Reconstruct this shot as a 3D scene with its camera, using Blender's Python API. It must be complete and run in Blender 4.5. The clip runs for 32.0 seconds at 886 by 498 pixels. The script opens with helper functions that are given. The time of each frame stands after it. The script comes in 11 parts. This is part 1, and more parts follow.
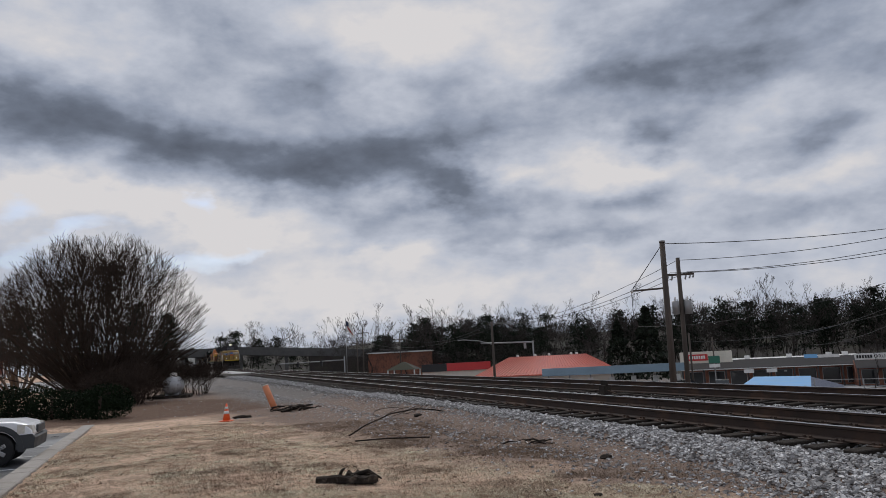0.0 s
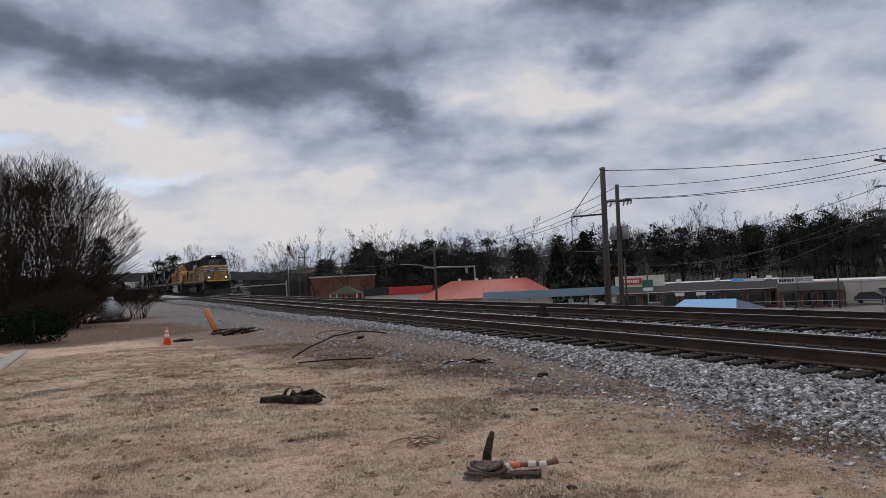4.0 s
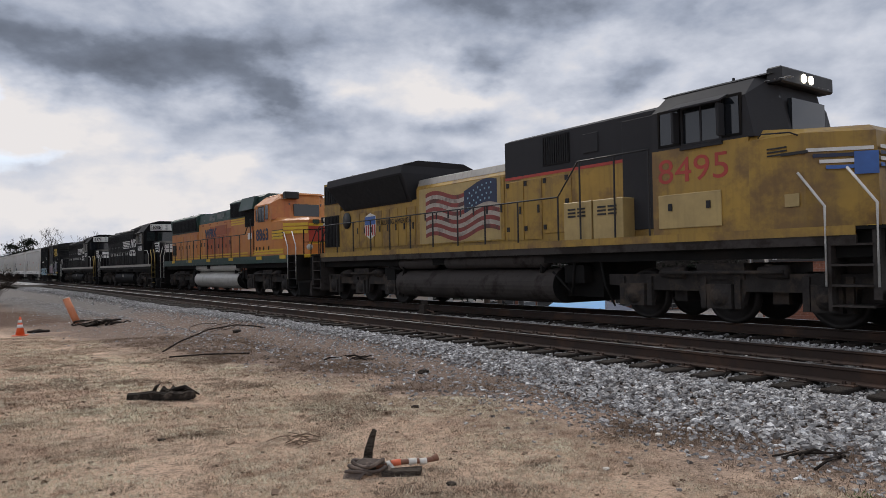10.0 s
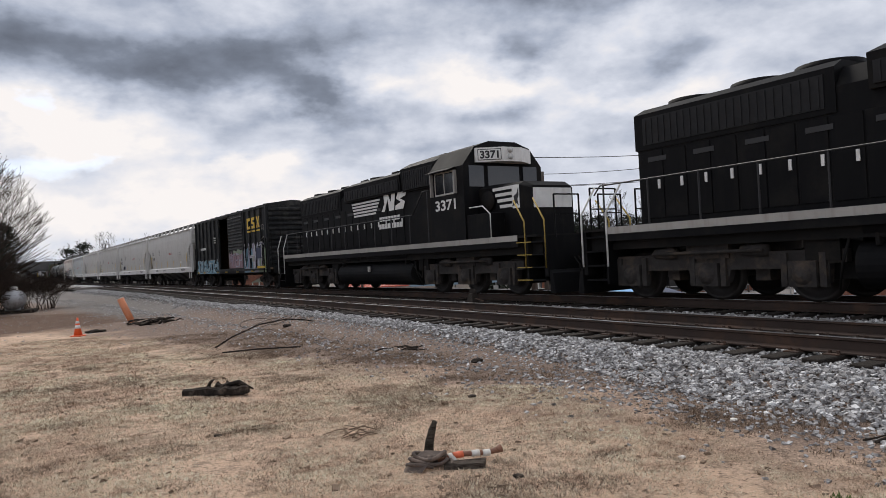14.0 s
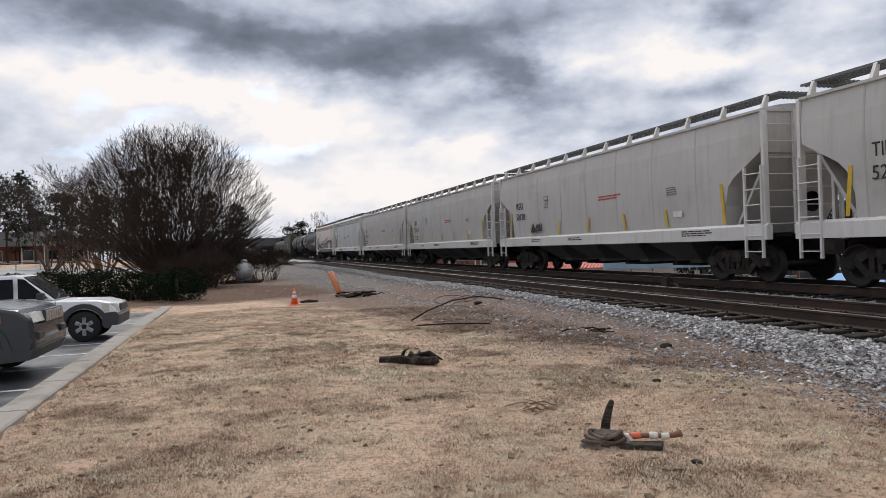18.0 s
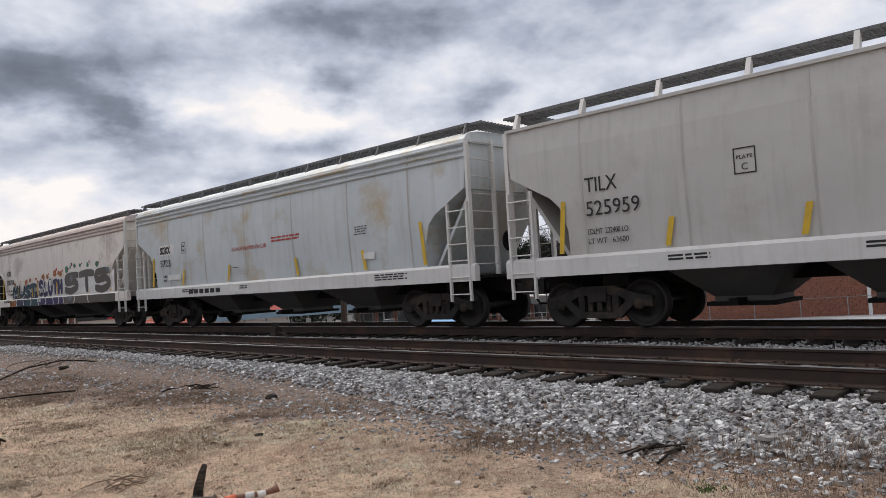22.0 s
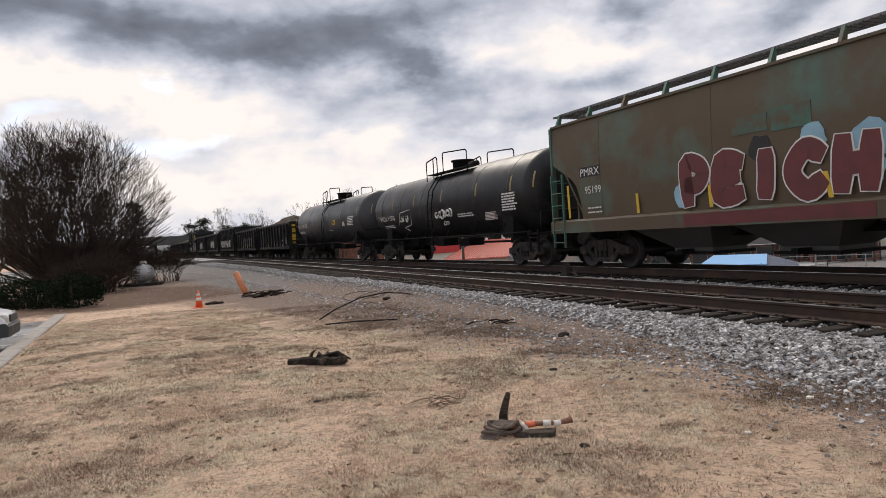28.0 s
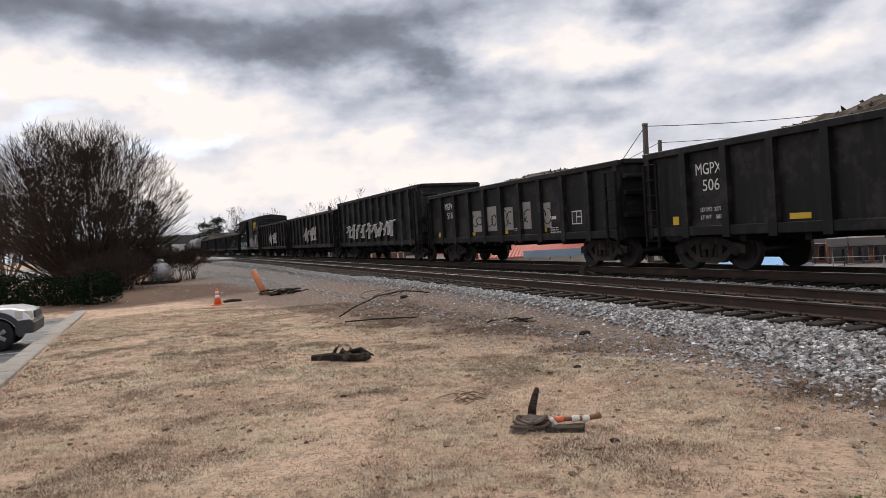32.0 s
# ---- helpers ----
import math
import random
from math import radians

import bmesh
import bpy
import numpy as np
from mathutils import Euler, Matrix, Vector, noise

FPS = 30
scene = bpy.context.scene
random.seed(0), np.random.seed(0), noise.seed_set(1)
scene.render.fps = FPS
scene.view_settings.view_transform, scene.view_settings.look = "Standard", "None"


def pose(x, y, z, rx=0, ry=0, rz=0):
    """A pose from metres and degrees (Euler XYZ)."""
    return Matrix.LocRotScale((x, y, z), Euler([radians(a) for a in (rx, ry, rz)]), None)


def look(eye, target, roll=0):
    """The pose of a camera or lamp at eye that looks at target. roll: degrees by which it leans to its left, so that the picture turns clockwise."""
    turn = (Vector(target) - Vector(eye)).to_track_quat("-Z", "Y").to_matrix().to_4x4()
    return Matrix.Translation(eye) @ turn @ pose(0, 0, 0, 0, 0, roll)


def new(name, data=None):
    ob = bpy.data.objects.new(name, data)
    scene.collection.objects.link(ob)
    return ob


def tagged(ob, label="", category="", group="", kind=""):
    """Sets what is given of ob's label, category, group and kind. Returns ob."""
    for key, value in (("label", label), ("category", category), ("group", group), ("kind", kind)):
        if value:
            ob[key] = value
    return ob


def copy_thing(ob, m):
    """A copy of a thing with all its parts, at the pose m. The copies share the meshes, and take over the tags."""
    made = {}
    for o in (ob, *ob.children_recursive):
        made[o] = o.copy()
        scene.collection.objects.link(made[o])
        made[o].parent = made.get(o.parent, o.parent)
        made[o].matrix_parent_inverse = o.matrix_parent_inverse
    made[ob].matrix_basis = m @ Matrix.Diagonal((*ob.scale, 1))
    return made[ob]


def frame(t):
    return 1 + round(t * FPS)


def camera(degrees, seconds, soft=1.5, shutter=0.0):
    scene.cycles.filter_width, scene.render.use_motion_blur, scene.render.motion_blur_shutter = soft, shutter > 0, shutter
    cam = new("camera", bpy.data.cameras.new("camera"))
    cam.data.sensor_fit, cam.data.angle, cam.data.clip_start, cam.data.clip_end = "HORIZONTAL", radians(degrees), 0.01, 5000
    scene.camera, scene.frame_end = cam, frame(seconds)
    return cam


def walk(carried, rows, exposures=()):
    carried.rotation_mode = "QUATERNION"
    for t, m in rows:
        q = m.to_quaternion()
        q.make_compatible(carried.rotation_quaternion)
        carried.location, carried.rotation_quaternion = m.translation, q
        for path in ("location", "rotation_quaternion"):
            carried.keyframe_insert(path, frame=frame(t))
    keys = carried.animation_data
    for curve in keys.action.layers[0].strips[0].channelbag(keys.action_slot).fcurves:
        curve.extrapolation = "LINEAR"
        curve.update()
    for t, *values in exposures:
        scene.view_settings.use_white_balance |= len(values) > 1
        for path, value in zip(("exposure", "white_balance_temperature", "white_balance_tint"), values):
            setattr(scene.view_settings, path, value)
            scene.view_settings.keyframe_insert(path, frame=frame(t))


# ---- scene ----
cam = camera(63.5, 32.0, 0.6)
PATH = [
    (0, pose(-0.017, -0.019, 1.591, 98.54, 2.9, 9.8)),
    (0.5, pose(-0.02, -0.022, 1.589, 98.27, 2.86, 9.88)),
    (1, pose(-0.022, -0.012, 1.586, 97.56, 2.65, 9.6)),
    (1.5, pose(-0.021, -0.015, 1.579, 96.45, 2.44, 8.81)),
    (2, pose(-0.009, -0.017, 1.577, 95.14, 2.33, 7.67)),
    (2.5, pose(0.027, -0.068, 1.59, 93.89, 2.61, 6.55)),
    (3, pose(0.047, -0.092, 1.595, 93.09, 2.95, 5.8)),
    (3.5, pose(0.026, -0.068, 1.586, 92.54, 3.15, 5.44)),
    (5.5, pose(-0.15, -0.042, 1.569, 92.05, 1.25, 4.11)),
    (6, pose(-0.133, -0.053, 1.59, 92.44, 0.59, 3.84)),
    (6.5, pose(-0.1, -0.07, 1.6, 92.7, -0.01, 3.46)),
    (7, pose(-0.109, -0.064, 1.594, 92.66, -0.43, 2.95)),
    (7.5, pose(-0.122, -0.046, 1.579, 92.04, -0.78, 2.65)),
    (8, pose(-0.139, -0.029, 1.573, 91.31, -0.88, 2.18)),
    (8.5, pose(-0.143, -0.029, 1.575, 90.63, -0.67, 1.4)),
    (9, pose(-0.126, -0.032, 1.579, 90.27, -0.21, 0)),
    (9.5, pose(-0.094, -0.045, 1.581, 90.69, 0.53, -2)),
    (10, pose(-0.075, -0.054, 1.598, 91.6, 1.19, -4.29)),
    (10.5, pose(-0.05, -0.072, 1.619, 92.7, 1.39, -6.9)),
    (11, pose(-0.042, -0.048, 1.61, 93.75, 1.07, -9.06)),
    (11.5, pose(-0.02, 0.003, 1.6, 93.75, 0.44, -11.28)),
    (12, pose(-0.028, 0.049, 1.596, 92.93, 0.05, -10.66)),
    (12.5, pose(-0.155, 0.138, 1.573, 92.18, 1.43, -5.33)),
    (13, pose(-0.217, 0.197, 1.553, 91.67, 2.26, -1.84)),
    (13.5, pose(-0.217, 0.219, 1.544, 91.27, 2.84, -1.16)),
    (15.5, pose(0.131, 0.201, 1.557, 90.67, 3.76, 2.69)),
    (16, pose(0.072, 0.162, 1.556, 91.29, 3.8, 5.74)),
    (16.5, pose(0.024, 0.086, 1.555, 91.6, 3.72, 9.15)),
    (17, pose(-0.01, 0.072, 1.543, 91.54, 3.15, 12.52)),
    (17.5, pose(-0.02, 0.075, 1.534, 90.83, 2.51, 14.52)),
    (18, pose(-0.037, 0.073, 1.522, 90.16, 2.05, 14.66)),
    (18.5, pose(-0.015, 0.056, 1.522, 89.59, 1.59, 12.6)),
    (19, pose(0.011, 0.144, 1.514, 89.68, 1.37, 8.1)),
    (19.5, pose(0.009, 0.288, 1.504, 90.41, 1.31, 1.07)),
    (20, pose(0.047, 0.375, 1.515, 91.23, 1.97, -6.35)),
    (20.5, pose(0.087, 0.472, 1.529, 92.18, 2.5, -14.71)),
    (21, pose(0.053, 0.48, 1.512, 92.86, 2.73, -19.92)),
    (21.5, pose(0.074, 0.386, 1.516, 92.83, 3.19, -19.12)),
    (22, pose(0.121, 0.234, 1.521, 92.63, 3.74, -15.5)),
    (22.5, pose(0.131, 0.156, 1.525, 92.41, 3.94, -11.11)),
    (23, pose(0.149, 0.045, 1.527, 91.92, 3.77, -7.36)),
    (23.5, pose(0.185, -0.083, 1.539, 91.61, 3.43, -4.19)),
    (24, pose(0.268, -0.19, 1.545, 91.23, 2.7, -2.05)),
    (24.5, pose(0.285, -0.228, 1.566, 90.89, 2.37, -0.54)),
    (25, pose(0.242, -0.222, 1.565, 90.41, 2.14, 0.26)),
    (25.5, pose(0.166, -0.138, 1.55, 89.99, 2.09, 1.09)),
    (27.5, pose(0.132, -0.192, 1.642, 89.13, 3.81, 6.03)),
    (28, pose(0.093, -0.166, 1.633, 89.13, 3.76, 7.41)),
    (28.5, pose(0.048, -0.158, 1.616, 88.91, 3.23, 8.17)),
    (29, pose(-0.026, -0.174, 1.599, 88.79, 2.53, 8.35)),
    (29.5, pose(-0.062, -0.189, 1.603, 88.57, 2.31, 8.24)),
    (30, pose(-0.065, -0.2, 1.601, 88.62, 2.33, 8.2)),
    (30.5, pose(-0.051, -0.228, 1.604, 88.95, 2.63, 8.21)),
    (31, pose(-0.049, -0.228, 1.607, 89.16, 2.98, 8.23)),
    (31.5, pose(-0.047, -0.241, 1.61, 89.37, 3.31, 8.26)),
    (32, pose(-0.048, -0.241, 1.61, 89.19, 3.52, 8.39)),
]
EXPOSURE = [(0, -0.49, 6500, 10), (3.5, -0.49, 6500, 10), (6, -0.42, 6550, 10), (9, -0.28, 6600, 10), (11, -0.16, 6650, 10), (13, -0.04, 6700, 10), (16, 0.0, 6700, 10), (21, 0.03, 6750, 10), (25, 0.05, 6850, 10),
            (28, 0.05, 7050, 12), (32, 0.05, 7050, 12)]
walk(cam, PATH, EXPOSURE)

# ---- light ----
world = bpy.data.worlds.new("world")
scene.world = world
world.use_nodes = True
wn, wl = world.node_tree.nodes, world.node_tree.links
wn.clear()


def wnode(kind, **vals):
    n = wn.new(kind)
    for k, v in vals.items():
        n.inputs[k].default_value = v
    return n


def wmath(op, a, b=None, c=None):
    n = wn.new("ShaderNodeMath")
    n.operation = op
    for i, v in enumerate((a, b, c)):
        if v is None:
            continue
        if isinstance(v, (int, float)):
            n.inputs[i].default_value = v
        else:
            wl.new(v, n.inputs[i])
    return n.outputs[0]


SUN_EL, SUN_AZ = 46.0, -25.0
sky = wn.new("ShaderNodeTexSky")
sky.sky_type, sky.sun_disc = "NISHITA", False
sky.sun_elevation, sky.sun_rotation = radians(SUN_EL), radians(SUN_AZ)
sky.air_density, sky.dust_density = 1.0, 1.5
tc = wn.new("ShaderNodeTexCoord")
sep = wn.new("ShaderNodeSeparateXYZ")
wl.new(tc.outputs["Generated"], sep.inputs[0])
out = wn.new("ShaderNodeOutputWorld")
bg = wn.new("ShaderNodeBackground")
wl.new(bg.outputs[0], out.inputs[0])
# the cloud deck: broken cloud in two sizes, with its larger masses where they stood that morning
elev = wmath("ARCSINE", sep.outputs[2])
azim = wmath("ARCTAN2", sep.outputs[0], sep.outputs[1])
comb = wn.new("ShaderNodeCombineXYZ")
wl.new(sep.outputs[0], comb.inputs[0])
wl.new(sep.outputs[1], comb.inputs[1])
wl.new(wmath("MULTIPLY", sep.outputs[2], 1.9), comb.inputs[2])
n1 = wnode("ShaderNodeTexNoise", Scale=3.4, Detail=6.0, Roughness=0.5, Distortion=0.0)
n2 = wnode("ShaderNodeTexNoise", Scale=9.0, Detail=5.0, Roughness=0.52, Distortion=0.2)
n3 = wnode("ShaderNodeTexNoise", Scale=24.0, Detail=4.0, Roughness=0.55)
for n in (n1, n2, n3):
    wl.new(comb.outputs[0], n.inputs["Vector"])
total = 0.71
for n, amount in ((n1, 0.42), (n2, 0.62), (n3, 0.28)):
    total = wmath("ADD", wmath("MULTIPLY", wmath("SUBTRACT", n.outputs[0], 0.5), amount), total)
# the edges of the masses wander
warp = wnode("ShaderNodeTexNoise", Scale=7.0, Detail=5.0, Roughness=0.55)
wl.new(comb.outputs[0], warp.inputs["Vector"])
wsep = wn.new("ShaderNodeSeparateColor")
wl.new(warp.outputs[1], wsep.inputs[0])
azim = wmath("ADD", azim, wmath("MULTIPLY", wmath("SUBTRACT", wsep.outputs[0], 0.5), 0.26))
elev = wmath("ADD", elev, wmath("MULTIPLY", wmath("SUBTRACT", wsep.outputs[1], 0.5), 0.11))


def mass(ca, ce, w, h, slope):
    """A soft oval in the sky: azimuth, elevation, half-width, half-height in degrees; slope: how it tilts to the right."""
    da = wmath("SUBTRACT", azim, radians(ca))
    de = wmath("SUBTRACT", wmath("SUBTRACT", elev, radians(ce)), wmath("MULTIPLY", da, slope))
    da, de = wmath("DIVIDE", da, radians(w)), wmath("DIVIDE", de, radians(h))
    q = wmath("ADD", wmath("MULTIPLY", da, da), wmath("MULTIPLY", de, de))
    return wmath("POWER", 2.718, wmath("MULTIPLY", q, -1.0))


# dark bases and bright breaks of the cloud deck: azimuth, elevation, half-width, half-height, tilt, amount
CLOUDS = [(-38, 17.8, 15, 2.6, -0.06, -0.46), (-20, 15.0, 10, 1.7, -0.16, -0.34), (-10.5, 16.9, 9.0, 1.9, 0.08, -0.5), (-19.6, 20.8, 4, 2.8, 0.0, -0.24), (-7, 20.0, 7, 1.6, 0.0, -0.12),
          (11, 20.2, 10, 2.3, -0.06, -0.42), (8.3, 16.6, 3.0, 1.6, 0.0, -0.3), (16, 24.5, 11, 2.6, 0.0, -0.2), (-10.0, 12.6, 3.4, 2.0, -0.35, -0.36), (-3.5, 11.2, 4, 1.1, 0.0, -0.22),
          (5.2, 11.4, 2.6, 1.1, 0.0, -0.27), (18.5, 8.4, 6, 1.3, 0.05, -0.2), (19.5, 15.0, 2.6, 0.9, 0.0, -0.22), (0.3, 8.5, 6, 0.9, 0.0, -0.2), (-16.8, 8.6, 2.4, 0.6, 0.0, -0.2),
          (11, 5.6, 10, 0.9, 0.0, -0.08), (30, 19, 8, 3, 0.0, -0.25), (40, 12, 8, 3, 0.0, -0.15), (-48, 24, 6, 3, 0.0, -0.2), (-28, 23.5, 5, 2, 0.0, -0.12),
          (-11, 25.4, 7, 2.0, 0.0, 0.3), (-37, 12.4, 10, 1.5, -0.08, 0.42), (-26, 10.6, 6, 1.8, -0.12, 0.4), (-14.5, 8.0, 5, 1.2, 0.0, 0.3), (-3.2, 13.6, 2.6, 0.8, 0.0, 0.2), (6.3, 14.0, 4.5, 0.8, 0.0, 0.24),
          (17.4, 12.3, 6, 1.1, 0.0, 0.26), (-40, 23, 4, 2.4, 0.0, 0.2), (-1, 22.8, 3, 1.8, 0.0, 0.16), (-20, 5.0, 24, 2.0, 0.0, 0.28), (28, 10, 8, 2, 0.0, 0.16), (33, 25, 8, 3, 0.0, 0.2)]
for ca, ce, w, h, slope, amount in CLOUDS:
    total = wmath("ADD", total, wmath("MULTIPLY", mass(ca, ce, w, h, slope), amount))
ramp = wn.new("ShaderNodeValToRGB")
wl.new(total, ramp.inputs[0])
el = ramp.color_ramp.elements
el[0].position, el[0].color = 0.05, (0.13, 0.15, 0.195, 1)
el[1].position, el[1].color = 0.97, (0.95, 0.925, 0.935, 1)
for p, col in ((0.28, (0.215, 0.25, 0.325)), (0.5, (0.41, 0.465, 0.585)), (0.74, (0.69, 0.735, 0.845))):
    k = el.new(p)
    k.color = (*col, 1)
# small gaps of blue sky low on the left
gap = wnode("ShaderNodeTexNoise", Scale=12.0, Detail=5.0, Roughness=0.5)
wl.new(comb.outputs[0], gap.inputs["Vector"])
gapsum = wmath("MULTIPLY", wmath("SUBTRACT", gap.outputs[0], 0.5), 1.1)
for ca, ce, w, h, slope in ((-25.4, 9.0, 3.2, 0.7, 0.1), (-30, 8.0, 3, 0.6, 0.0), (-36, 9.8, 4, 0.8, 0.1), (-42.5, 11.5, 3, 0.9, 0.0), (-40.5, 8.4, 4, 0.8, 0.0), (-29.5, 12.3, 2, 0.7, 0.0), (-33, 6.2, 4, 0.6, 0.0)):
    gapsum = wmath("ADD", gapsum, wmath("MULTIPLY", mass(ca, ce, w, h, slope), 0.75))
gate = wn.new("ShaderNodeMapRange")
gate.inputs[1].default_value, gate.inputs[2].default_value, gate.inputs[3].default_value, gate.inputs[4].default_value = 0.30, 0.95, 0.0, 0.72
wl.new(gapsum, gate.inputs[0])
bluemix = wn.new("ShaderNodeMix")
bluemix.data_type = "RGBA"
wl.new(gate.outputs[0], bluemix.inputs[0])
wl.new(ramp.outputs[0], bluemix.inputs[6])
skyscale = wn.new("ShaderNodeVectorMath")
skyscale.operation = "MULTIPLY"
skyscale.inputs[1].default_value = (0.12, 0.13, 0.15)
wl.new(sky.outputs[0], skyscale.inputs[0])
wl.new(skyscale.outputs[0], bluemix.inputs[7])
wl.new(bluemix.outputs[2], bg.inputs[0])
bg.inputs[1].default_value = 1.0

sun = new("sun", bpy.data.lights.new("sun", "SUN"))
sun.data.energy, sun.data.angle, sun.data.color = 1.9, radians(22), (1.0, 0.95, 0.88)
sun.matrix_world = look((0, 0, 0), (-math.sin(radians(SUN_AZ)) * math.cos(radians(SUN_EL)), -math.cos(radians(SUN_AZ)) * math.cos(radians(SUN_EL)), -math.sin(radians(SUN_EL))))

# ---- plan ----
HEAD = radians(31.5)
AX, AY = 0.6, 24.6
DX, DY = math.sin(HEAD), -math.cos(HEAD)
NX, NY = math.cos(HEAD), math.sin(HEAD)
GRADE = 0.006


def rail_z(s):
    return 0.52 - GRADE * s


def on_track(s, l, z=0.0):
    """World place at s metres along the main track, l metres across it (plus is the far side), z above the rail head."""
    return Vector((AX + DX * s + NX * l, AY + DY * s + NY * l, rail_z(s) + z))


def track_sl(x, y):
    return (x - AX) * DX + (y - AY) * DY, (x - AX) * NX + (y - AY) * NY


def track_pose(s, l=0.0, z=0.0):
    p = on_track(s, l, z)
    return Matrix.Translation(p) @ pose(0, 0, 0, 0, 0, math.degrees(math.atan2(DY, DX))) @ pose(0, 0, 0, 0, math.degrees(math.atan(GRADE)), 0)


def ramp_of(s, pairs):
    return float(np.interp(s, [a for a, b in pairs], [b for a, b in pairs]))


def near_l(s):
    """Where the siding's centre line runs: it draws in towards the main line up the grade."""
    return -4.45 + 0.022 * (18.0 - s)


def ballast_edge(s):
    return ramp_of(s, ((-60, -6.6), (-14, -6.3), (2, -6.15), (8, -6.3), (12, -6.65), (15.5, -7.4), (30, -7.6)))


def soil_edge(s):
    """Where the bare soil beside the ballast gives way to turf."""
    return -8.4 - 0.165 * max(14.0 - s, 0.0)


# ---- mesh helpers ----
def quadbox(bm, x0, x1, y0, y1, z0, z1):
    v = [bm.verts.new((x, y, z)) for x in (x0, x1) for y in (y0, y1) for z in (z0, z1)]
    for f in ((0, 1, 3, 2), (4, 6, 7, 5), (0, 4, 5, 1), (2, 3, 7, 6), (0, 2, 6, 4), (1, 5, 7, 3)):
        bm.faces.new([v[i] for i in f])
    return v


def box(x0, x1, y0, y1, z0, z1, bevel=0.0):
    bm = bmesh.new()
    quadbox(bm, x0, x1, y0, y1, z0, z1)
    if bevel:
        bmesh.ops.bevel(bm, geom=bm.edges[:], offset=bevel, segments=1, affect="EDGES")
    return bm


def boxes(rows):
    bm = bmesh.new()
    for r in rows:
        quadbox(bm, *r)
    return bm


def rod(bm, a, b, r0, r1=None, seg=8, caps=True):
    """A round bar from a to b."""
    a, b = Vector(a), Vector(b)
    r1 = r0 if r1 is None else r1
    q = (b - a).to_track_quat("Z", "Y").to_matrix()
    rings = []
    for p, r in ((a, r0), (b, r1)):
        rings.append([bm.verts.new(p + q @ Vector((r * math.cos(i * math.tau / seg), r * math.sin(i * math.tau / seg), 0))) for i in range(seg)])
    for i in range(seg):
        j = (i + 1) % seg
        f = bm.faces.new((rings[0][i], rings[0][j], rings[1][j], rings[1][i]))
        f.smooth = seg > 6
    if caps:
        bm.faces.new(rings[0][::-1])
        bm.faces.new(rings[1])
    return bm


def rods(rows, seg=8):
    bm = bmesh.new()
    for a, b, r in rows:
        rod(bm, a, b, r, seg=seg)
    return bm


def tube(pts, r, seg=6, bm=None):
    """A pipe along a line of points."""
    bm = bm or bmesh.new()
    pts = [Vector(p) for p in pts]
    rings = []
    for i, p in enumerate(pts):
        d = (pts[min(i + 1, len(pts) - 1)] - pts[max(i - 1, 0)]).normalized()
        q = d.to_track_quat("Z", "Y").to_matrix()
        rr = r[i] if isinstance(r, (list, tuple)) else r
        rings.append([bm.verts.new(p + q @ Vector((rr * math.cos(k * math.tau / seg), rr * math.sin(k * math.tau / seg), 0))) for k in range(seg)])
    for a, b in zip(rings, rings[1:]):
        for k in range(seg):
            j = (k + 1) % seg
            bm.faces.new((a[k], a[j], b[j], b[k])).smooth = True
    bm.faces.new(rings[0][::-1])
    bm.faces.new(rings[-1])
    return bm


def prism(profile, x0, x1, bm=None, axis="x"):
    """A (y, z) outline drawn out from x0 to x1 (axis x), or an (x, z) outline from y = x0 to x1 (axis y)."""
    bm = bm or bmesh.new()
    mk = (lambda s, a, b: (s, a, b)) if axis == "x" else (lambda s, a, b: (a, s, b))
    a = [bm.verts.new(mk(x0, p, q)) for p, q in profile]
    b = [bm.verts.new(mk(x1, p, q)) for p, q in profile]
    n = len(profile)
    for i in range(n):
        j = (i + 1) % n
        bm.faces.new((a[i], a[j], b[j], b[i]))
    bm.faces.new(a[::-1])
    bm.faces.new(b)
    return bm


def loft(sections, bm=None, smooth=False, close=True):
    """Skin over outlines of equal length."""
    bm = bm or bmesh.new()
    rings = [[bm.verts.new(p) for p in sec] for sec in sections]
    n = len(rings[0])
    for a, b in zip(rings, rings[1:]):
        for i in range(n if close else n - 1):
            j = (i + 1) % n
            bm.faces.new((a[i], a[j], b[j], b[i])).smooth = smooth
    if close:
        bm.faces.new(rings[0][::-1])
        bm.faces.new(rings[-1])
    return bm


def mesh_of(name, bm, material):
    bmesh.ops.recalc_face_normals(bm, faces=bm.faces[:])
    me = bpy.data.meshes.new(name)
    bm.to_mesh(me)
    bm.free()
    me.materials.append(material)
    return me


def part(name, bm, material, parent=None, label="", at=None):
    """One mesh object, under a thing or a part; at: its pose in its parent's space."""
    ob = new(name, bm if isinstance(bm, bpy.types.Mesh) else mesh_of(name, bm, material))
    if parent is not None:
        ob.parent = parent
    if at is not None:
        ob.matrix_basis = at
    if label:
        ob["label"] = label
    return ob


def thing(name, label, category, at=None, group="", kind=""):
    ob = new(name)
    ob.empty_display_size = 0.2
    if at is not None:
        ob.matrix_basis = at
    return tagged(ob, label, category, group, kind)


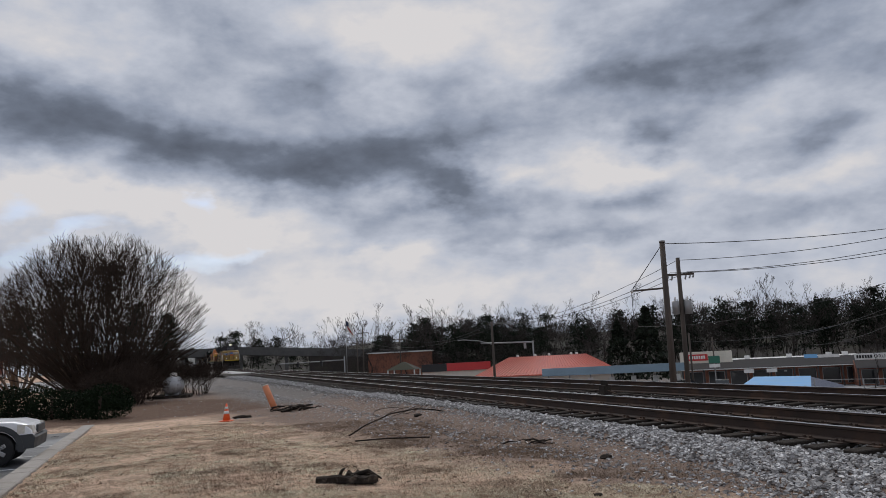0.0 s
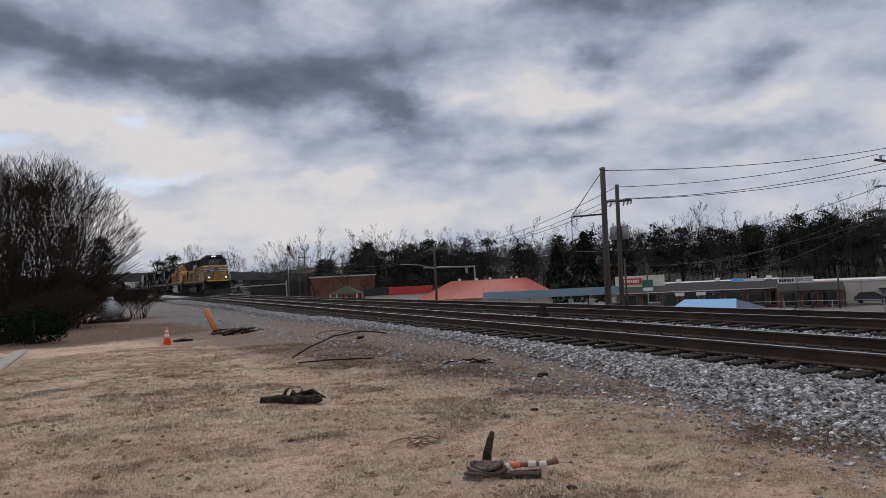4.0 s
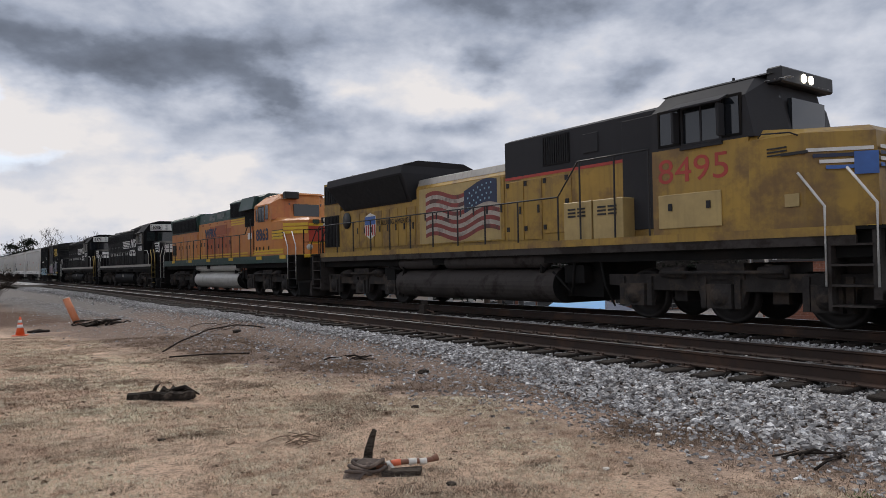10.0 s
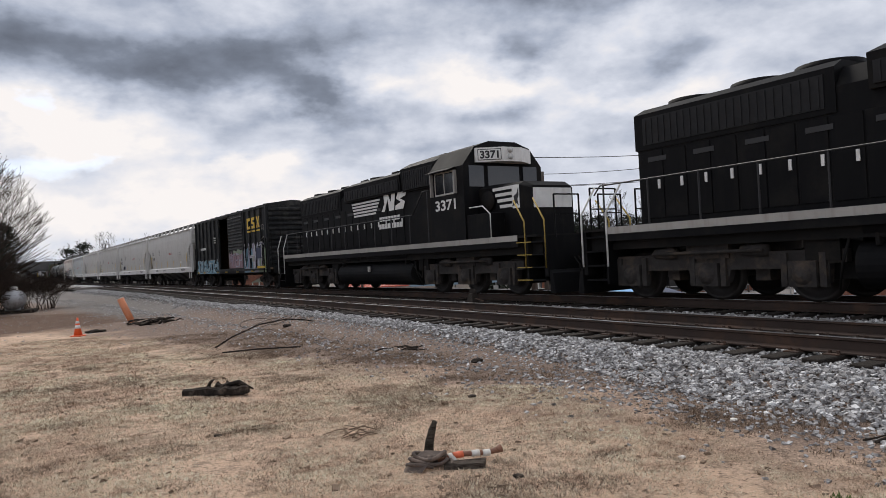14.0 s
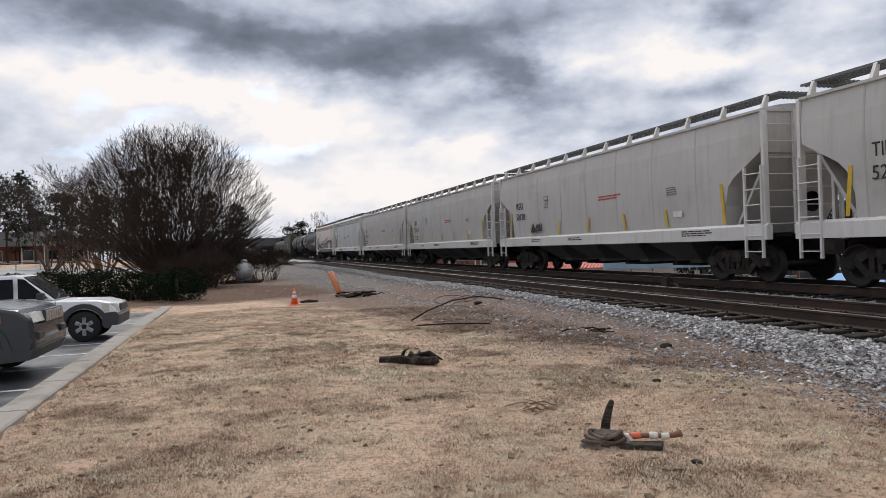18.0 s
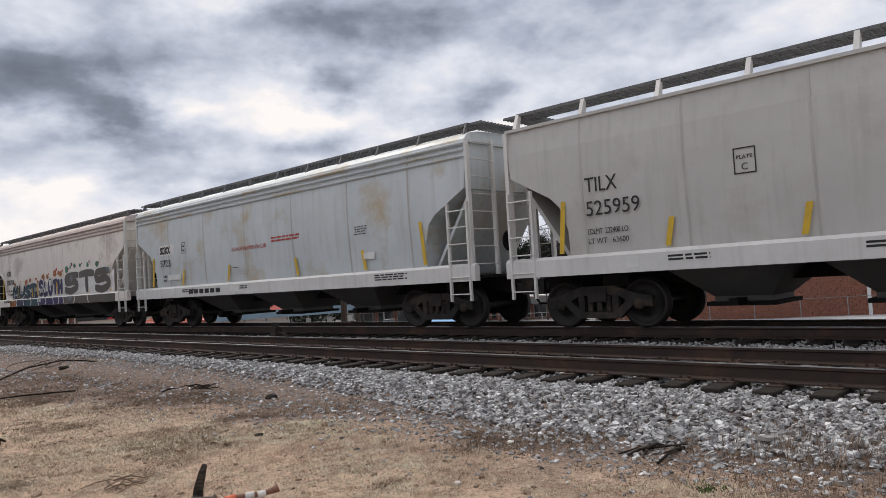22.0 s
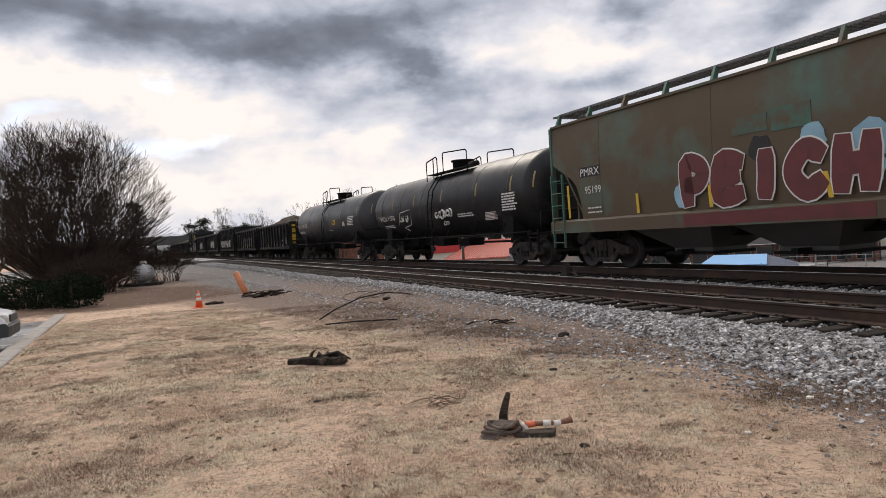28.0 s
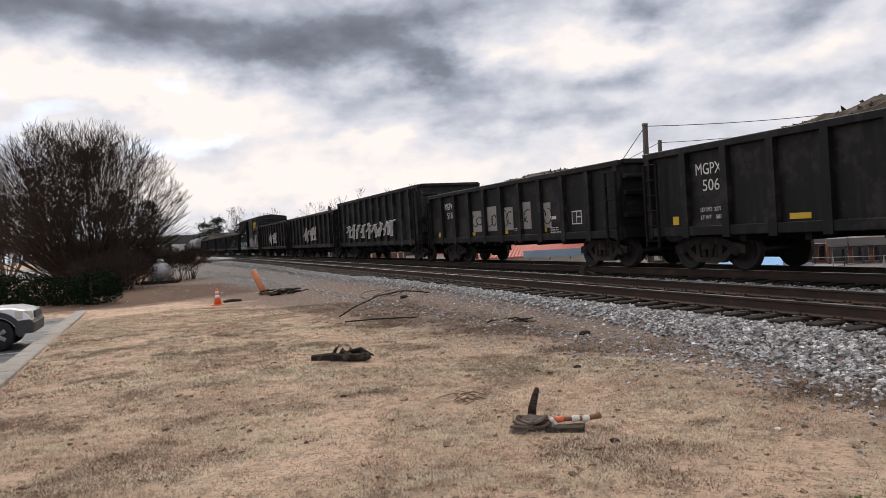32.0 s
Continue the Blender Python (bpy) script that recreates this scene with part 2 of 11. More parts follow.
# ---- materials ----
def material(name, color, rough=0.7, metal=0.0, var=0.25, scale=3.0, bump=0.0, bump_scale=60.0, second=None, second_amount=0.0, second_scale=1.5, emit=0.0, stretch=None, spec=0.5, per_object=0.0, per_island=0.0, streak=0.0, streak_color=(0.1, 0.06, 0.04)):
    """A painted or natural surface: base colour with coarse and fine variation, a second colour in stains, streaks down the sides, and relief."""
    m = bpy.data.materials.new(name)
    m.use_nodes = True
    nt = m.node_tree
    nd, lk = nt.nodes, nt.links
    b = nd["Principled BSDF"]
    b.inputs["Roughness"].default_value, b.inputs["Metallic"].default_value = rough, metal
    b.inputs["Specular IOR Level"].default_value = spec
    tc = nd.new("ShaderNodeTexCoord")
    mp = nd.new("ShaderNodeMapping")
    lk.new(tc.outputs["Object"], mp.inputs[0])
    if stretch:
        mp.inputs["Scale"].default_value = stretch
    info = nd.new("ShaderNodeObjectInfo")
    off = nd.new("ShaderNodeVectorMath")
    off.operation = "MULTIPLY_ADD"
    lk.new(info.outputs["Random"], off.inputs[0])
    off.inputs[1].default_value = (37.0, 19.0, 53.0)
    lk.new(mp.outputs[0], off.inputs[2])

    def noise_at(sc, detail=4.0, ro=0.6):
        n = nd.new("ShaderNodeTexNoise")
        n.inputs["Scale"].default_value, n.inputs["Detail"].default_value, n.inputs["Roughness"].default_value = sc, detail, ro
        lk.new(off.outputs[0], n.inputs["Vector"])
        return n.outputs[0]

    def mix(fac, a, bcol, mode="MIX"):
        n = nd.new("ShaderNodeMix")
        n.data_type, n.blend_type = "RGBA", mode
        if isinstance(fac, float):
            n.inputs[0].default_value = fac
        else:
            lk.new(fac, n.inputs[0])
        for sock, val in ((n.inputs[6], a), (n.inputs[7], bcol)):
            if isinstance(val, tuple):
                sock.default_value = (*val, 1)
            else:
                lk.new(val, sock)
        return n.outputs[2]

    def rng(v, lo, hi, a=0.0, bb=1.0):
        n = nd.new("ShaderNodeMapRange")
        n.inputs[1].default_value, n.inputs[2].default_value, n.inputs[3].default_value, n.inputs[4].default_value = lo, hi, a, bb
        lk.new(v, n.inputs[0])
        return n.outputs[0]

    coarse, fine = noise_at(scale), noise_at(scale * 9, 3.0)
    lo = tuple(c * (1 - var) for c in color)
    hi = tuple(min(c * (1 + var), 0.95) for c in color)
    col = mix(rng(coarse, 0.3, 0.7), lo, hi)
    col = mix(rng(fine, 0.3, 0.7, 0.0, 0.5 * var + 0.05), col, tuple(c * 0.55 for c in color))
    if second:
        col = mix(rng(noise_at(second_scale, 6.0, 0.65), 0.62 - second_amount * 0.4, 0.72 - second_amount * 0.3), col, second)
    if streak:
        ms = nd.new("ShaderNodeMapping")
        lk.new(tc.outputs["Object"], ms.inputs[0])
        ms.inputs["Scale"].default_value = (5.0, 5.0, 0.35)
        ns = nd.new("ShaderNodeTexNoise")
        ns.inputs["Scale"].default_value, ns.inputs["Detail"].default_value = 1.6, 5.0
        lk.new(ms.outputs[0], ns.inputs["Vector"])
        col = mix(rng(ns.outputs[0], 0.5, 0.78, 0.0, streak), col, streak_color)
    if per_object:
        col = mix(rng(info.outputs["Random"], 0.0, 1.0, 0.0, per_object), col, tuple(c * 0.35 for c in color))
    if per_island:
        geo = nd.new("ShaderNodeNewGeometry")
        col = mix(rng(geo.outputs["Random Per Island"], 0.0, 1.0, 0.0, per_island), col, tuple(c * 0.3 for c in color))
    lk.new(col, b.inputs["Base Color"])
    lk.new(rng(coarse, 0.3, 0.7, max(rough - 0.08, 0.02), min(rough + 0.1, 1.0)), b.inputs["Roughness"])
    if bump:
        bn = nd.new("ShaderNodeBump")
        bn.inputs["Strength"].default_value, bn.inputs["Distance"].default_value = 0.6, bump
        lk.new(noise_at(bump_scale, 3.0), bn.inputs["Height"])
        lk.new(bn.outputs[0], b.inputs["Normal"])
    if emit:
        b.inputs["Emission Color"].default_value = (*color, 1)
        b.inputs["Emission Strength"].default_value = emit
    return m


M_STONE = material("ballast_stone", (0.84, 0.815, 0.80), 0.9, var=0.4, scale=6, second=(0.09, 0.075, 0.068), second_amount=0.46, second_scale=9, spec=0.2, per_island=1.0)
# near-black: the shade in the gaps between stones is put into this colour
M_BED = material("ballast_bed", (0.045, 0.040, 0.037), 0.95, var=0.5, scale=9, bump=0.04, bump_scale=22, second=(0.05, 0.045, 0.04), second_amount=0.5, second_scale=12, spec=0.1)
M_TIE = material("creosoted_wood", (0.035, 0.028, 0.023), 0.85, var=0.4, scale=2, stretch=(1, 8, 8), bump=0.01, spec=0.2, per_object=0.5)
M_RAILSIDE = material("rusty_rail_steel", (0.045, 0.028, 0.021), 0.75, metal=0.2, var=0.3, scale=2, second=(0.075, 0.04, 0.025), second_amount=0.3)
M_RAILTOP = material("polished_rail_steel", (0.42, 0.42, 0.43), 0.35, metal=1.0, var=0.15, scale=2)
M_ASPHALT = material("wet_dark_asphalt", (0.075, 0.078, 0.082), 0.35, var=0.3, scale=0.6, bump=0.006, bump_scale=80, second=(0.2, 0.21, 0.22), second_amount=0.3, second_scale=0.4)
M_CONCRETE = material("pale_concrete", (0.34, 0.31, 0.28), 0.85, var=0.15, scale=1.5, bump=0.006, second=(0.25, 0.23, 0.2), second_amount=0.25)
M_PAINTW = material("white_road_paint", (0.62, 0.62, 0.62), 0.6, var=0.15, scale=4, second=(0.3, 0.3, 0.3), second_amount=0.25, second_scale=5)
M_BLADE = material("dry_grass_blade", (0.96, 0.675, 0.50), 0.9, var=0.42, scale=0.9, second=(0.34, 0.225, 0.155), second_amount=0.36, second_scale=4.5, spec=0.15, per_island=0.55)
M_WEED = material("brown_dead_weed", (0.30, 0.215, 0.155), 0.95, var=0.3, scale=2.0, spec=0.1, per_island=0.7)
M_THATCH = material("dead_thatch", (0.27, 0.195, 0.145), 0.95, var=0.3, scale=2.0, spec=0.1, per_island=0.8)
M_GREENBLADE = material("green_weed_leaf", (0.10, 0.15, 0.04), 0.8, var=0.3, scale=2.0, spec=0.2, per_island=0.5)


def lawn_material():
    """Dry winter turf: straw, grey thatch and bare reddish soil in patches of several sizes, with the shade between
    tufts coloured in.
    """
    m = bpy.data.materials.new("dry_lawn")
    m.use_nodes = True
    nd, lk = m.node_tree.nodes, m.node_tree.links
    b = nd["Principled BSDF"]
    b.inputs["Roughness"].default_value, b.inputs["Specular IOR Level"].default_value = 0.95, 0.08
    tc = nd.new("ShaderNodeTexCoord")

    def nz(scale, detail=6.0, ro=0.62, dist=0.0):
        n = nd.new("ShaderNodeTexNoise")
        n.inputs["Scale"].default_value, n.inputs["Detail"].default_value, n.inputs["Roughness"].default_value, n.inputs["Distortion"].default_value = scale, detail, ro, dist
        lk.new(tc.outputs["Object"], n.inputs["Vector"])
        return n.outputs[0]

    def mr(v, lo, hi, a=0.0, c=1.0):
        n = nd.new("ShaderNodeMapRange")
        for i, x in enumerate((lo, hi, a, c)):
            n.inputs[i + 1].default_value = x
        lk.new(v, n.inputs[0])
        return n.outputs[0]

    def mx(f, a, c):
        n = nd.new("ShaderNodeMix")
        n.data_type = "RGBA"
        lk.new(f, n.inputs[0])
        for sock, v in ((n.inputs[6], a), (n.inputs[7], c)):
            if isinstance(v, tuple):
                sock.default_value = (*v, 1)
            else:
                lk.new(v, sock)
        return n.outputs[2]

    col = mx(mr(nz(0.5), 0.35, 0.65), (0.57, 0.395, 0.28), (0.78, 0.57, 0.42))
    col = mx(mr(nz(0.9, 9.0, 0.72, 0.5), 0.52, 0.62, 0, 0.8), col, (0.31, 0.23, 0.165))
    col = mx(mr(nz(0.33, dist=0.6), 0.56, 0.7, 0, 0.5), col, (0.42, 0.265, 0.19))

    def along(v, off):
        n = nd.new("ShaderNodeVectorMath")
        n.operation = "DOT_PRODUCT"
        n.inputs[1].default_value = v
        lk.new(tc.outputs["Object"], n.inputs[0])
        return calc("SUBTRACT", n.outputs["Value"], off)

    def calc(op, p, q):
        n = nd.new("ShaderNodeMath")
        n.operation = op
        for sock, v in ((n.inputs[0], p), (n.inputs[1], q)):
            if isinstance(v, (int, float)):
                sock.default_value = v
            else:
                lk.new(v, sock)
        return n.outputs[0]

    # bare brown soil along the foot of the ballast, wider up the line, and grey gravel beyond it
    across, down = along((NX, NY, 0), AX * NX + AY * NY), along((DX, DY, 0), AX * DX + AY * DY)
    wobble = calc("MULTIPLY", calc("SUBTRACT", nz(0.8, 7.0, 0.7), 0.5), 4.5)
    past = calc("ADD", calc("ADD", across, wobble), calc("ADD", 8.4, calc("MULTIPLY", calc("MAXIMUM", calc("SUBTRACT", 14.0, down), 0.0), 0.165)))
    col = mx(mr(past, -0.9, 0.7, 0, 0.92), col, (0.235, 0.172, 0.14))
    # dark mottling: the deep shade between tufts, put into the colour
    col = mx(mr(nz(5.0, 9, 0.78), 0.50, 0.60, 0, 0.72), col, (0.20, 0.145, 0.105))
    col = mx(mr(nz(34, 5, 0.75), 0.50, 0.62, 0, 0.6), col, (0.83, 0.615, 0.46))
    col = mx(mr(past, 0.0, 1.2, 0, 0.7), col, (0.20, 0.148, 0.122))
    bed = nd.new("ShaderNodeVectorMath")
    bed.operation = "DISTANCE"
    bed.inputs[1].default_value = (-19.2, 27.6, 0)
    lk.new(tc.outputs["Object"], bed.inputs[0])
    col = mx(mr(calc("ADD", bed.outputs["Value"], wobble), 8.6, 7.2, 0, 0.95), col, (0.13, 0.082, 0.06))
    grey = calc("MINIMUM", mr(calc("ADD", across, calc("ADD", wobble, calc("MULTIPLY", calc("MINIMUM", calc("ADD", down, 8.0), 0.0), -0.06))), -9.6, -8.2), mr(down, -7.0, -13.0))
    col = mx(grey, col, (0.20, 0.185, 0.175))
    # near-black flecks: small shadows among the blades, painted in
    col = mx(mr(nz(23, 6, 0.8), 0.55, 0.62, 0, 0.9), col, (0.075, 0.052, 0.038))
    col = mx(mr(nz(60, 4, 0.8), 0.56, 0.66, 0, 0.55), col, (0.42, 0.36, 0.31))
    lk.new(col, b.inputs["Base Color"])
    bn = nd.new("ShaderNodeBump")
    bn.inputs["Strength"].default_value, bn.inputs["Distance"].default_value = 1.0, 0.03
    lk.new(nz(45, 5, 0.7), bn.inputs["Height"])
    lk.new(bn.outputs[0], b.inputs["Normal"])
    return m


M_LAWN = lawn_material()


def ease(t):
    t = min(max(t, 0.0), 1.0)
    return t * t * (3 - 2 * t)


# the kerb between lawn and car park runs from KA to KB, then on past the hedge
KA, KB = Vector((-4.45, 3.1, 0)), Vector((-13.4, 18.2, 0))
KD = (KB - KA).normalized()
KN = Vector((-KD.y, KD.x, 0))


def lot_side(x, y):
    """Metres past the kerb, towards the car park."""
    return (Vector((x, y, 0)) - KA).dot(KN)


def bumps(x, y):
    return 0.04 * noise.noise((x * 0.35, y * 0.35, 0.3)) + 0.012 * noise.noise((x * 1.7, y * 1.7, 5.0))


def ground_z(x, y):
    s, l = track_sl(x, y)
    zr = rail_z(max(min(s, 70), -260))
    z = bumps(x, y) + 0.12 * ease((-s - 5) / 60)
    z += (zr - 0.62 - z) * ease((l + 12) / 5.0) * ease((-s - 8) / 20)
    d = lot_side(x, y)
    along = (Vector((x, y, 0)) - KA).dot(KD)
    if d > 0:
        z += (-0.3 - z) * ease(d / 0.2) * (1 - ease((along - 19.0) / 2.5)) * ease((along + 12.5) / 0.5)
    top = zr - 0.268
    z = z + (top - z) * ease((l + 7.15) / 1.25)
    z = z + (-2.3 - z) * ease((l - 3.0) / 9.0)
    far = math.hypot(x, y)
    if l < -15:
        z += 1.6 * ease((far - 50) / 50) * (1 - ease((s + 10) / 30))
    if l > 5:
        z += -2.6 * ease((far - 45) / 55)
    return z


def grid_ground(xs, ys):
    bm = bmesh.new()
    g = [[bm.verts.new((x, y, ground_z(x, y))) for y in ys] for x in xs]
    for i in range(len(xs) - 1):
        for j in range(len(ys) - 1):
            bm.faces.new((g[i][j], g[i + 1][j], g[i + 1][j + 1], g[i][j + 1])).smooth = True
    return bm


gx = [-1500, -900, -600, -400, -300, -220, -160, -120, -90, -70, -55, -45] + list(np.arange(-38, -20, 1.5)) + list(np.arange(-20, 16, 0.33)) + list(np.arange(16, 60, 1.5)) + [70, 85, 100, 120, 145, 170, 200, 240, 300, 400, 600, 900, 1500]
gy = [-900, -500, -250, -120, -60, -30, -22, -16] + list(np.arange(-13, 30, 0.33)) + list(np.arange(30, 70, 1.5)) + [75, 85, 95, 110, 125, 145, 170, 200, 230, 260, 300, 400, 600, 900, 1500]
tagged(part("ground", grid_ground(gx, gy), M_LAWN), "dry straw-coloured winter lawn with bare soil patches", "lawn", kind="structure")


def sheet_between(s0, s1, ls, ds, lift):
    """A strip of ground cover that follows the terrain along the track."""
    bm = bmesh.new()
    g = []
    for s in np.arange(s0, s1 + 0.01, ds):
        row = []
        for l in ls:
            p = on_track(s, l)
            row.append(bm.verts.new((p.x, p.y, ground_z(p.x, p.y) + lift + (0.02 * noise.noise((s * 3, l * 3, 0)) if abs(l) < 6.6 else 0))))
        g.append(row)
    for a, c in zip(g, g[1:]):
        for j in range(len(ls) - 1):
            bm.faces.new((a[j], c[j], c[j + 1], a[j + 1])).smooth = True
    return bm


tagged(part("ballast_bed", sheet_between(-420, 60, [-6.05, -5.6, -4.4, -3, -1.5, 0, 1.5, 3.0, 4.2, 6.0], 1.5, 0.012), M_BED), "crushed stone bed under the tracks, coloured dark for the shade between stones", "ballast", kind="structure")


def fast_mesh(name, verts, faces, mat, smooth=False):
    """A large mesh of equal-sided faces from arrays."""
    me = bpy.data.meshes.new(name)
    k = faces.shape[1]
    me.vertices.add(len(verts))
    me.vertices.foreach_set("co", verts.astype(np.float32).ravel())
    me.loops.add(faces.size)
    me.loops.foreach_set("vertex_index", faces.astype(np.int32).ravel())
    me.polygons.add(len(faces))
    me.polygons.foreach_set("loop_start", np.arange(0, faces.size, k, dtype=np.int32))
    me.polygons.foreach_set("use_smooth", np.full(len(faces), bool(smooth)))
    me.update(calc_edges=True)
    me.materials.append(mat)
    return me


def rock_templates(n=16):
    """Angular broken stones: blocks with their corners knocked about."""
    v = np.array([(x, y, z) for x in (-1, 1) for y in (-1, 1) for z in (-1, 1)], float)
    f = np.array([(0, 1, 3), (0, 3, 2), (4, 6, 7), (4, 7, 5), (0, 4, 5), (0, 5, 1), (2, 3, 7), (2, 7, 6), (0, 2, 6), (0, 6, 4), (1, 5, 7), (1, 7, 3)])
    rs = np.random.RandomState(5)
    return [v * rs.uniform(0.45, 1.15, (8, 3)) * np.array([1.2, 0.85, 0.62]) @ Euler(rs.uniform(-0.5, 0.5, 3)).to_matrix() for _ in range(n)], f


def scatter_rocks(name, pts, sizes, mat, label, seed):
    T, F = rock_templates()
    rs = np.random.RandomState(seed)
    V, FA = [], []
    for i, (p, s) in enumerate(zip(pts, sizes)):
        a = rs.uniform(0, math.tau)
        c, d = math.cos(a), math.sin(a)
        t = T[rs.randint(len(T))] * s
        V.append(np.stack([t[:, 0] * c - t[:, 1] * d + p[0], t[:, 0] * d + t[:, 1] * c + p[1], t[:, 2] + p[2]], 1))
        FA.append(F + 8 * i)
    return tagged(part(name, fast_mesh(name, np.concatenate(V), np.concatenate(FA), mat), mat), label, "stones", kind="stuff")


def ballast_points(n, s0, s1, l0, l1, seed, dens=None):
    rs = np.random.RandomState(seed)
    pts, sizes = [], []
    for _ in range(n):
        s, l = rs.uniform(s0, s1), rs.uniform(l0, l1)
        edge = ballast_edge(s)
        if l < edge + 0.3 and rs.rand() < min((edge + 0.3 - l) / 1.5, 1.0) ** 0.35:
            continue
        p = on_track(s, l)
        pts.append((p.x, p.y, ground_z(p.x, p.y) + (0.010 + 0.022 * rs.rand() if l > edge else 0.004)))
        sizes.append((rs.uniform(0.011, 0.027) if rs.rand() < 0.86 else rs.uniform(0.025, 0.036)) * (1.0 if l > edge else 0.75))
    return pts, sizes


P, Z = ballast_points(42000, 4, 25, -8.3, -5.6, 1)
P2, Z2 = ballast_points(21000, -14, 4, -7.4, -5.1, 2)
P3, Z3 = ballast_points(15000, -2, 26, -3.3, -1.1, 3)
P4, Z4 = ballast_points(9000, -60, -14, -8.0, -4.6, 4)
P6, Z6 = ballast_points(4000, 2, 26, -1.1, 0.9, 10)
rsg = np.random.RandomState(31)
for _ in range(3800):
    a, b = rsg.uniform(-42, 20), -7.2 - abs(rsg.normal(0, 0.9 if rsg.rand() < 0.6 else 3.5))
    q = on_track(a, b)
    if a < 3 or b > -9.2:
        P4.append((q.x, q.y, ground_z(q.x, q.y) + 0.004))
        Z4.append(rsg.uniform(0.007, 0.017) if b < -8 else rsg.uniform(0.012, 0.022))
P5, Z5 = ballast_points(17000, -8, 26, -5.6, -3.3, 9)
scatter_rocks("ballast_stones", P + P2 + P3 + P4 + P5 + P6, Z + Z2 + Z3 + [z * 1.5 for z in Z4] + Z5 + Z6, M_STONE, "loose grey and white crushed ballast stones", 11)

# ---- tracks ----
RP = [(-0.075, -0.188), (0.075, -0.188), (0.075, -0.172), (0.012, -0.145), (0.012, -0.045), (0.036, -0.032), (0.036, -0.004), (-0.036, -0.004), (-0.036, -0.032), (-0.012, -0.045), (-0.012, -0.145), (-0.075, -0.172)]
ME_TIE = [mesh_of("tie", box(-0.115, 0.115, -1.3 + k, 1.3 + k, -0.36, -0.195, 0.012), M_TIE) for k in (-0.06, 0.0, 0.05)]
ME_PLATE = mesh_of("tie_plate", boxes([(-0.09, 0.09, -0.19, 0.19, -0.195, -0.182)] + [(x - 0.015, x + 0.015, y - 0.015, y + 0.015, -0.182, -0.15) for x in (-0.05, 0.05) for y in (-0.1, 0.1)]), M_RAILSIDE)


def railway_track(l, s0, s1, near0, near1, label, turn=0.0):
    tr = thing("railway_track", label, "railway track", track_pose(0, l) @ pose(0, 0, 0, 0, 0, turn), kind="structure")
    for k in (-0.7525, 0.7525):
        r = part("rail", prism([(k + y, z) for y, z in RP], s0, s1), M_RAILSIDE, tr)
        part("rail_head", box(s0, s1, k - 0.033, k + 0.033, -0.0045, 0.0), M_RAILTOP, r)
    rnd = random.Random(int(l * 10) + 100)
    n = int((near1 - near0) / 0.52)
    for i in range(n):
        s = near0 + i * 0.52
        t = part("tie", ME_TIE[rnd.randrange(3)], M_TIE, tr, at=pose(s, 0, rnd.uniform(-0.012, 0.008), 0, 0, rnd.uniform(-1.5, 1.5)))
        if s > -16 and l < -1:
            for k in (-0.7525, 0.7525):
                part("tie_plate", ME_PLATE, M_RAILSIDE, t, at=pose(0, k, 0))
    rest = boxes([(s - 0.115, s + 0.115, -1.3, 1.3, -0.36, -0.196) for s in np.arange(s0, near0, 0.52)])
    tagged(part("tie_run", rest, M_TIE, tr), kind="stuff")
    return tr


near_track = railway_track(near_l(0), -62, 60, -58, 26, "rusty siding rails spiked to dark creosoted ties", -math.degrees(math.atan(0.022)))
main_track = railway_track(0.0, -420, 60, -50, 26, "main line rails with polished heads on dark ties")
# switch stand between the tracks, and the long ties under the points
tw = thing("switch_stand", "low black switch stand between siding and main line", "switch stand", track_pose(4.2, -2.25))
part("base", box(-0.32, 0.32, -0.2, 0.2, -0.2, -0.12, 0.01), M_TIE, tw)
part("housing", loft([[(-0.14, -0.12, -0.12), (0.14, -0.12, -0.12), (0.14, 0.12, -0.12), (-0.14, 0.12, -0.12)], [(-0.1, -0.09, 0.12), (0.1, -0.09, 0.12), (0.1, 0.09, 0.12), (-0.1, 0.09, 0.12)]]), M_TIE, tw)
part("lever", rods([((0.05, 0, 0.0), (0.5, 0, -0.08), 0.018)], 6), M_RAILSIDE, tw)
part("target", box(-0.16, 0.16, -0.012, 0.012, 0.12, 0.24, 0.004), M_TIE, tw)
longties = thing("switch_ties", "long dark switch ties under the siding points", "railway ties", track_pose(0, 0), kind="structure")
for i in range(26):
    part("switch_tie", box(-20 + i * 0.52 - 0.11, -20 + i * 0.52 + 0.11, near_l(-20 + i * 0.52) - 1.75 + 0.09 * (i % 3), near_l(-20 + i * 0.52) - 1.2, -0.345, -0.2, 0.012), M_TIE, longties)


# ---- turf ----
def blades(name, pts, mat, label, hmin, hmax, seed, wide=0.006, lean=0.7, per=5, jitter=0.04):
    """Thin pointed blades, several round each point."""
    rs = np.random.RandomState(seed)
    P = np.repeat(np.array(pts), per, 0)
    n = len(P)
    P[:, :2] += rs.uniform(-jitter, jitter, (n, 2))
    a, h = rs.uniform(0, math.tau, n), rs.uniform(hmin, hmax, n)
    d = np.stack([np.cos(a), np.sin(a), np.zeros(n)], 1)
    e = np.stack([-d[:, 1], d[:, 0], d[:, 2]], 1) * wide * rs.uniform(0.6, 1.3, (n, 1))
    low = P - np.array([0, 0, 0.006])
    tip = P + d * (rs.uniform(0.2, 1.0, n) * lean * h)[:, None]
    tip[:, 2] += h * rs.uniform(0.4, 1.0, n)
    V = np.stack([low - e, low + e, tip], 1).reshape(-1, 3)
    return tagged(part(name, fast_mesh(name, V, np.arange(3 * n).reshape(n, 3), mat), mat), label, "grass", kind="stuff")


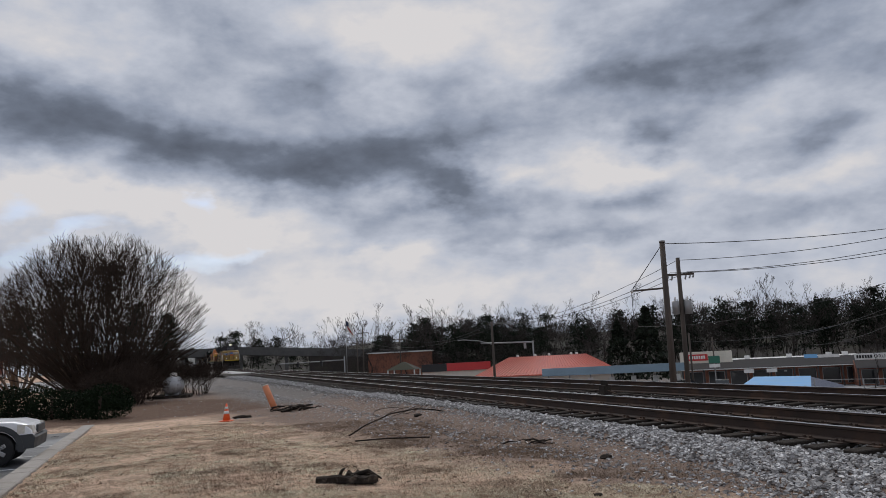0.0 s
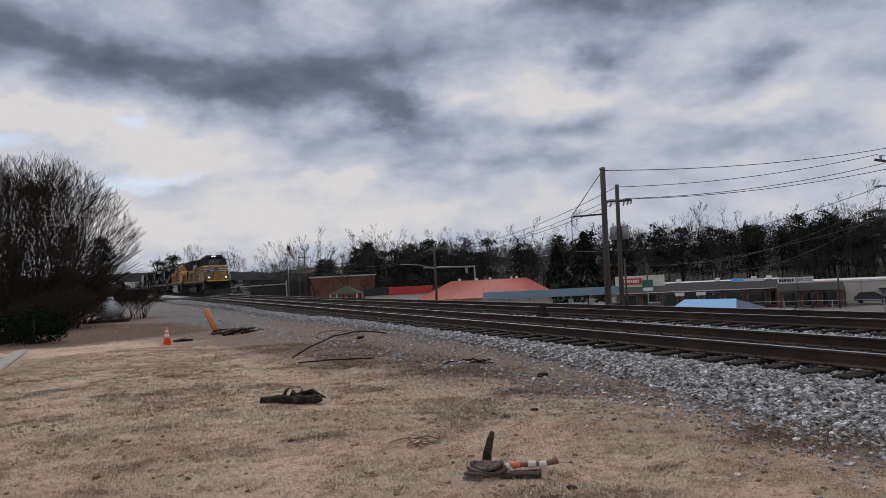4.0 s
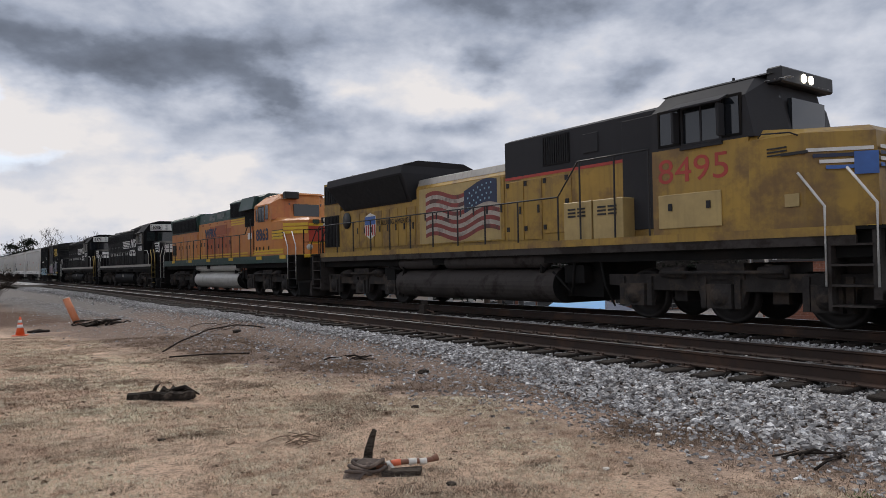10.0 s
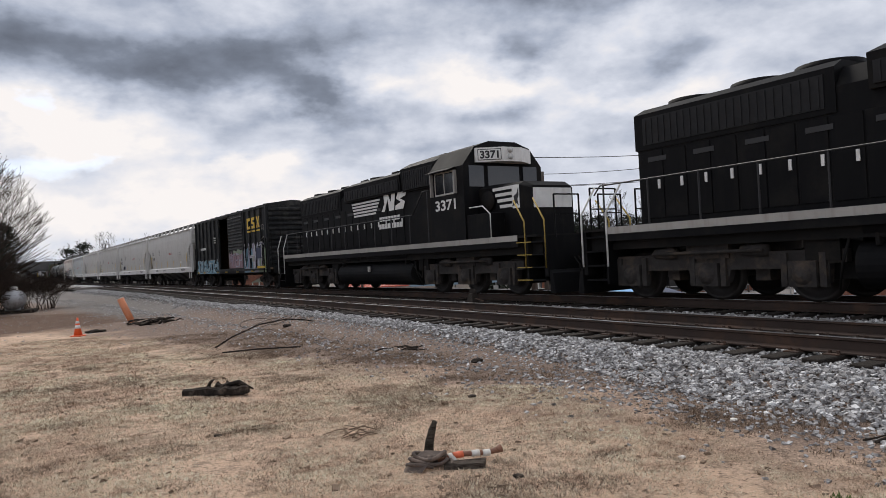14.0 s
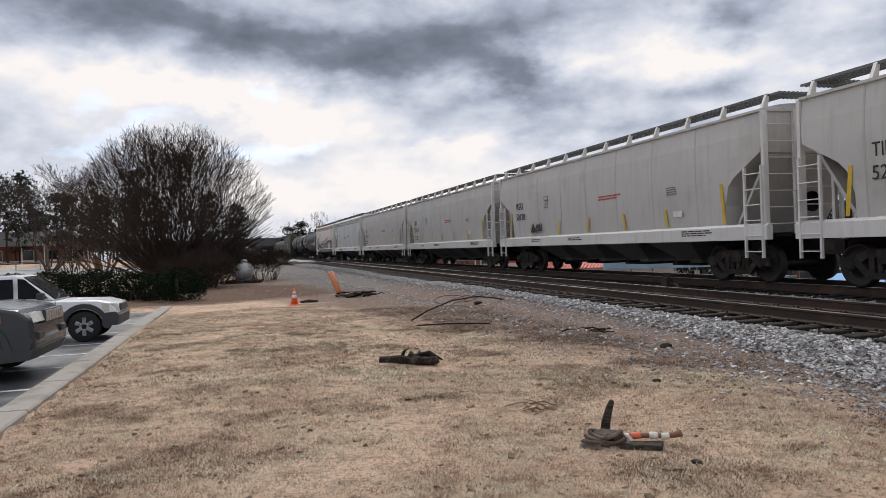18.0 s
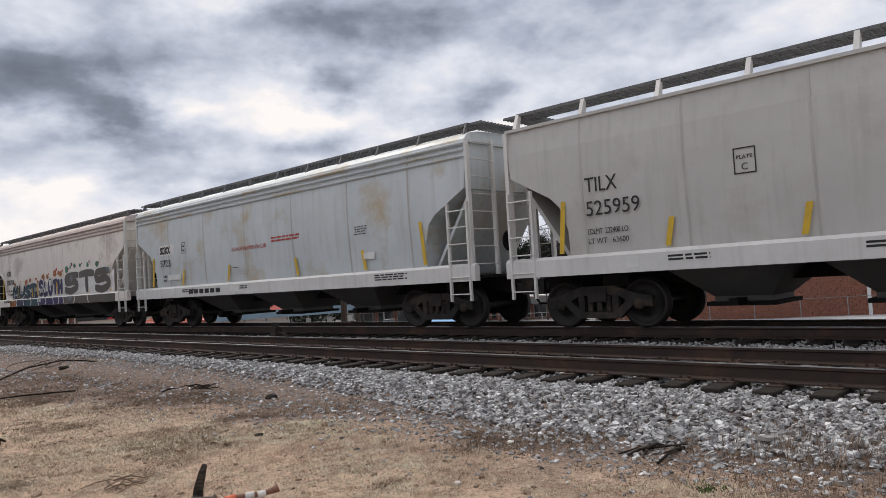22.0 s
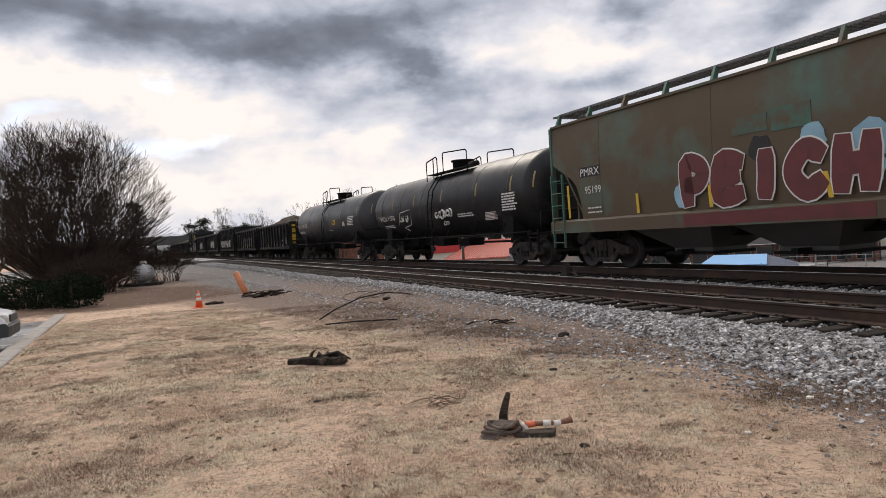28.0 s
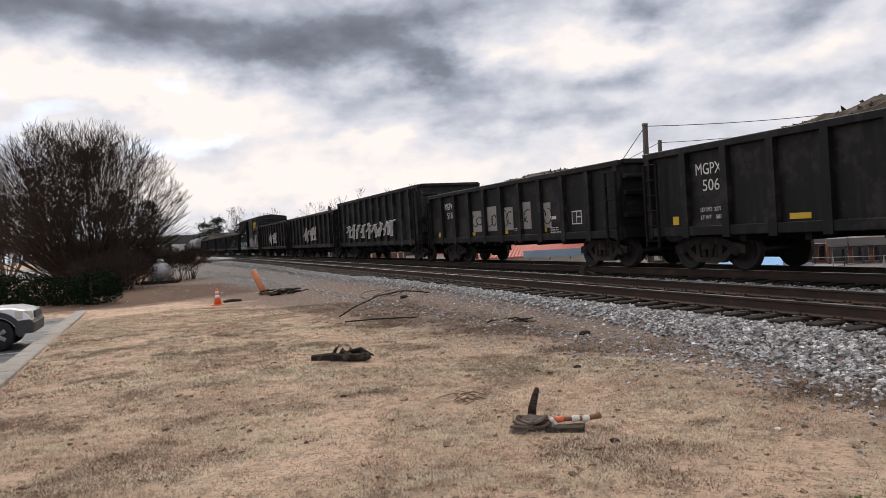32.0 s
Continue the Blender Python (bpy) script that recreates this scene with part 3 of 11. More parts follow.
def lawn_points(n, rmin, rmax, seed, keep=None):
    rs = np.random.RandomState(seed)
    pts = []
    while len(pts) < n:
        r = math.sqrt(rs.uniform(rmin ** 2, rmax ** 2))
        a = rs.uniform(-0.95, 0.95)
        x, y = r * math.sin(a), r * math.cos(a)
        s, l = track_sl(x, y)
        if l > -6.9 or lot_side(x, y) > -0.2 or (keep and not keep(x, y, l)):
            continue
        if noise.noise((x * 0.8, y * 0.8, 2.0)) < rs.rand() * 1.2 - 0.75 or noise.noise((x * 1.4, y * 1.4, 31.0)) > 0.3 + 0.25 * rs.rand():
            continue
        pts.append((x, y, ground_z(x, y)))
    return pts


def turf(x, y, l):
    """Where turf grows: not on the bare strip beside the ballast."""
    s = track_sl(x, y)[0]
    return l < soil_edge(s) + 0.2 + 1.6 * noise.noise((x * 0.6, y * 0.6, 4))


blades("grass", lawn_points(34000, 3.2, 9.5, 1, turf), M_BLADE, "short dry straw-coloured grass blades", 0.010, 0.034, 2, 0.0034, 2.2, 8, 0.06)
blades("grass", lawn_points(24000, 8.5, 22, 3, turf), M_BLADE, "short dry straw-coloured grass blades", 0.012, 0.036, 4, 0.008, 2.2, 6, 0.1)
blades("thatch", lawn_points(9000, 3.2, 18, 7, lambda x, y, l: noise.noise((x * 0.9, y * 0.9, 12)) > -0.1), M_THATCH, "brown dead thatch in the dry lawn", 0.008, 0.026, 14, 0.004, 2.4, 9, 0.07)
blades("weeds", lawn_points(5200, 4.5, 20, 5, lambda x, y, l: l > soil_edge(track_sl(x, y)[0]) + 0.3 + 1.2 * noise.noise((x * 0.5, y * 0.5, 9)) and l > -10), M_WEED, "brown dead weeds along the ballast edge", 0.015, 0.05, 6, 0.005, 1.2, 7, 0.08)
blades("weeds", lawn_points(12000, 3.4, 16, 15, lambda x, y, l: noise.noise((x * 0.7, y * 0.7, 21)) + 0.5 * noise.noise((x * 2.1, y * 2.1, 3)) > 0.26), M_THATCH, "grey-brown weed patches in the lawn", 0.010, 0.03, 16, 0.003, 1.8, 12, 0.08)
tall = [(on_track(s, l).x, on_track(s, l).y) for s, l in ((18.6, -7.0), (18.9, -7.15), (19.3, -6.95), (19.8, -7.1), (20.3, -6.9), (20.8, -7.2), (19.1, -7.4), (20.0, -7.5), (18.2, -7.3), (21.5, -7.1))]
rsw = np.random.RandomState(3)
blades("weeds", [(x + a, y + b, ground_z(x + a, y + b)) for x, y in tall for a, b in rsw.uniform(-0.35, 0.35, (34, 2))], M_WEED, "tall brown dead weeds beside the ballast", 0.08, 0.24, 8, 0.004, 0.7, 5)
blades("clover", [(x + a, y + b, ground_z(x, y)) for x, y in ((3.1, 4.6), (2.2, 4.4), (1.6, 3.9)) for a, b in rsw.uniform(-0.09, 0.09, (16, 2))], M_GREENBLADE, "small green weeds in the dry lawn", 0.02, 0.05, 9, 0.012, 1.0, 4)
rsp = np.random.RandomState(8)
crumbs = lawn_points(1100, 3.5, 16, 12)
scatter_rocks("soil_crumbs", crumbs, [abs(rsp.normal(0.012, 0.006)) + 0.006 for _ in crumbs], M_WEED, "dark soil crumbs and leaf bits on the lawn", 13)

# ---- train materials ----
M_WHEEL = material("worn_wheel_steel", (0.022, 0.018, 0.016), 0.6, metal=0.2, var=0.3, scale=4)
M_BOGIE = material("grimy_cast_steel", (0.04, 0.036, 0.034), 0.85, spec=0.15, var=0.4, scale=3, second=(0.075, 0.058, 0.046), second_amount=0.3, second_scale=2)
M_UNDER = material("underframe_black", (0.012, 0.0115, 0.011), 0.8, spec=0.15, var=0.4, scale=2, second=(0.018, 0.015, 0.013), second_amount=0.3)
M_UPY = material("armour_yellow_paint", (0.37, 0.225, 0.04), 0.5, var=0.18, scale=0.8, second=(0.20, 0.115, 0.035), second_amount=0.36, second_scale=0.9, streak=0.5, streak_color=(0.12, 0.07, 0.03))
M_UPG = material("harbour_grey_paint", (0.034, 0.034, 0.037), 0.7, spec=0.2, var=0.15, scale=0.8, streak=0.25, streak_color=(0.03, 0.03, 0.03))
M_YLWD = material("worn_yellow_handrail", (0.36, 0.25, 0.05), 0.6, var=0.2, scale=4)
M_PLOW = material("dark_grey_pilot_paint", (0.06, 0.052, 0.048), 0.7, spec=0.15, var=0.3, scale=1.5, second=(0.028, 0.023, 0.02), second_amount=0.3)
M_CREAM = material("cream_panel_paint", (0.44, 0.32, 0.13), 0.5, var=0.15, scale=2, streak=0.2)
M_REDS = material("red_paint", (0.42, 0.05, 0.035), 0.5, var=0.2, scale=2)
M_WHITES = material("white_lettering", (0.72, 0.71, 0.68), 0.55, var=0.12, scale=3, streak=0.15)
M_BLUES = material("blue_lettering", (0.05, 0.13, 0.38), 0.5, var=0.15, scale=3)
M_NAVY = material("navy_paint", (0.02, 0.03, 0.07), 0.5, var=0.2, scale=3)
M_BLACKS = material("black_lettering", (0.012, 0.012, 0.013), 0.5, var=0.2, scale=3)
M_GLASS = material("dark_cab_glass", (0.012, 0.014, 0.017), 0.06, var=0.1, scale=1, spec=0.8)
M_CHROME = material("worn_white_handrail", (0.62, 0.61, 0.58), 0.4, var=0.15, scale=6)
M_GRILLE = material("black_grille", (0.006, 0.006, 0.007), 0.8, var=0.3, scale=6)
M_GRATE = material("galvanised_grating", (0.14, 0.14, 0.14), 0.6, var=0.2, scale=4)
M_LILAC = material("pale_lilac_spray_paint", (0.34, 0.29, 0.37), 0.6, var=0.35, scale=1.2, second=(0.42, 0.46, 0.5), second_amount=0.4, second_scale=1.4)
M_LAMP = material("lit_lamp_lens", (1.0, 0.93, 0.75), 0.2, var=0.0, emit=4.0)
M_LENS = material("unlit_lamp_lens", (0.5, 0.5, 0.48), 0.1, var=0.1, spec=0.8)
M_ORG = material("faded_orange_paint", (0.52, 0.20, 0.045), 0.45, var=0.12, scale=0.8, second=(0.42, 0.12, 0.035), second_amount=0.22, second_scale=0.5, streak=0.3, streak_color=(0.16, 0.06, 0.025))
M_GRN = material("dark_green_paint", (0.018, 0.05, 0.042), 0.5, var=0.25, scale=1, second=(0.16, 0.17, 0.15), second_amount=0.12, second_scale=0.8)
M_REFL = material("grimy_reflector_film", (0.24, 0.17, 0.04), 0.5, var=0.3, scale=5)
M_YLW = material("yellow_stripe_paint", (0.66, 0.42, 0.03), 0.5, var=0.15, scale=3)
M_SILV = material("silver_tank_paint", (0.36, 0.34, 0.31), 0.45, metal=0.2, var=0.15, scale=1, streak=0.3)
M_NSB = material("gloss_black_paint", (0.006, 0.006, 0.0068), 0.62, spec=0.1, var=0.3, scale=0.8, second=(0.014, 0.013, 0.012), second_amount=0.25, second_scale=0.8, streak=0.3, streak_color=(0.018, 0.016, 0.014))
M_CSX = material("dull_black_paint", (0.012, 0.013, 0.014), 0.6, spec=0.25, var=0.3, scale=1, second=(0.045, 0.043, 0.04), second_amount=0.3, streak=0.35, streak_color=(0.05, 0.045, 0.04))
M_INTERIOR = material("boxcar_lining_wood", (0.20, 0.13, 0.08), 0.8, var=0.3, scale=2, stretch=(1, 1, 8))
M_HOP = material("warm_grey_hopper_paint", (0.53, 0.515, 0.485), 0.5, var=0.06, scale=0.6, second=(0.46, 0.435, 0.40), second_amount=0.2, second_scale=0.7, streak=0.28, streak_color=(0.27, 0.25, 0.225))
M_HOPSEAM = material("hopper_seam_grime", (0.47, 0.45, 0.42), 0.6, var=0.1, scale=2, streak=0.3, streak_color=(0.2, 0.18, 0.16))
M_SILL = material("light_sill_paint", (0.68, 0.66, 0.63), 0.5, var=0.08, scale=1.0, streak=0.3, streak_color=(0.33, 0.29, 0.25))
# streaked body grey, darkened in the colour for the shade under the sill
M_BAY = material("shaded_bay_paint", (0.09, 0.088, 0.085), 0.7, var=0.25, scale=1.0, streak=0.3)
M_SOXX = material("blue_grey_hopper_paint", (0.56, 0.60, 0.61), 0.5, var=0.07, scale=0.6, second=(0.47, 0.40, 0.29), second_amount=0.16, second_scale=0.5, streak=0.3, streak_color=(0.30, 0.27, 0.22))
M_AOKX = material("cream_hopper_paint", (0.80, 0.74, 0.67), 0.55, var=0.06, scale=0.6, second=(0.55, 0.48, 0.43), second_amount=0.2, second_scale=0.6, streak=0.25, streak_color=(0.33, 0.28, 0.24))
M_PINK = material("pinkish_roof_paint", (0.55, 0.46, 0.42), 0.6, var=0.1, scale=1, streak=0.3)
M_PMRX = material("rusty_brown_green_paint", (0.085, 0.16, 0.125), 0.65, var=0.2, scale=0.8, second=(0.10, 0.072, 0.042), second_amount=0.78, second_scale=0.35, streak=0.5, streak_color=(0.11, 0.08, 0.05))
M_PMGRN = material("teal_green_paint", (0.055, 0.13, 0.10), 0.6, var=0.2, scale=1.2, second=(0.10, 0.07, 0.04), second_amount=0.3, second_scale=1)
M_TANK = material("satin_black_tank_paint", (0.010, 0.010, 0.0115), 0.42, spec=0.35, var=0.25, scale=0.7, second=(0.035, 0.034, 0.034), second_amount=0.3, second_scale=0.8, streak=0.3, streak_color=(0.04, 0.038, 0.036))
M_TANKG = material("grey_black_tank_paint", (0.030, 0.031, 0.034), 0.38, var=0.2, scale=0.7, streak=0.3, streak_color=(0.055, 0.052, 0.05))
M_TANKS = material("light_grey_tank_paint", (0.32, 0.33, 0.34), 0.45, var=0.12, scale=0.7, streak=0.3)
M_GON = material("gondola_black_paint", (0.009, 0.009, 0.010), 0.55, spec=0.25, var=0.3, scale=1, second=(0.035, 0.03, 0.028), second_amount=0.25, streak=0.35, streak_color=(0.04, 0.035, 0.03))
M_LOAD = material("dark_scrap_load", (0.045, 0.035, 0.026), 0.95, var=0.5, scale=5, bump=0.05, bump_scale=14, second=(0.10, 0.07, 0.045), second_amount=0.4, second_scale=4)
M_MAROON = material("maroon_spray_paint", (0.13, 0.025, 0.025), 0.5, var=0.25, scale=2)
M_VIOLET = material("violet_spray_paint", (0.032, 0.025, 0.09), 0.5, var=0.35, scale=1.5)
M_NAVYT = material("navy_spray_paint", (0.014, 0.024, 0.06), 0.5, var=0.4, scale=1.5)
M_TEAL = material("dark_teal_spray_paint", (0.012, 0.06, 0.075), 0.5, var=0.4, scale=1.5)
M_SKYB = material("pale_blue_spray_paint", (0.24, 0.42, 0.52), 0.5, var=0.25, scale=1.5)
M_RUST = material("rust_orange_spray_paint", (0.36, 0.13, 0.04), 0.6, var=0.3, scale=3)
M_BROWNP = material("brown_grey_spray_paint", (0.10, 0.085, 0.075), 0.5, var=0.3, scale=1.5, second=(0.22, 0.30, 0.34), second_amount=0.12, second_scale=1.6)
M_GREENS = material("green_spray_paint", (0.04, 0.16, 0.10), 0.5, var=0.3, scale=2)

# ---- train helpers ----
TEXTS = {}


def txt(parent, body, x, z, cap, mat, y, width=None, name="lettering", tilt=0.0, shear=0.0, offset=0.0, facing=None):
    """Words on the side that faces the field, in the built-in font; cap: height of the capitals."""
    key = (body, shear, offset, mat.name, width, cap)
    if key not in TEXTS:
        cu = bpy.data.curves.new("lettering", "FONT")
        cu.body, cu.size, cu.extrude, cu.shear, cu.offset = body, cap / 0.69, 0.002, shear, offset
        cu.resolution_u = 3
        ob = bpy.data.objects.new("lettering", cu)
        me = bpy.data.meshes.new_from_object(ob)
        bpy.data.objects.remove(ob)
        if width:
            xs = [v.co.x for v in me.vertices]
            k, x0 = width / max(max(xs) - min(xs), 1e-4), min(xs)
            for v in me.vertices:
                v.co.x = (v.co.x - x0) * k
        me.materials.clear()
        me.materials.append(mat)
        TEXTS[key] = me
    m = facing if facing is not None else pose(x, y, z, 90 + tilt, 0, 0)
    return part(name, TEXTS[key], mat, parent, at=m)


def strips(rows, y0, y1):
    """Flat bars on a side wall: (x0, x1, z0, z1) between depths y0 and y1."""
    return boxes([(a, b, y0, y1, c, d) for a, b, c, d in rows])


def blob(bm, pts, y, t=0.004):
    """A flat painted shape on the wall at depth y."""
    a = [bm.verts.new((px, y, pz)) for px, pz in pts]
    b = [bm.verts.new((px, y + t, pz)) for px, pz in pts]
    n = len(pts)
    bm.faces.new(a)
    bm.faces.new(b[::-1])
    for i in range(n):
        bm.faces.new((a[i], b[i], b[(i + 1) % n], a[(i + 1) % n]))


def fine_print(parent, x, z, w, lines, mat, y, h=0.05, gap=0.09, seed=1):
    """Small print too fine to read: short bars of its size."""
    rnd = random.Random(seed)
    rows = []
    for i in range(lines):
        cx, end = x, x + w * rnd.uniform(0.75, 1.0)
        while cx < end:
            n = rnd.uniform(0.1, 0.3) * min(1, w)
            rows.append((cx, min(cx + n, end), z - i * gap - h, z - i * gap))
            cx += n + 0.04
    return part("fine_print", strips(rows, y, y + 0.004), mat, parent)


def lathe(profile, seg=24, axis="y"):
    """A turned part: (along, radius) pairs about the axis."""
    bm = bmesh.new()
    rings = []
    for a, r in profile:
        ring = []
        for i in range(seg):
            c, s = r * math.cos(i * math.tau / seg), r * math.sin(i * math.tau / seg)
            ring.append(bm.verts.new((c, a, s) if axis == "y" else (a, c, s) if axis == "x" else (c, s, a)))
        rings.append(ring)
    for p, q in zip(rings, rings[1:]):
        for i in range(seg):
            j = (i + 1) % seg
            bm.faces.new((p[i], p[j], q[j], q[i])).smooth = True
    bm.faces.new(rings[0])
    bm.faces.new(rings[-1][::-1])
    return bm


def wheelset_mesh(r, name):
    prof = [(-1.05, 0.0001), (-1.05, 0.10), (-0.92, 0.10), (-0.87, 0.09), (-0.865, r * 0.42), (-0.83, r * 0.45), (-0.80, r * 0.82), (-0.86, r * 0.86), (-0.86, r), (-0.75, r), (-0.735, r + 0.025), (-0.715, r + 0.025), (-0.71, r * 0.86), (-0.76, r * 0.8), (-0.74, 0.14), (-0.7, 0.085)]
    prof = prof + [(-a, b) for a, b in prof[::-1]]
    return mesh_of(name, lathe(prof, 28), M_WHEEL)


ME_WHEEL, ME_LWHEEL = wheelset_mesh(0.457, "wheelset"), wheelset_mesh(0.52, "wheelset")
_top = [(-1.12, 0.60), (-0.78, 0.66), (-0.36, 0.80), (0.36, 0.80), (0.78, 0.66), (1.12, 0.60), (1.12, 0.40), (0.72, 0.45), (0.42, 0.63), (-0.42, 0.63), (-0.72, 0.45), (-1.12, 0.40)]
_bot = [(-0.80, 0.50), (-0.45, 0.19), (0.45, 0.19), (0.80, 0.50), (0.62, 0.53), (0.36, 0.31), (-0.36, 0.31), (-0.62, 0.53)]


def side_frame_mesh():
    bm = prism(_top, -0.07, 0.07, axis="y")
    prism(_bot, -0.07, 0.07, bm, axis="y")
    for k in (-1, 1):
        prism([(k * 0.30, 0.30), (k * 0.42, 0.30), (k * 0.44, 0.66), (k * 0.30, 0.66)], -0.06, 0.06, bm, axis="y")
    return mesh_of("side_frame", bm, M_BOGIE)


ME_SIDEF = side_frame_mesh()
ME_SPRING = mesh_of("spring", lathe([(0.31, 0.0001)] + [(0.31 + 0.03 * k, 0.066 if k % 2 else 0.05) for k in range(11)] + [(0.62, 0.0001)], 8, "z"), M_BOGIE)
ME_BOLSTER = mesh_of("bolster", boxes([(-0.2, 0.2, -1.1, 1.1, 0.5, 0.78), (-0.28, 0.28, -0.35, 0.35, 0.78, 1.0), (-0.7, -0.5, -0.8, 0.8, 0.35, 0.5), (0.5, 0.7, -0.8, 0.8, 0.35, 0.5)]), M_BOGIE)
ME_CAP = mesh_of("bearing_cap", lathe([(-0.06, 0.0001), (-0.06, 0.05), (-0.03, 0.105), (0.1, 0.115), (0.1, 0.0001)], 14), M_BOGIE)


def freight_bogie(car, x):
    b = part("bogie", ME_BOLSTER, M_BOGIE, car, "black cast steel freight truck", at=pose(x, 0, 0))
    for y in (-1.0, 1.0):
        part("side_frame", ME_SIDEF, M_BOGIE, b, at=pose(0, y, 0))
        for dx in (-0.2, 0.0, 0.2):
            part("spring", ME_SPRING, M_BOGIE, b, at=pose(dx, y, 0))
    for k in (-0.86, 0.86):
        part("wheelset", ME_WHEEL, M_WHEEL, b, at=pose(k, 0, 0.457))
        part("bearing_cap", ME_CAP, M_BOGIE, b, at=pose(k, -1.07, 0.457))
    return b


_lf = [(-2.75, 0.95), (2.75, 0.95), (2.75, 0.72), (2.45, 0.7), (2.42, 0.36), (1.65, 0.36), (1.55, 0.62), (0.5, 0.62), (0.42, 0.36), (-0.42, 0.36), (-0.5, 0.62), (-1.55, 0.62), (-1.65, 0.36), (-2.42, 0.36), (-2.45, 0.7), (-2.75, 0.72)]
ME_LSIDE = mesh_of("side_frame", prism(_lf, -0.08, 0.08, axis="y"), M_BOGIE)
ME_LBOL = mesh_of("bolster", boxes([(-2.6, 2.6, -0.9, 0.9, 0.72, 0.92), (-0.5, 0.5, -1.25, 1.25, 0.85, 1.15), (-1.2, -0.9, -1.0, 1.0, 0.4, 0.7), (0.9, 1.2, -1.0, 1.0, 0.4, 0.7)]), M_BOGIE)
def axle_box_mesh():
    bm = boxes([(-0.26, 0.26, -0.1, 0.08, 0.3, 0.76), (-0.42, -0.3, -0.06, 0.06, 0.3, 0.9), (0.3, 0.42, -0.06, 0.06, 0.3, 0.9)])
    for a0, r0, a1, r1 in ((-0.16, 0.14, -0.1, 0.2), (-0.2, 0.06, -0.16, 0.14)):
        for i in range(14):
            t0, t1 = i * math.tau / 14, (i + 1) * math.tau / 14
            v = [bm.verts.new((r * math.cos(t), a, 0.53 + r * math.sin(t))) for a, r, t in ((a0, r0, t0), (a0, r0, t1), (a1, r1, t1), (a1, r1, t0))]
            bm.faces.new(v)
    bm.faces.new([bm.verts.new((0.06 * math.cos(-i * math.tau / 14), -0.2, 0.53 + 0.06 * math.sin(-i * math.tau / 14))) for i in range(14)])
    return mesh_of("axle_box", bm, M_BOGIE)


ME_LBOX = axle_box_mesh()
ME_CYL = mesh_of("brake_cylinder", lathe([(-0.28, 0.0001), (-0.28, 0.1), (0.1, 0.13), (0.28, 0.12), (0.28, 0.0001)], 12, "x"), M_BOGIE)


def loco_bogie(car, x):
    b = part("bogie", ME_LBOL, M_BOGIE, car, "grimy three-axle locomotive truck", at=pose(x, 0, 0))
    for y in (-1.12, 1.12):
        part("side_frame", ME_LSIDE, M_BOGIE, b, at=pose(0, y, 0))
    for k in (-2.0, 0.0, 2.0):
        part("wheelset", ME_LWHEEL, M_WHEEL, b, at=pose(k, 0, 0.52))
        part("axle_box", ME_LBOX, M_BOGIE, b, at=pose(k, -1.2, 0))
    for k in (-1.05, 1.05):
        part("brake_cylinder", ME_CYL, M_BOGIE, b, at=pose(k, -1.2, 0.98))
        part("coil_spring", rods([((k * 0.9, -1.16, 0.9 + i * 0.06), (k * 0.9, -1.16, 0.94 + i * 0.06), 0.09) for i in range(4)]), M_BOGIE, b)
    return b


def coupler(car, x, d):
    bm = box(min(x, x - d * 0.9), max(x, x - d * 0.9), -0.09, 0.09, 0.72, 0.92, 0.02)
    quadbox(bm, min(x + d * 0.02, x - d * 0.3), max(x + d * 0.02, x - d * 0.3), -0.17, 0.15, 0.66, 1.0)
    part("coupler", bm, M_BOGIE, car)
    part("air_hose", tube([(x - d * 0.5, 0.35, 0.85), (x - d * 0.35, 0.38, 0.6), (x - d * 0.15, 0.3, 0.42), (x, 0.15, 0.45)], 0.025), M_UNDER, car)


def rungs(bm, xa, xb, y, zs, r=0.014):
    for z in zs:
        rod(bm, (xa, y, z), (xb, y, z), r, seg=6)


def ladder(car, xa, xb, y, z0, z1, mat, step=0.36, stile=0.05, name="ladder"):
    bm = bmesh.new()
    for x in (xa, xb):
        quadbox(bm, x - stile / 2, x + stile / 2, y - 0.02, y + 0.04, z0, z1)
    n = int((z1 - z0) / step)
    rungs(bm, xa, xb, y - 0.03, [z0 + 0.15 + i * step for i in range(n + 1) if z0 + 0.15 + i * step < z1])
    return part(name, bm, mat, car)


def side_y(z, rows):
    return float(np.interp(z, [r[0] for r in rows], [r[2] for r in rows]))


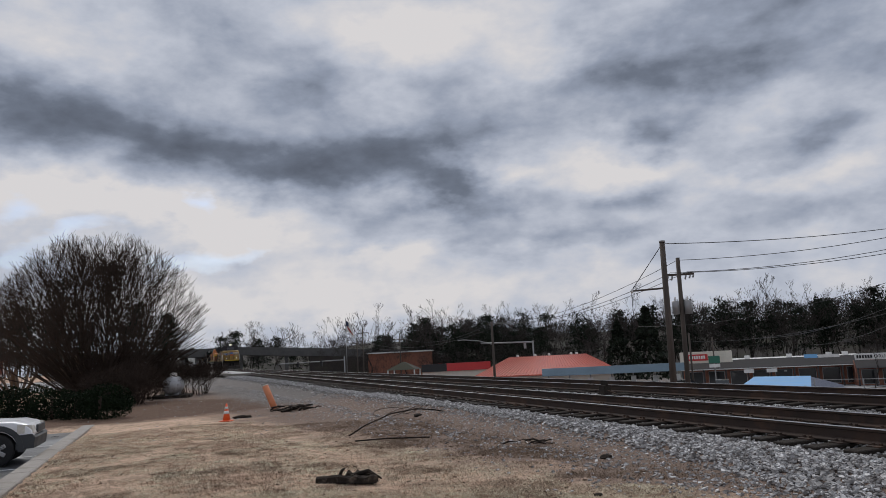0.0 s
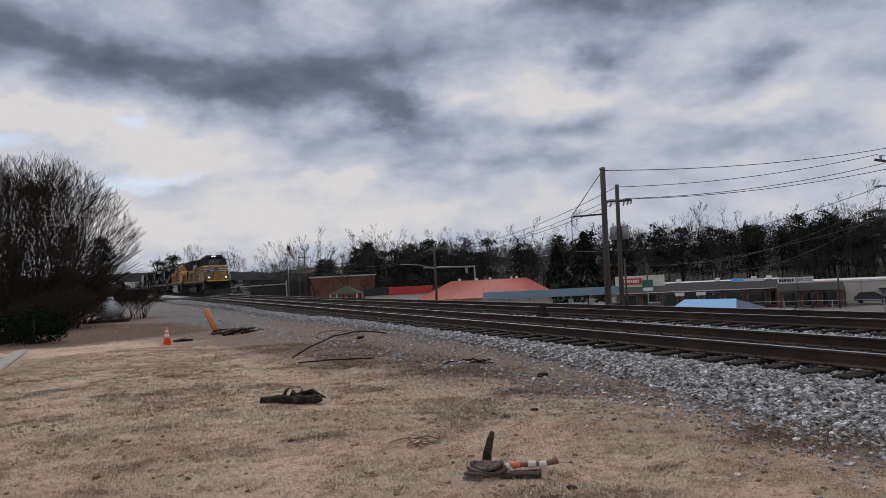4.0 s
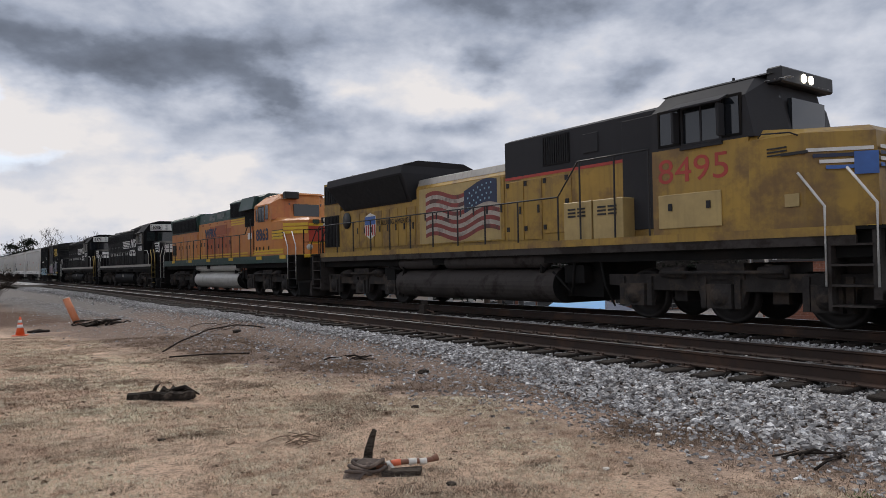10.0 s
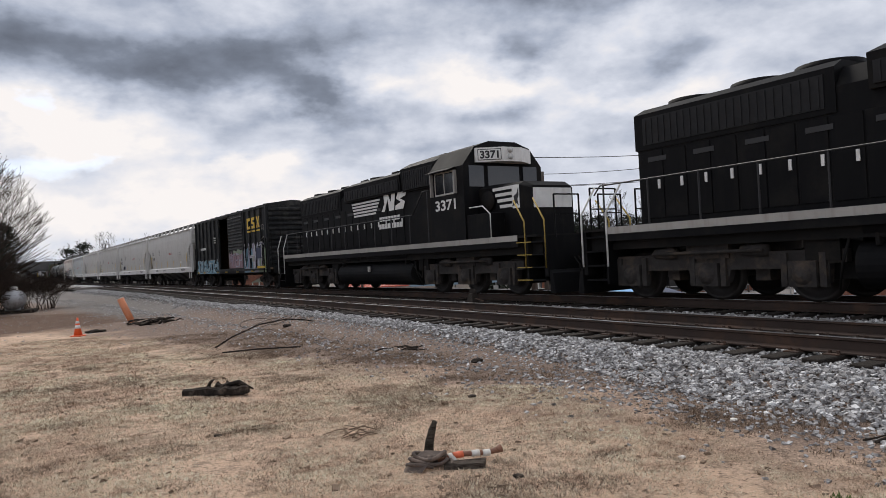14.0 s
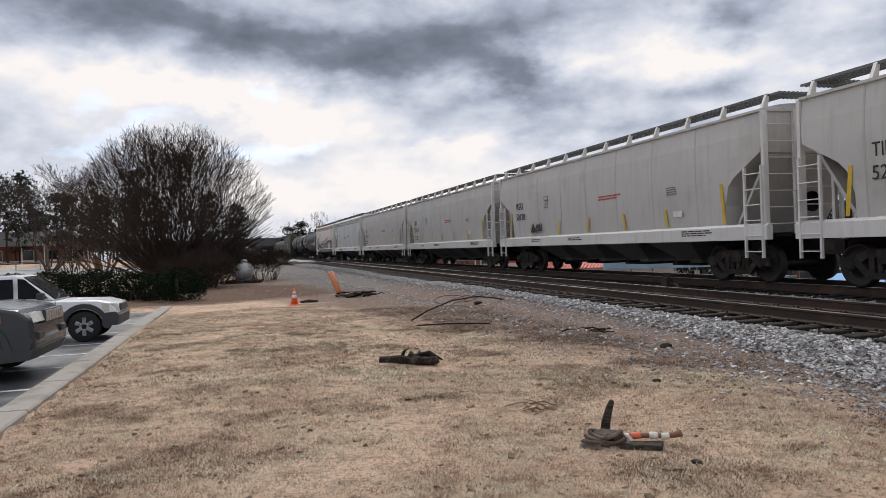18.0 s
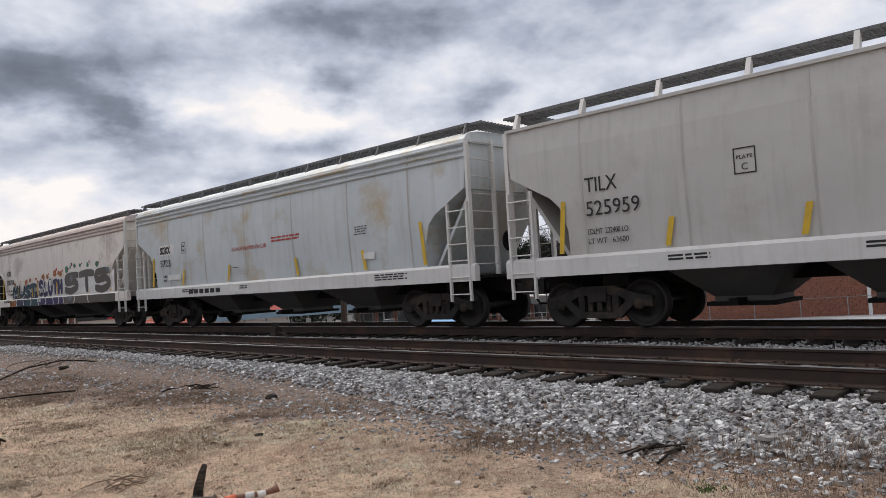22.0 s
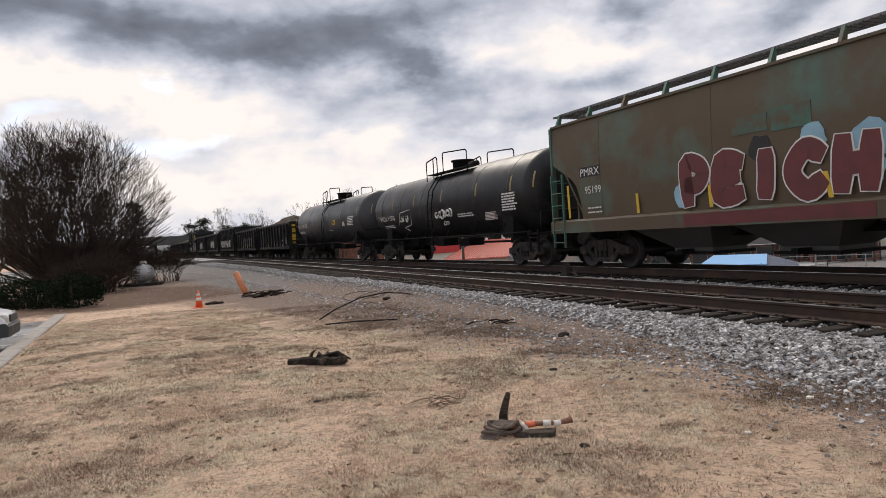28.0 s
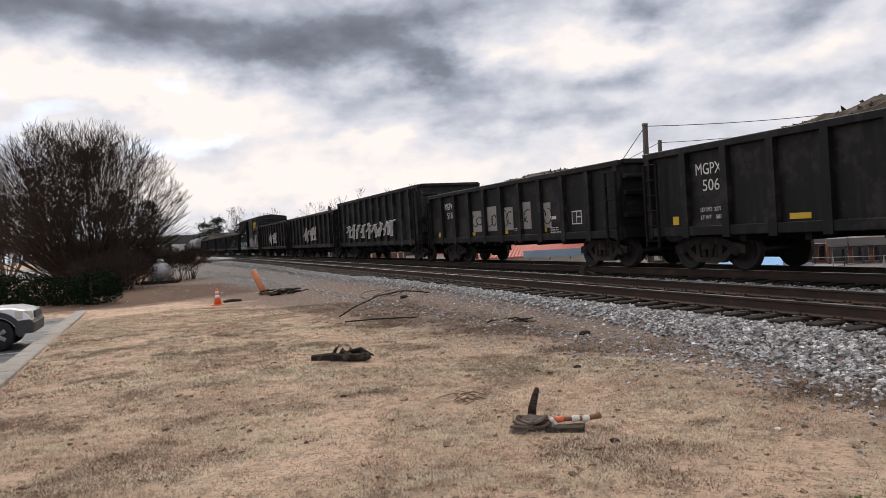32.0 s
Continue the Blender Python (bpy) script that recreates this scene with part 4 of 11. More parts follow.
def covered_hopper(label, L, body, sill, seams, bays, ribs=False, post=None, under=None, top=4.35, roof=None):
    car = thing("hopper_car", label, "hopper car", group="freight cars of the train")
    post, under, roof = post or sill, under or M_UNDER, roof or body
    pw, pd = (0.07, 0.1) if ribs else (0.09, 0.13)
    e = L / 2
    b = e - 0.55
    rows = [(1.30, b - 1.35, 1.50), (1.9, b - 1.35, 1.54), (2.35, b - 1.2, 1.565), (2.55, b - 1.0, 1.57), (3.05, b - 0.08, 1.575), (3.5, b - 0.05, 1.56), (top - 0.3, b - 0.05, 1.53), (top - 0.06, b - 0.05, 1.50)]
    part("body", loft([[(-x, -y, z), (x, -y, z), (x, y, z), (-x, y, z)] for z, x, y in rows]), body, car)
    part("roof", loft([[(-x, -y, z), (x, -y, z), (x, y, z), (-x, y, z)] for x, y, z in (((b, 1.56, top - 0.1), (b, 1.545, top - 0.03), (b - 0.02, 1.48, top + 0.05), (b - 0.05, 1.34, top + 0.13), (b - 0.1, 0.95, top + 0.2), (b - 0.1, 0.4, top + 0.23)) if ribs else ((b, 1.56, top - 0.06), (b, 1.56, top), (b - 0.1, 0.9, top + 0.13), (b - 0.1, 0.4, top + 0.17)))]), roof, car)
    if ribs:
        for z in (top - 0.16, top - 0.3, top - 0.44):
            part("roof_rib", prism([(-1.555, z), (-1.60, z + 0.03), (-1.60, z + 0.06), (-1.53, z + 0.09)], -b, b), roof, car)
    zz = [1.4, 1.9, 2.35, 2.55, 3.05, 3.5, top - 0.3, top - 0.07]
    for x in seams:
        w = 0.022
        zs = [z for z in zz if abs(x) < np.interp(z, [r[0] for r in rows], [r[1] for r in rows]) - 0.05]
        part("panel_seam", loft([[(x - w, -side_y(z, rows) - 0.006, z), (x + w, -side_y(z, rows) - 0.006, z), (x + w, -side_y(z, rows) + 0.03, z), (x - w, -side_y(z, rows) + 0.03, z)] for z in zs]), M_HOPSEAM if body in (M_HOP, M_SOXX) else body, car)
    for k in (-1, 1):
        part("side_sill", prism([(k * 1.46, 1.04), (k * 1.62, 1.04), (k * 1.62, 1.36), (k * 1.55, 1.42), (k * 1.46, 1.36)], -e + 0.42, e - 0.42), sill, car)
    part("centre_sill", box(-e + 0.5, e - 0.5, -0.28, 0.28, 0.78, 1.12), under, car)
    for d in (-1, 1):
        xo = d * (e - 0.5)
        part("end_platform", boxes([(min(xo, xo - d * 1.7), max(xo, xo - d * 1.7), -1.46, 1.46, 1.1, 1.16)]), under, car)
        part("end_sheet", loft([[(d * (b - 1.3), y, 1.2), (d * (b - 0.1), y, 3.0), (d * (b - 0.15), y, 3.05), (d * (b - 1.36), y, 1.25)] for y in (-1.3, 1.3)]), body, car)
        for y in (-1, 1):
            part("corner_post", box(min(xo, xo - d * pw), max(xo, xo - d * pw), min(y * (1.58 - pd), y * 1.58), max(y * (1.58 - pd), y * 1.58), 1.1, top - 0.05), post, car)
            ladder(car, xo - d * 0.06, xo - d * 0.62, y * 1.62 + (0.0 if y < 0 else -0.0), 0.62, 2.75 if y < 0 else 2.6, post)
            part("end_brace", box(xo - d * 0.05 - 0.04, xo - d * 0.05 + 0.04, min(y * 0.62, y * 0.7), max(y * 0.62, y * 0.7), 1.1, top), post, car)
        for z in np.arange(1.4, top, 0.38):
            part("end_rung", rods([((xo, -1.48, z), (xo, -0.68, z), 0.014)], 6), post, car)
        part("brake_wheel", lathe([(xo - 0.02, 0.2), (xo + 0.02, 0.2), (xo + 0.02, 0.24), (xo - 0.02, 0.24)], 16, "x"), under, car, at=pose(0, -0.25, 1.9)) if d > 0 else None
        coupler(car, d * e, d)
        freight_bogie(car, d * (e - 2.15))
    # walkway of open grating along the roof
    for y0, y1 in ((-1.28, -0.72), (0.72, 1.28)):
        bm = boxes([(-b + 0.1, b - 0.1, y, y + 0.03, top + 0.30, top + 0.36) for y in np.linspace(y0, y1 - 0.03, 6)])
        for x in np.arange(-b + 0.1, b - 0.1, 0.16):
            quadbox(bm, x, x + 0.03, y0, y1, top + 0.30, top + 0.34)
        part("running_board", bm, M_GRATE, car)
        n = int(2 * b / 1.45)
        bw = 0.022 if ribs else 0.04
        for i in range(n + 1):
            x = -b + 0.15 + i * (2 * b - 0.3) / n
            part("board_bracket", prism([(y0 - 0.16, top + 0.02), (y0 - 0.02, top + 0.34), (y0 + 0.06, top + 0.34), (y0 + 0.0, top + 0.02)] if y0 < 0 else [(y1 + 0.16, top + 0.02), (y1 + 0.02, top + 0.34), (y1 - 0.06, top + 0.34), (y1, top + 0.02)], x - bw, x + bw), M_GRATE if ribs else post, car)
    for d in (-1, 1):
        tagged(part("end_crossover", boxes([(d * (b - 0.05) - 0.3, d * (b - 0.05) + 0.3, y, y + 0.05, top + 0.30, top + 0.35) for y in np.arange(-1.25, 1.25, 0.12)]), M_GRATE, car), kind="stuff")
    # discharge bays under the sill, their shade put into the dark bay colour
    span = 2 * (b - 2.9)
    for i in range(bays):
        c = -span / 2 + span * (i + 0.5) / bays
        h = span / bays / 2 - (0.42 if ribs else 0.08)
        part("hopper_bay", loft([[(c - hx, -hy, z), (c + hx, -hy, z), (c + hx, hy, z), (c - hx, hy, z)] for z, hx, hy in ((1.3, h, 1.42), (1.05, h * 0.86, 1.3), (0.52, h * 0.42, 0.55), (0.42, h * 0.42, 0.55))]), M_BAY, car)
        part("outlet_gate", boxes([(c - h * 0.5, c + h * 0.5, -0.7, 0.7, 0.36, 0.43), (c - 0.08, c + 0.08, -1.0, -0.6, 0.38, 0.5)]), under, car)
    return car


def hopper_marks(car, L, mark, number, dark=True, box_white=False, lines=True, stripe_x=(), seed=1, numcap=0.27, weights=("", ""), plate=True):
    x, y = -L / 2 + 2.35, -1.585
    m = M_BLACKS if dark else M_WHITES
    if box_white:
        part("letter_panel", strips([(x - 0.06, x + 1.02, 2.5, 2.86)], y + 0.008, y + 0.012), M_WHITES, car)
    txt(car, mark, x, 2.56, numcap, m, y, 0.185 * len(mark) if mark != "TILX" else 0.66, offset=0.014 if box_white else 0.0)
    txt(car, number, x, 2.12, numcap, m, y - 0.004, 0.18 * len(number))
    for i, w in enumerate(weights):
        if w:
            txt(car, w, x, 1.78 - 0.18 * i, 0.1, m, y + 0.012, 0.82)
    if lines:
        fine_print(car, 0.6, 2.6, 1.4, 2, M_REDS, y, 0.045, 0.09, seed)
        fine_print(car, L / 2 - 4.3, 2.55, 0.55, 4, m, y, 0.02, 0.06, seed + 1)
        fine_print(car, -1.6, 1.3, 1.1, 2, m, -1.626, 0.035, 0.06, seed + 2)
        fine_print(car, L / 2 - 3.6, 1.32, 1.3, 3, m, -1.626, 0.03, 0.055, seed + 3)
        fine_print(car, -L / 2 + 3.9, 1.3, 0.9, 2, m, -1.626, 0.035, 0.06, seed + 4)
    part("consolidated_stencil", boxes([(L / 2 - 4.0, L / 2 - 3.6, y - 0.002, y + 0.01, 1.72, 1.88)]), M_WHITES, car)
    part("tag_reader_plate", strips([(-L / 2 + 3.1, -L / 2 + 3.35, 1.13, 1.33)], -1.628, -1.618), M_WHITES, car)
    for sx in stripe_x:
        tall = abs(sx) > L / 2 - 2.4
        k = 0.10 if sx > 0 else -0.10
        z1 = 2.45 if tall else 1.95
        bm = bmesh.new()
        blob(bm, [(sx - 0.05 - k * 0, 1.46), (sx + 0.05, 1.46), (sx + 0.05 - k, z1), (sx - 0.05 - k, z1)], -1.582)
        part("reflector_stripe", bm, M_YLW, car)
    if not plate:
        return
    bm = boxes([(-L / 2 + 5.1, -L / 2 + 5.45, y, y + 0.004, 2.9, 2.92), (-L / 2 + 5.1, -L / 2 + 5.45, y, y + 0.004, 2.5, 2.52), (-L / 2 + 5.1, -L / 2 + 5.12, y, y + 0.004, 2.52, 2.9), (-L / 2 + 5.43, -L / 2 + 5.45, y, y + 0.004, 2.52, 2.9)])
    part("plate_box", bm, m, car)
    txt(car, "PLATE", -L / 2 + 5.15, 2.74, 0.06, m, y, 0.25)
    txt(car, "C", -L / 2 + 5.22, 2.56, 0.11, m, y, 0.1)


def letter_shapes(car, x0, x1, z0, z1, y, n, fill, edge, seed):
    """Sprayed wild lettering: crowded strokes, each with a wide pale edge and a fill, that overlap and lean."""
    rnd = random.Random(seed)
    w = (x1 - x0) / n
    for i in range(n):
        c = x0 + w * (i + 0.5)
        for m in range(3):
            a, b = c + rnd.uniform(-0.42, 0.42) * w, c + rnd.uniform(-0.42, 0.42) * w
            lo, hi = z0 + rnd.uniform(0, 0.2) * (z1 - z0), z1 - rnd.uniform(0, 0.25) * (z1 - z0)
            if m == 2:
                lo = hi - (z1 - z0) * rnd.uniform(0.25, 0.5)
                a, b = c - 0.5 * w, c + 0.45 * w
            t = rnd.uniform(0.10, 0.17) * (z1 - z0)
            bend = rnd.uniform(-0.22, 0.22) * w
            mid = ((a + b) / 2 + bend, (lo + hi) / 2)
            for off, grow, mat in ((0.0, 0.05, edge), (-0.006, 0.0, fill)):
                bm = bmesh.new()
                k = t + grow
                yy = y + off - 0.003 * m - 0.0007 * i
                pts = [(a, lo - grow), mid, (b, hi + grow)]
                blob(bm, [(px - k, pz) for px, pz in pts] + [(px + k * 1.1, pz) for px, pz in pts[::-1]], yy)
                part("graffiti", bm, mat, car)


STROKES = {"M": [[(0, 0), (0.12, 1), (0.5, 0.35), (0.88, 1), (1, 0)]], "U": [[(0, 1), (0.05, 0.25), (0.5, 0), (0.95, 0.25), (1, 1)]],
           "S": [[(1, 0.86), (0.55, 1), (0.08, 0.8), (0.3, 0.55), (0.8, 0.42), (0.95, 0.15), (0.5, 0), (0, 0.1)]], "T": [[(0, 0.93), (0.5, 1), (1, 0.95)], [(0.5, 0.95), (0.5, 0)]],
           "L": [[(0.15, 1), (0.05, 0.4), (0.1, 0.03), (0.95, 0.1)]], "O": [[(0.5, 1), (0.1, 0.75), (0.05, 0.3), (0.5, 0), (0.95, 0.3), (0.9, 0.75), (0.5, 1)]],
           "H": [[(0.1, 1), (0.08, 0)], [(0.1, 0.48), (0.9, 0.5)], [(0.95, 1), (0.92, 0)]], "P": [[(0.1, 0), (0.1, 1), (0.7, 0.97), (0.9, 0.72), (0.6, 0.45), (0.15, 0.45)]],
           "E": [[(0.95, 0.93), (0.15, 1), (0.05, 0.05), (0.95, 0.08)], [(0.1, 0.52), (0.8, 0.56)]], "I": [[(0.45, 0), (0.5, 0.5), (0.5, 1)]],
           "C": [[(0.95, 0.85), (0.5, 1), (0.05, 0.65), (0.05, 0.3), (0.5, 0), (0.95, 0.2)]], "5": [[(0.95, 1), (0.15, 0.95), (0.1, 0.55), (0.75, 0.6), (0.92, 0.25), (0.45, 0), (0, 0.1)]]}


def ribbon(pts, w, y, t=0.004):
    """A flat sprayed stroke with rounded ends along (x, z) points."""
    fine = []
    for i in range(len(pts) - 1):
        p0, p1, p2, p3 = [Vector(pts[min(max(k, 0), len(pts) - 1)]) for k in (i - 1, i, i + 1, i + 2)]
        for u in np.arange(0, 1, 0.25):
            fine.append(0.5 * (2 * p1 + (p2 - p0) * u + (2 * p0 - 5 * p1 + 4 * p2 - p3) * u * u + (3 * p1 - p0 - 3 * p2 + p3) * u ** 3))
    fine.append(Vector(pts[-1]))
    bm = bmesh.new()
    rows = []
    for i, p in enumerate(fine):
        d = (fine[min(i + 1, len(fine) - 1)] - fine[max(i - 1, 0)]).normalized()
        n = Vector((-d.y, d.x)) * w
        e = d * w * 0.55 if i == len(fine) - 1 else d * w * -0.55 if i == 0 else Vector((0, 0))
        k = 0.75 if i in (0, len(fine) - 1) else 1.0
        rows.append([bm.verts.new((q.x, yy, q.y)) for q in (p + e + n * k, p + e - n * k) for yy in (y, y + t)])
    for a, b in zip(rows, rows[1:]):
        for i, j in ((0, 2), (2, 3), (3, 1), (1, 0)):
            bm.faces.new((a[i], a[j], b[j], b[i]))
    bm.faces.new([rows[0][k] for k in (0, 1, 3, 2)])
    bm.faces.new([rows[-1][k] for k in (0, 2, 3, 1)])
    return bm


def fat_word(car, body, x0, x1, z0, z1, y, w, fill, edge, rim=0.045, seed=1):
    """A sprayed word in fat rounded letters, rimmed in a second colour."""
    rnd = random.Random(seed)
    step = (x1 - x0) / len(body)
    for i, ch in enumerate(body):
        a, b = x0 + step * i + w * 0.8, x0 + step * (i + 1) - w * 0.8
        lo, hi = z0 + w + rnd.uniform(-0.02, 0.05), z1 - w + rnd.uniform(-0.06, 0.03)
        lean = rnd.uniform(-0.08, 0.1)
        for k, line in enumerate(STROKES[ch]):
            pts = [(a + (b - a) * u + lean * v, lo + (hi - lo) * v) for u, v in line]
            part("graffiti", ribbon(pts, w + rim, y - 0.0004 * i), edge, car)
            part("graffiti", ribbon(pts, w, y - 0.008 - 0.0006 * k - 0.0004 * i), fill, car)


def ragged_fill(car, x0, x1, z0, z1, y, mat, seed, rough=0.2):
    """A sprayed ground colour with an uneven upper edge."""
    rnd = random.Random(seed)
    n = max(int((x1 - x0) / 0.25), 3)
    top = [(x0 + (x1 - x0) * i / n, z1 - rough * rnd.random() ** 1.5) for i in range(n + 1)]
    bm = bmesh.new()
    blob(bm, [(x1, z0), (x0, z0)] + top, y)
    part("graffiti", bm, mat, car)


def scrawl(car, x0, z0, w, h, y, mat, seed, r=0.022, strokes=5):
    """A quick spray tag: looping strokes of one can."""
    rnd = random.Random(seed)
    for i in range(strokes):
        cx = x0 + w * (i + 0.5) / strokes
        a0, turn = rnd.uniform(0, 6.28), rnd.choice((-1, 1)) * rnd.uniform(3.0, 6.5)
        rx, rz = w / strokes * rnd.uniform(0.45, 0.8), h * rnd.uniform(0.25, 0.5)
        pts = [(cx + rx * math.cos(a0 + turn * u) + 0.3 * rx * u, y, z0 + h * 0.5 + rz * math.sin(a0 + turn * u) * (1 - 0.3 * u)) for u in np.linspace(0, 1, 11)]
        part("graffiti", tube(pts, r * rnd.uniform(0.8, 1.2), 4), mat, car)


def tank_car(label, L, R, body, mid=2.62, dome_x=0.0, stripes=(), ladder_x=0.3, rails=(2.0, 2.0)):
    car = thing("tank_car", label, "tank car", group="freight cars of the train")
    e = L / 2
    b = e - 0.9
    prof = [(-b, 0.0001)] + [(-b + 0.62 * (1 - math.cos(a)), R * math.sin(a)) for a in np.linspace(0.15, math.pi / 2, 8)]
    prof = prof + [(-x, r) for x, r in prof[::-1]]
    part("tank", lathe(prof, 40, "x"), body, car, at=pose(0, 0, mid))
    for x in np.linspace(-b + 1.6, b - 1.6, 6):
        part("weld_band", lathe([(x - 0.03, R + 0.004), (x - 0.02, R + 0.008), (x + 0.02, R + 0.008), (x + 0.03, R + 0.004)], 40, "x"), body, car, at=pose(0, 0, mid))
    part("manway", lathe([(0, 0.0001), (0, 0.44), (0.42, 0.44), (0.44, 0.5), (0.5, 0.5), (0.52, 0.0001)], 20, "z"), M_UNDER, car, at=pose(dome_x, 0, mid + R - 0.1))
    part("valve_box", lathe([(-0.3, 0.0001), (-0.3, 0.13), (0.3, 0.13), (0.3, 0.0001)], 12, "x"), M_UNDER, car, at=pose(dome_x + 1.0, 0, mid + R + 0.12))
    z = mid + R
    part("top_platform", boxes([(dome_x - rails[0], dome_x + rails[1], y - 0.2, y + 0.2, z - 0.12, z - 0.08) for y in (-0.85, 0.85)]), M_GRILLE, car)
    for y in (-1.05, 1.05):
        xa, xb = dome_x - rails[0], dome_x + rails[1]
        part("safety_rail", tube([(xa, y, z - 0.35), (xa, y, z + 0.42), (xa + 0.08, y, z + 0.48), (dome_x - 0.45, y, z + 0.6), (dome_x - 0.35, y, z + 0.5), (dome_x - 0.35, y, z - 0.2)], 0.028), M_UNDER, car)
        part("safety_rail", tube([(dome_x + 0.25, y, z - 0.2), (dome_x + 0.25, y, z + 0.6), (dome_x + 0.35, y, z + 0.68), (xb - 0.1, y, z + 0.55), (xb, y, z + 0.47), (xb, y, z - 0.3)], 0.028), M_UNDER, car)
        part("rail_post", rods([((dome_x - rails[0] / 2, y, z - 0.3), (dome_x - rails[0] / 2, y, z + 0.53), 0.022)], 6), M_UNDER, car)
    lx = dome_x + ladder_x
    bm = bmesh.new()
    for dx in (-0.22, 0.22):
        tube([(lx + dx, -R - 0.12, 0.7), (lx + dx, -R - 0.12, mid - 0.1), (lx + dx, -R * 0.92 - 0.1, mid + 0.6), (lx + dx, -R * 0.72 - 0.08, mid + R * 0.72), (lx + dx, -0.9, mid + R - 0.1)], 0.025, 6, bm)
    for zz in np.arange(0.8, mid + 0.5, 0.35):
        rod(bm, (lx - 0.22, -R - 0.12 + max(0, zz - mid) * 0.2, zz), (lx + 0.22, -R - 0.12 + max(0, zz - mid) * 0.2, zz), 0.014, seg=6)
    part("ladder", bm, M_UNDER, car)
    for d in (-1, 1):
        part("stub_sill", box(min(d * (e - 0.5), d * (e - 4.4)), max(d * (e - 0.5), d * (e - 4.4)), -0.3, 0.3, 0.75, 1.2), M_UNDER, car)
        part("saddle", prism([(-1.25, 1.0), (1.25, 1.0), (1.2, mid - R * 0.55), (0.6, mid - R * 0.86), (-0.6, mid - R * 0.86), (-1.2, mid - R * 0.55)], d * (e - 2.9) - 0.35, d * (e - 2.9) + 0.35), M_UNDER, car)
        part("end_platform", boxes([(min(d * (e - 0.45), d * (e - 1.3)), max(d * (e - 0.45), d * (e - 1.3)), -1.45, 1.45, 1.05, 1.11)]), M_UNDER, car)
        part("end_rail", tube([(d * (e - 0.5), -1.4, 1.1), (d * (e - 0.5), -1.4, 1.75), (d * (e - 0.5), 1.4, 1.75), (d * (e - 0.5), 1.4, 1.1)], 0.025), M_UNDER, car)
        ladder(car, d * (e - 0.6), d * (e - 1.1), -1.48, 0.5, 1.2, M_UNDER, 0.3)
        coupler(car, d * e, d)
        freight_bogie(car, d * (e - 2.1))
    for y in (-1.42, 1.42):
        part("side_rail", tube([(-e + 1.1, y, 1.15), (-e + 2.6, y, 1.12), (e - 2.6, y, 1.12), (e - 1.1, y, 1.15)], 0.03), M_UNDER, car)
    for x in np.linspace(-e + 3.2, e - 3.2, 6):
        part("rail_bracket", rods([((x, -1.42, 1.12), (x + 0.15, -R * 0.8, mid - R * 0.6), 0.025)], 6), M_UNDER, car)
    part("brake_rigging", boxes([(-1.6, -0.9, -0.6, 0.1, 0.72, 1.05), (0.4, 1.2, -0.4, 0.3, 0.7, 1.0), (-e + 4, e - 4, -0.05, 0.05, 0.78, 0.86)]), M_UNDER, car)
    for sx in stripes:
        a0 = 0.22
        part("reflector_stripe", loft([[(sx - 0.05, -(R + 0.006) * math.cos(a), (R + 0.006) * math.sin(a)), (sx + 0.05, -(R + 0.006) * math.cos(a), (R + 0.006) * math.sin(a)), (sx + 0.05, -R * math.cos(a), R * math.sin(a)), (sx - 0.05, -R * math.cos(a), R * math.sin(a))] for a in np.linspace(a0 - 0.18, a0 + 0.18, 4)]), M_REFL, car, at=pose(0, 0, mid))
    return car


def tank_text(car, body, x, dz, cap, mat, R, mid, width=None):
    a = math.asin(dz / R)
    y, z = -(R + 0.014) * math.cos(a), mid + (R + 0.014) * math.sin(a)
    return txt(car, body, x, 0, cap, mat, 0, width, facing=Matrix.Translation((x, y, z)) @ pose(0, 0, 0, 90 - math.degrees(a), 0, 0))


def tank_print(car, x, dz, w, lines, mat, R, mid, seed=1, h=0.05, gap=0.09):
    a = math.asin(dz / R)
    ob = fine_print(car, 0, 0, w, lines, mat, 0, h, gap, seed)
    ob.matrix_basis = Matrix.Translation((x, -(R + 0.01) * math.cos(a), mid + (R + 0.01) * math.sin(a))) @ pose(0, 0, 0, -math.degrees(a), 0, 0)
    return ob


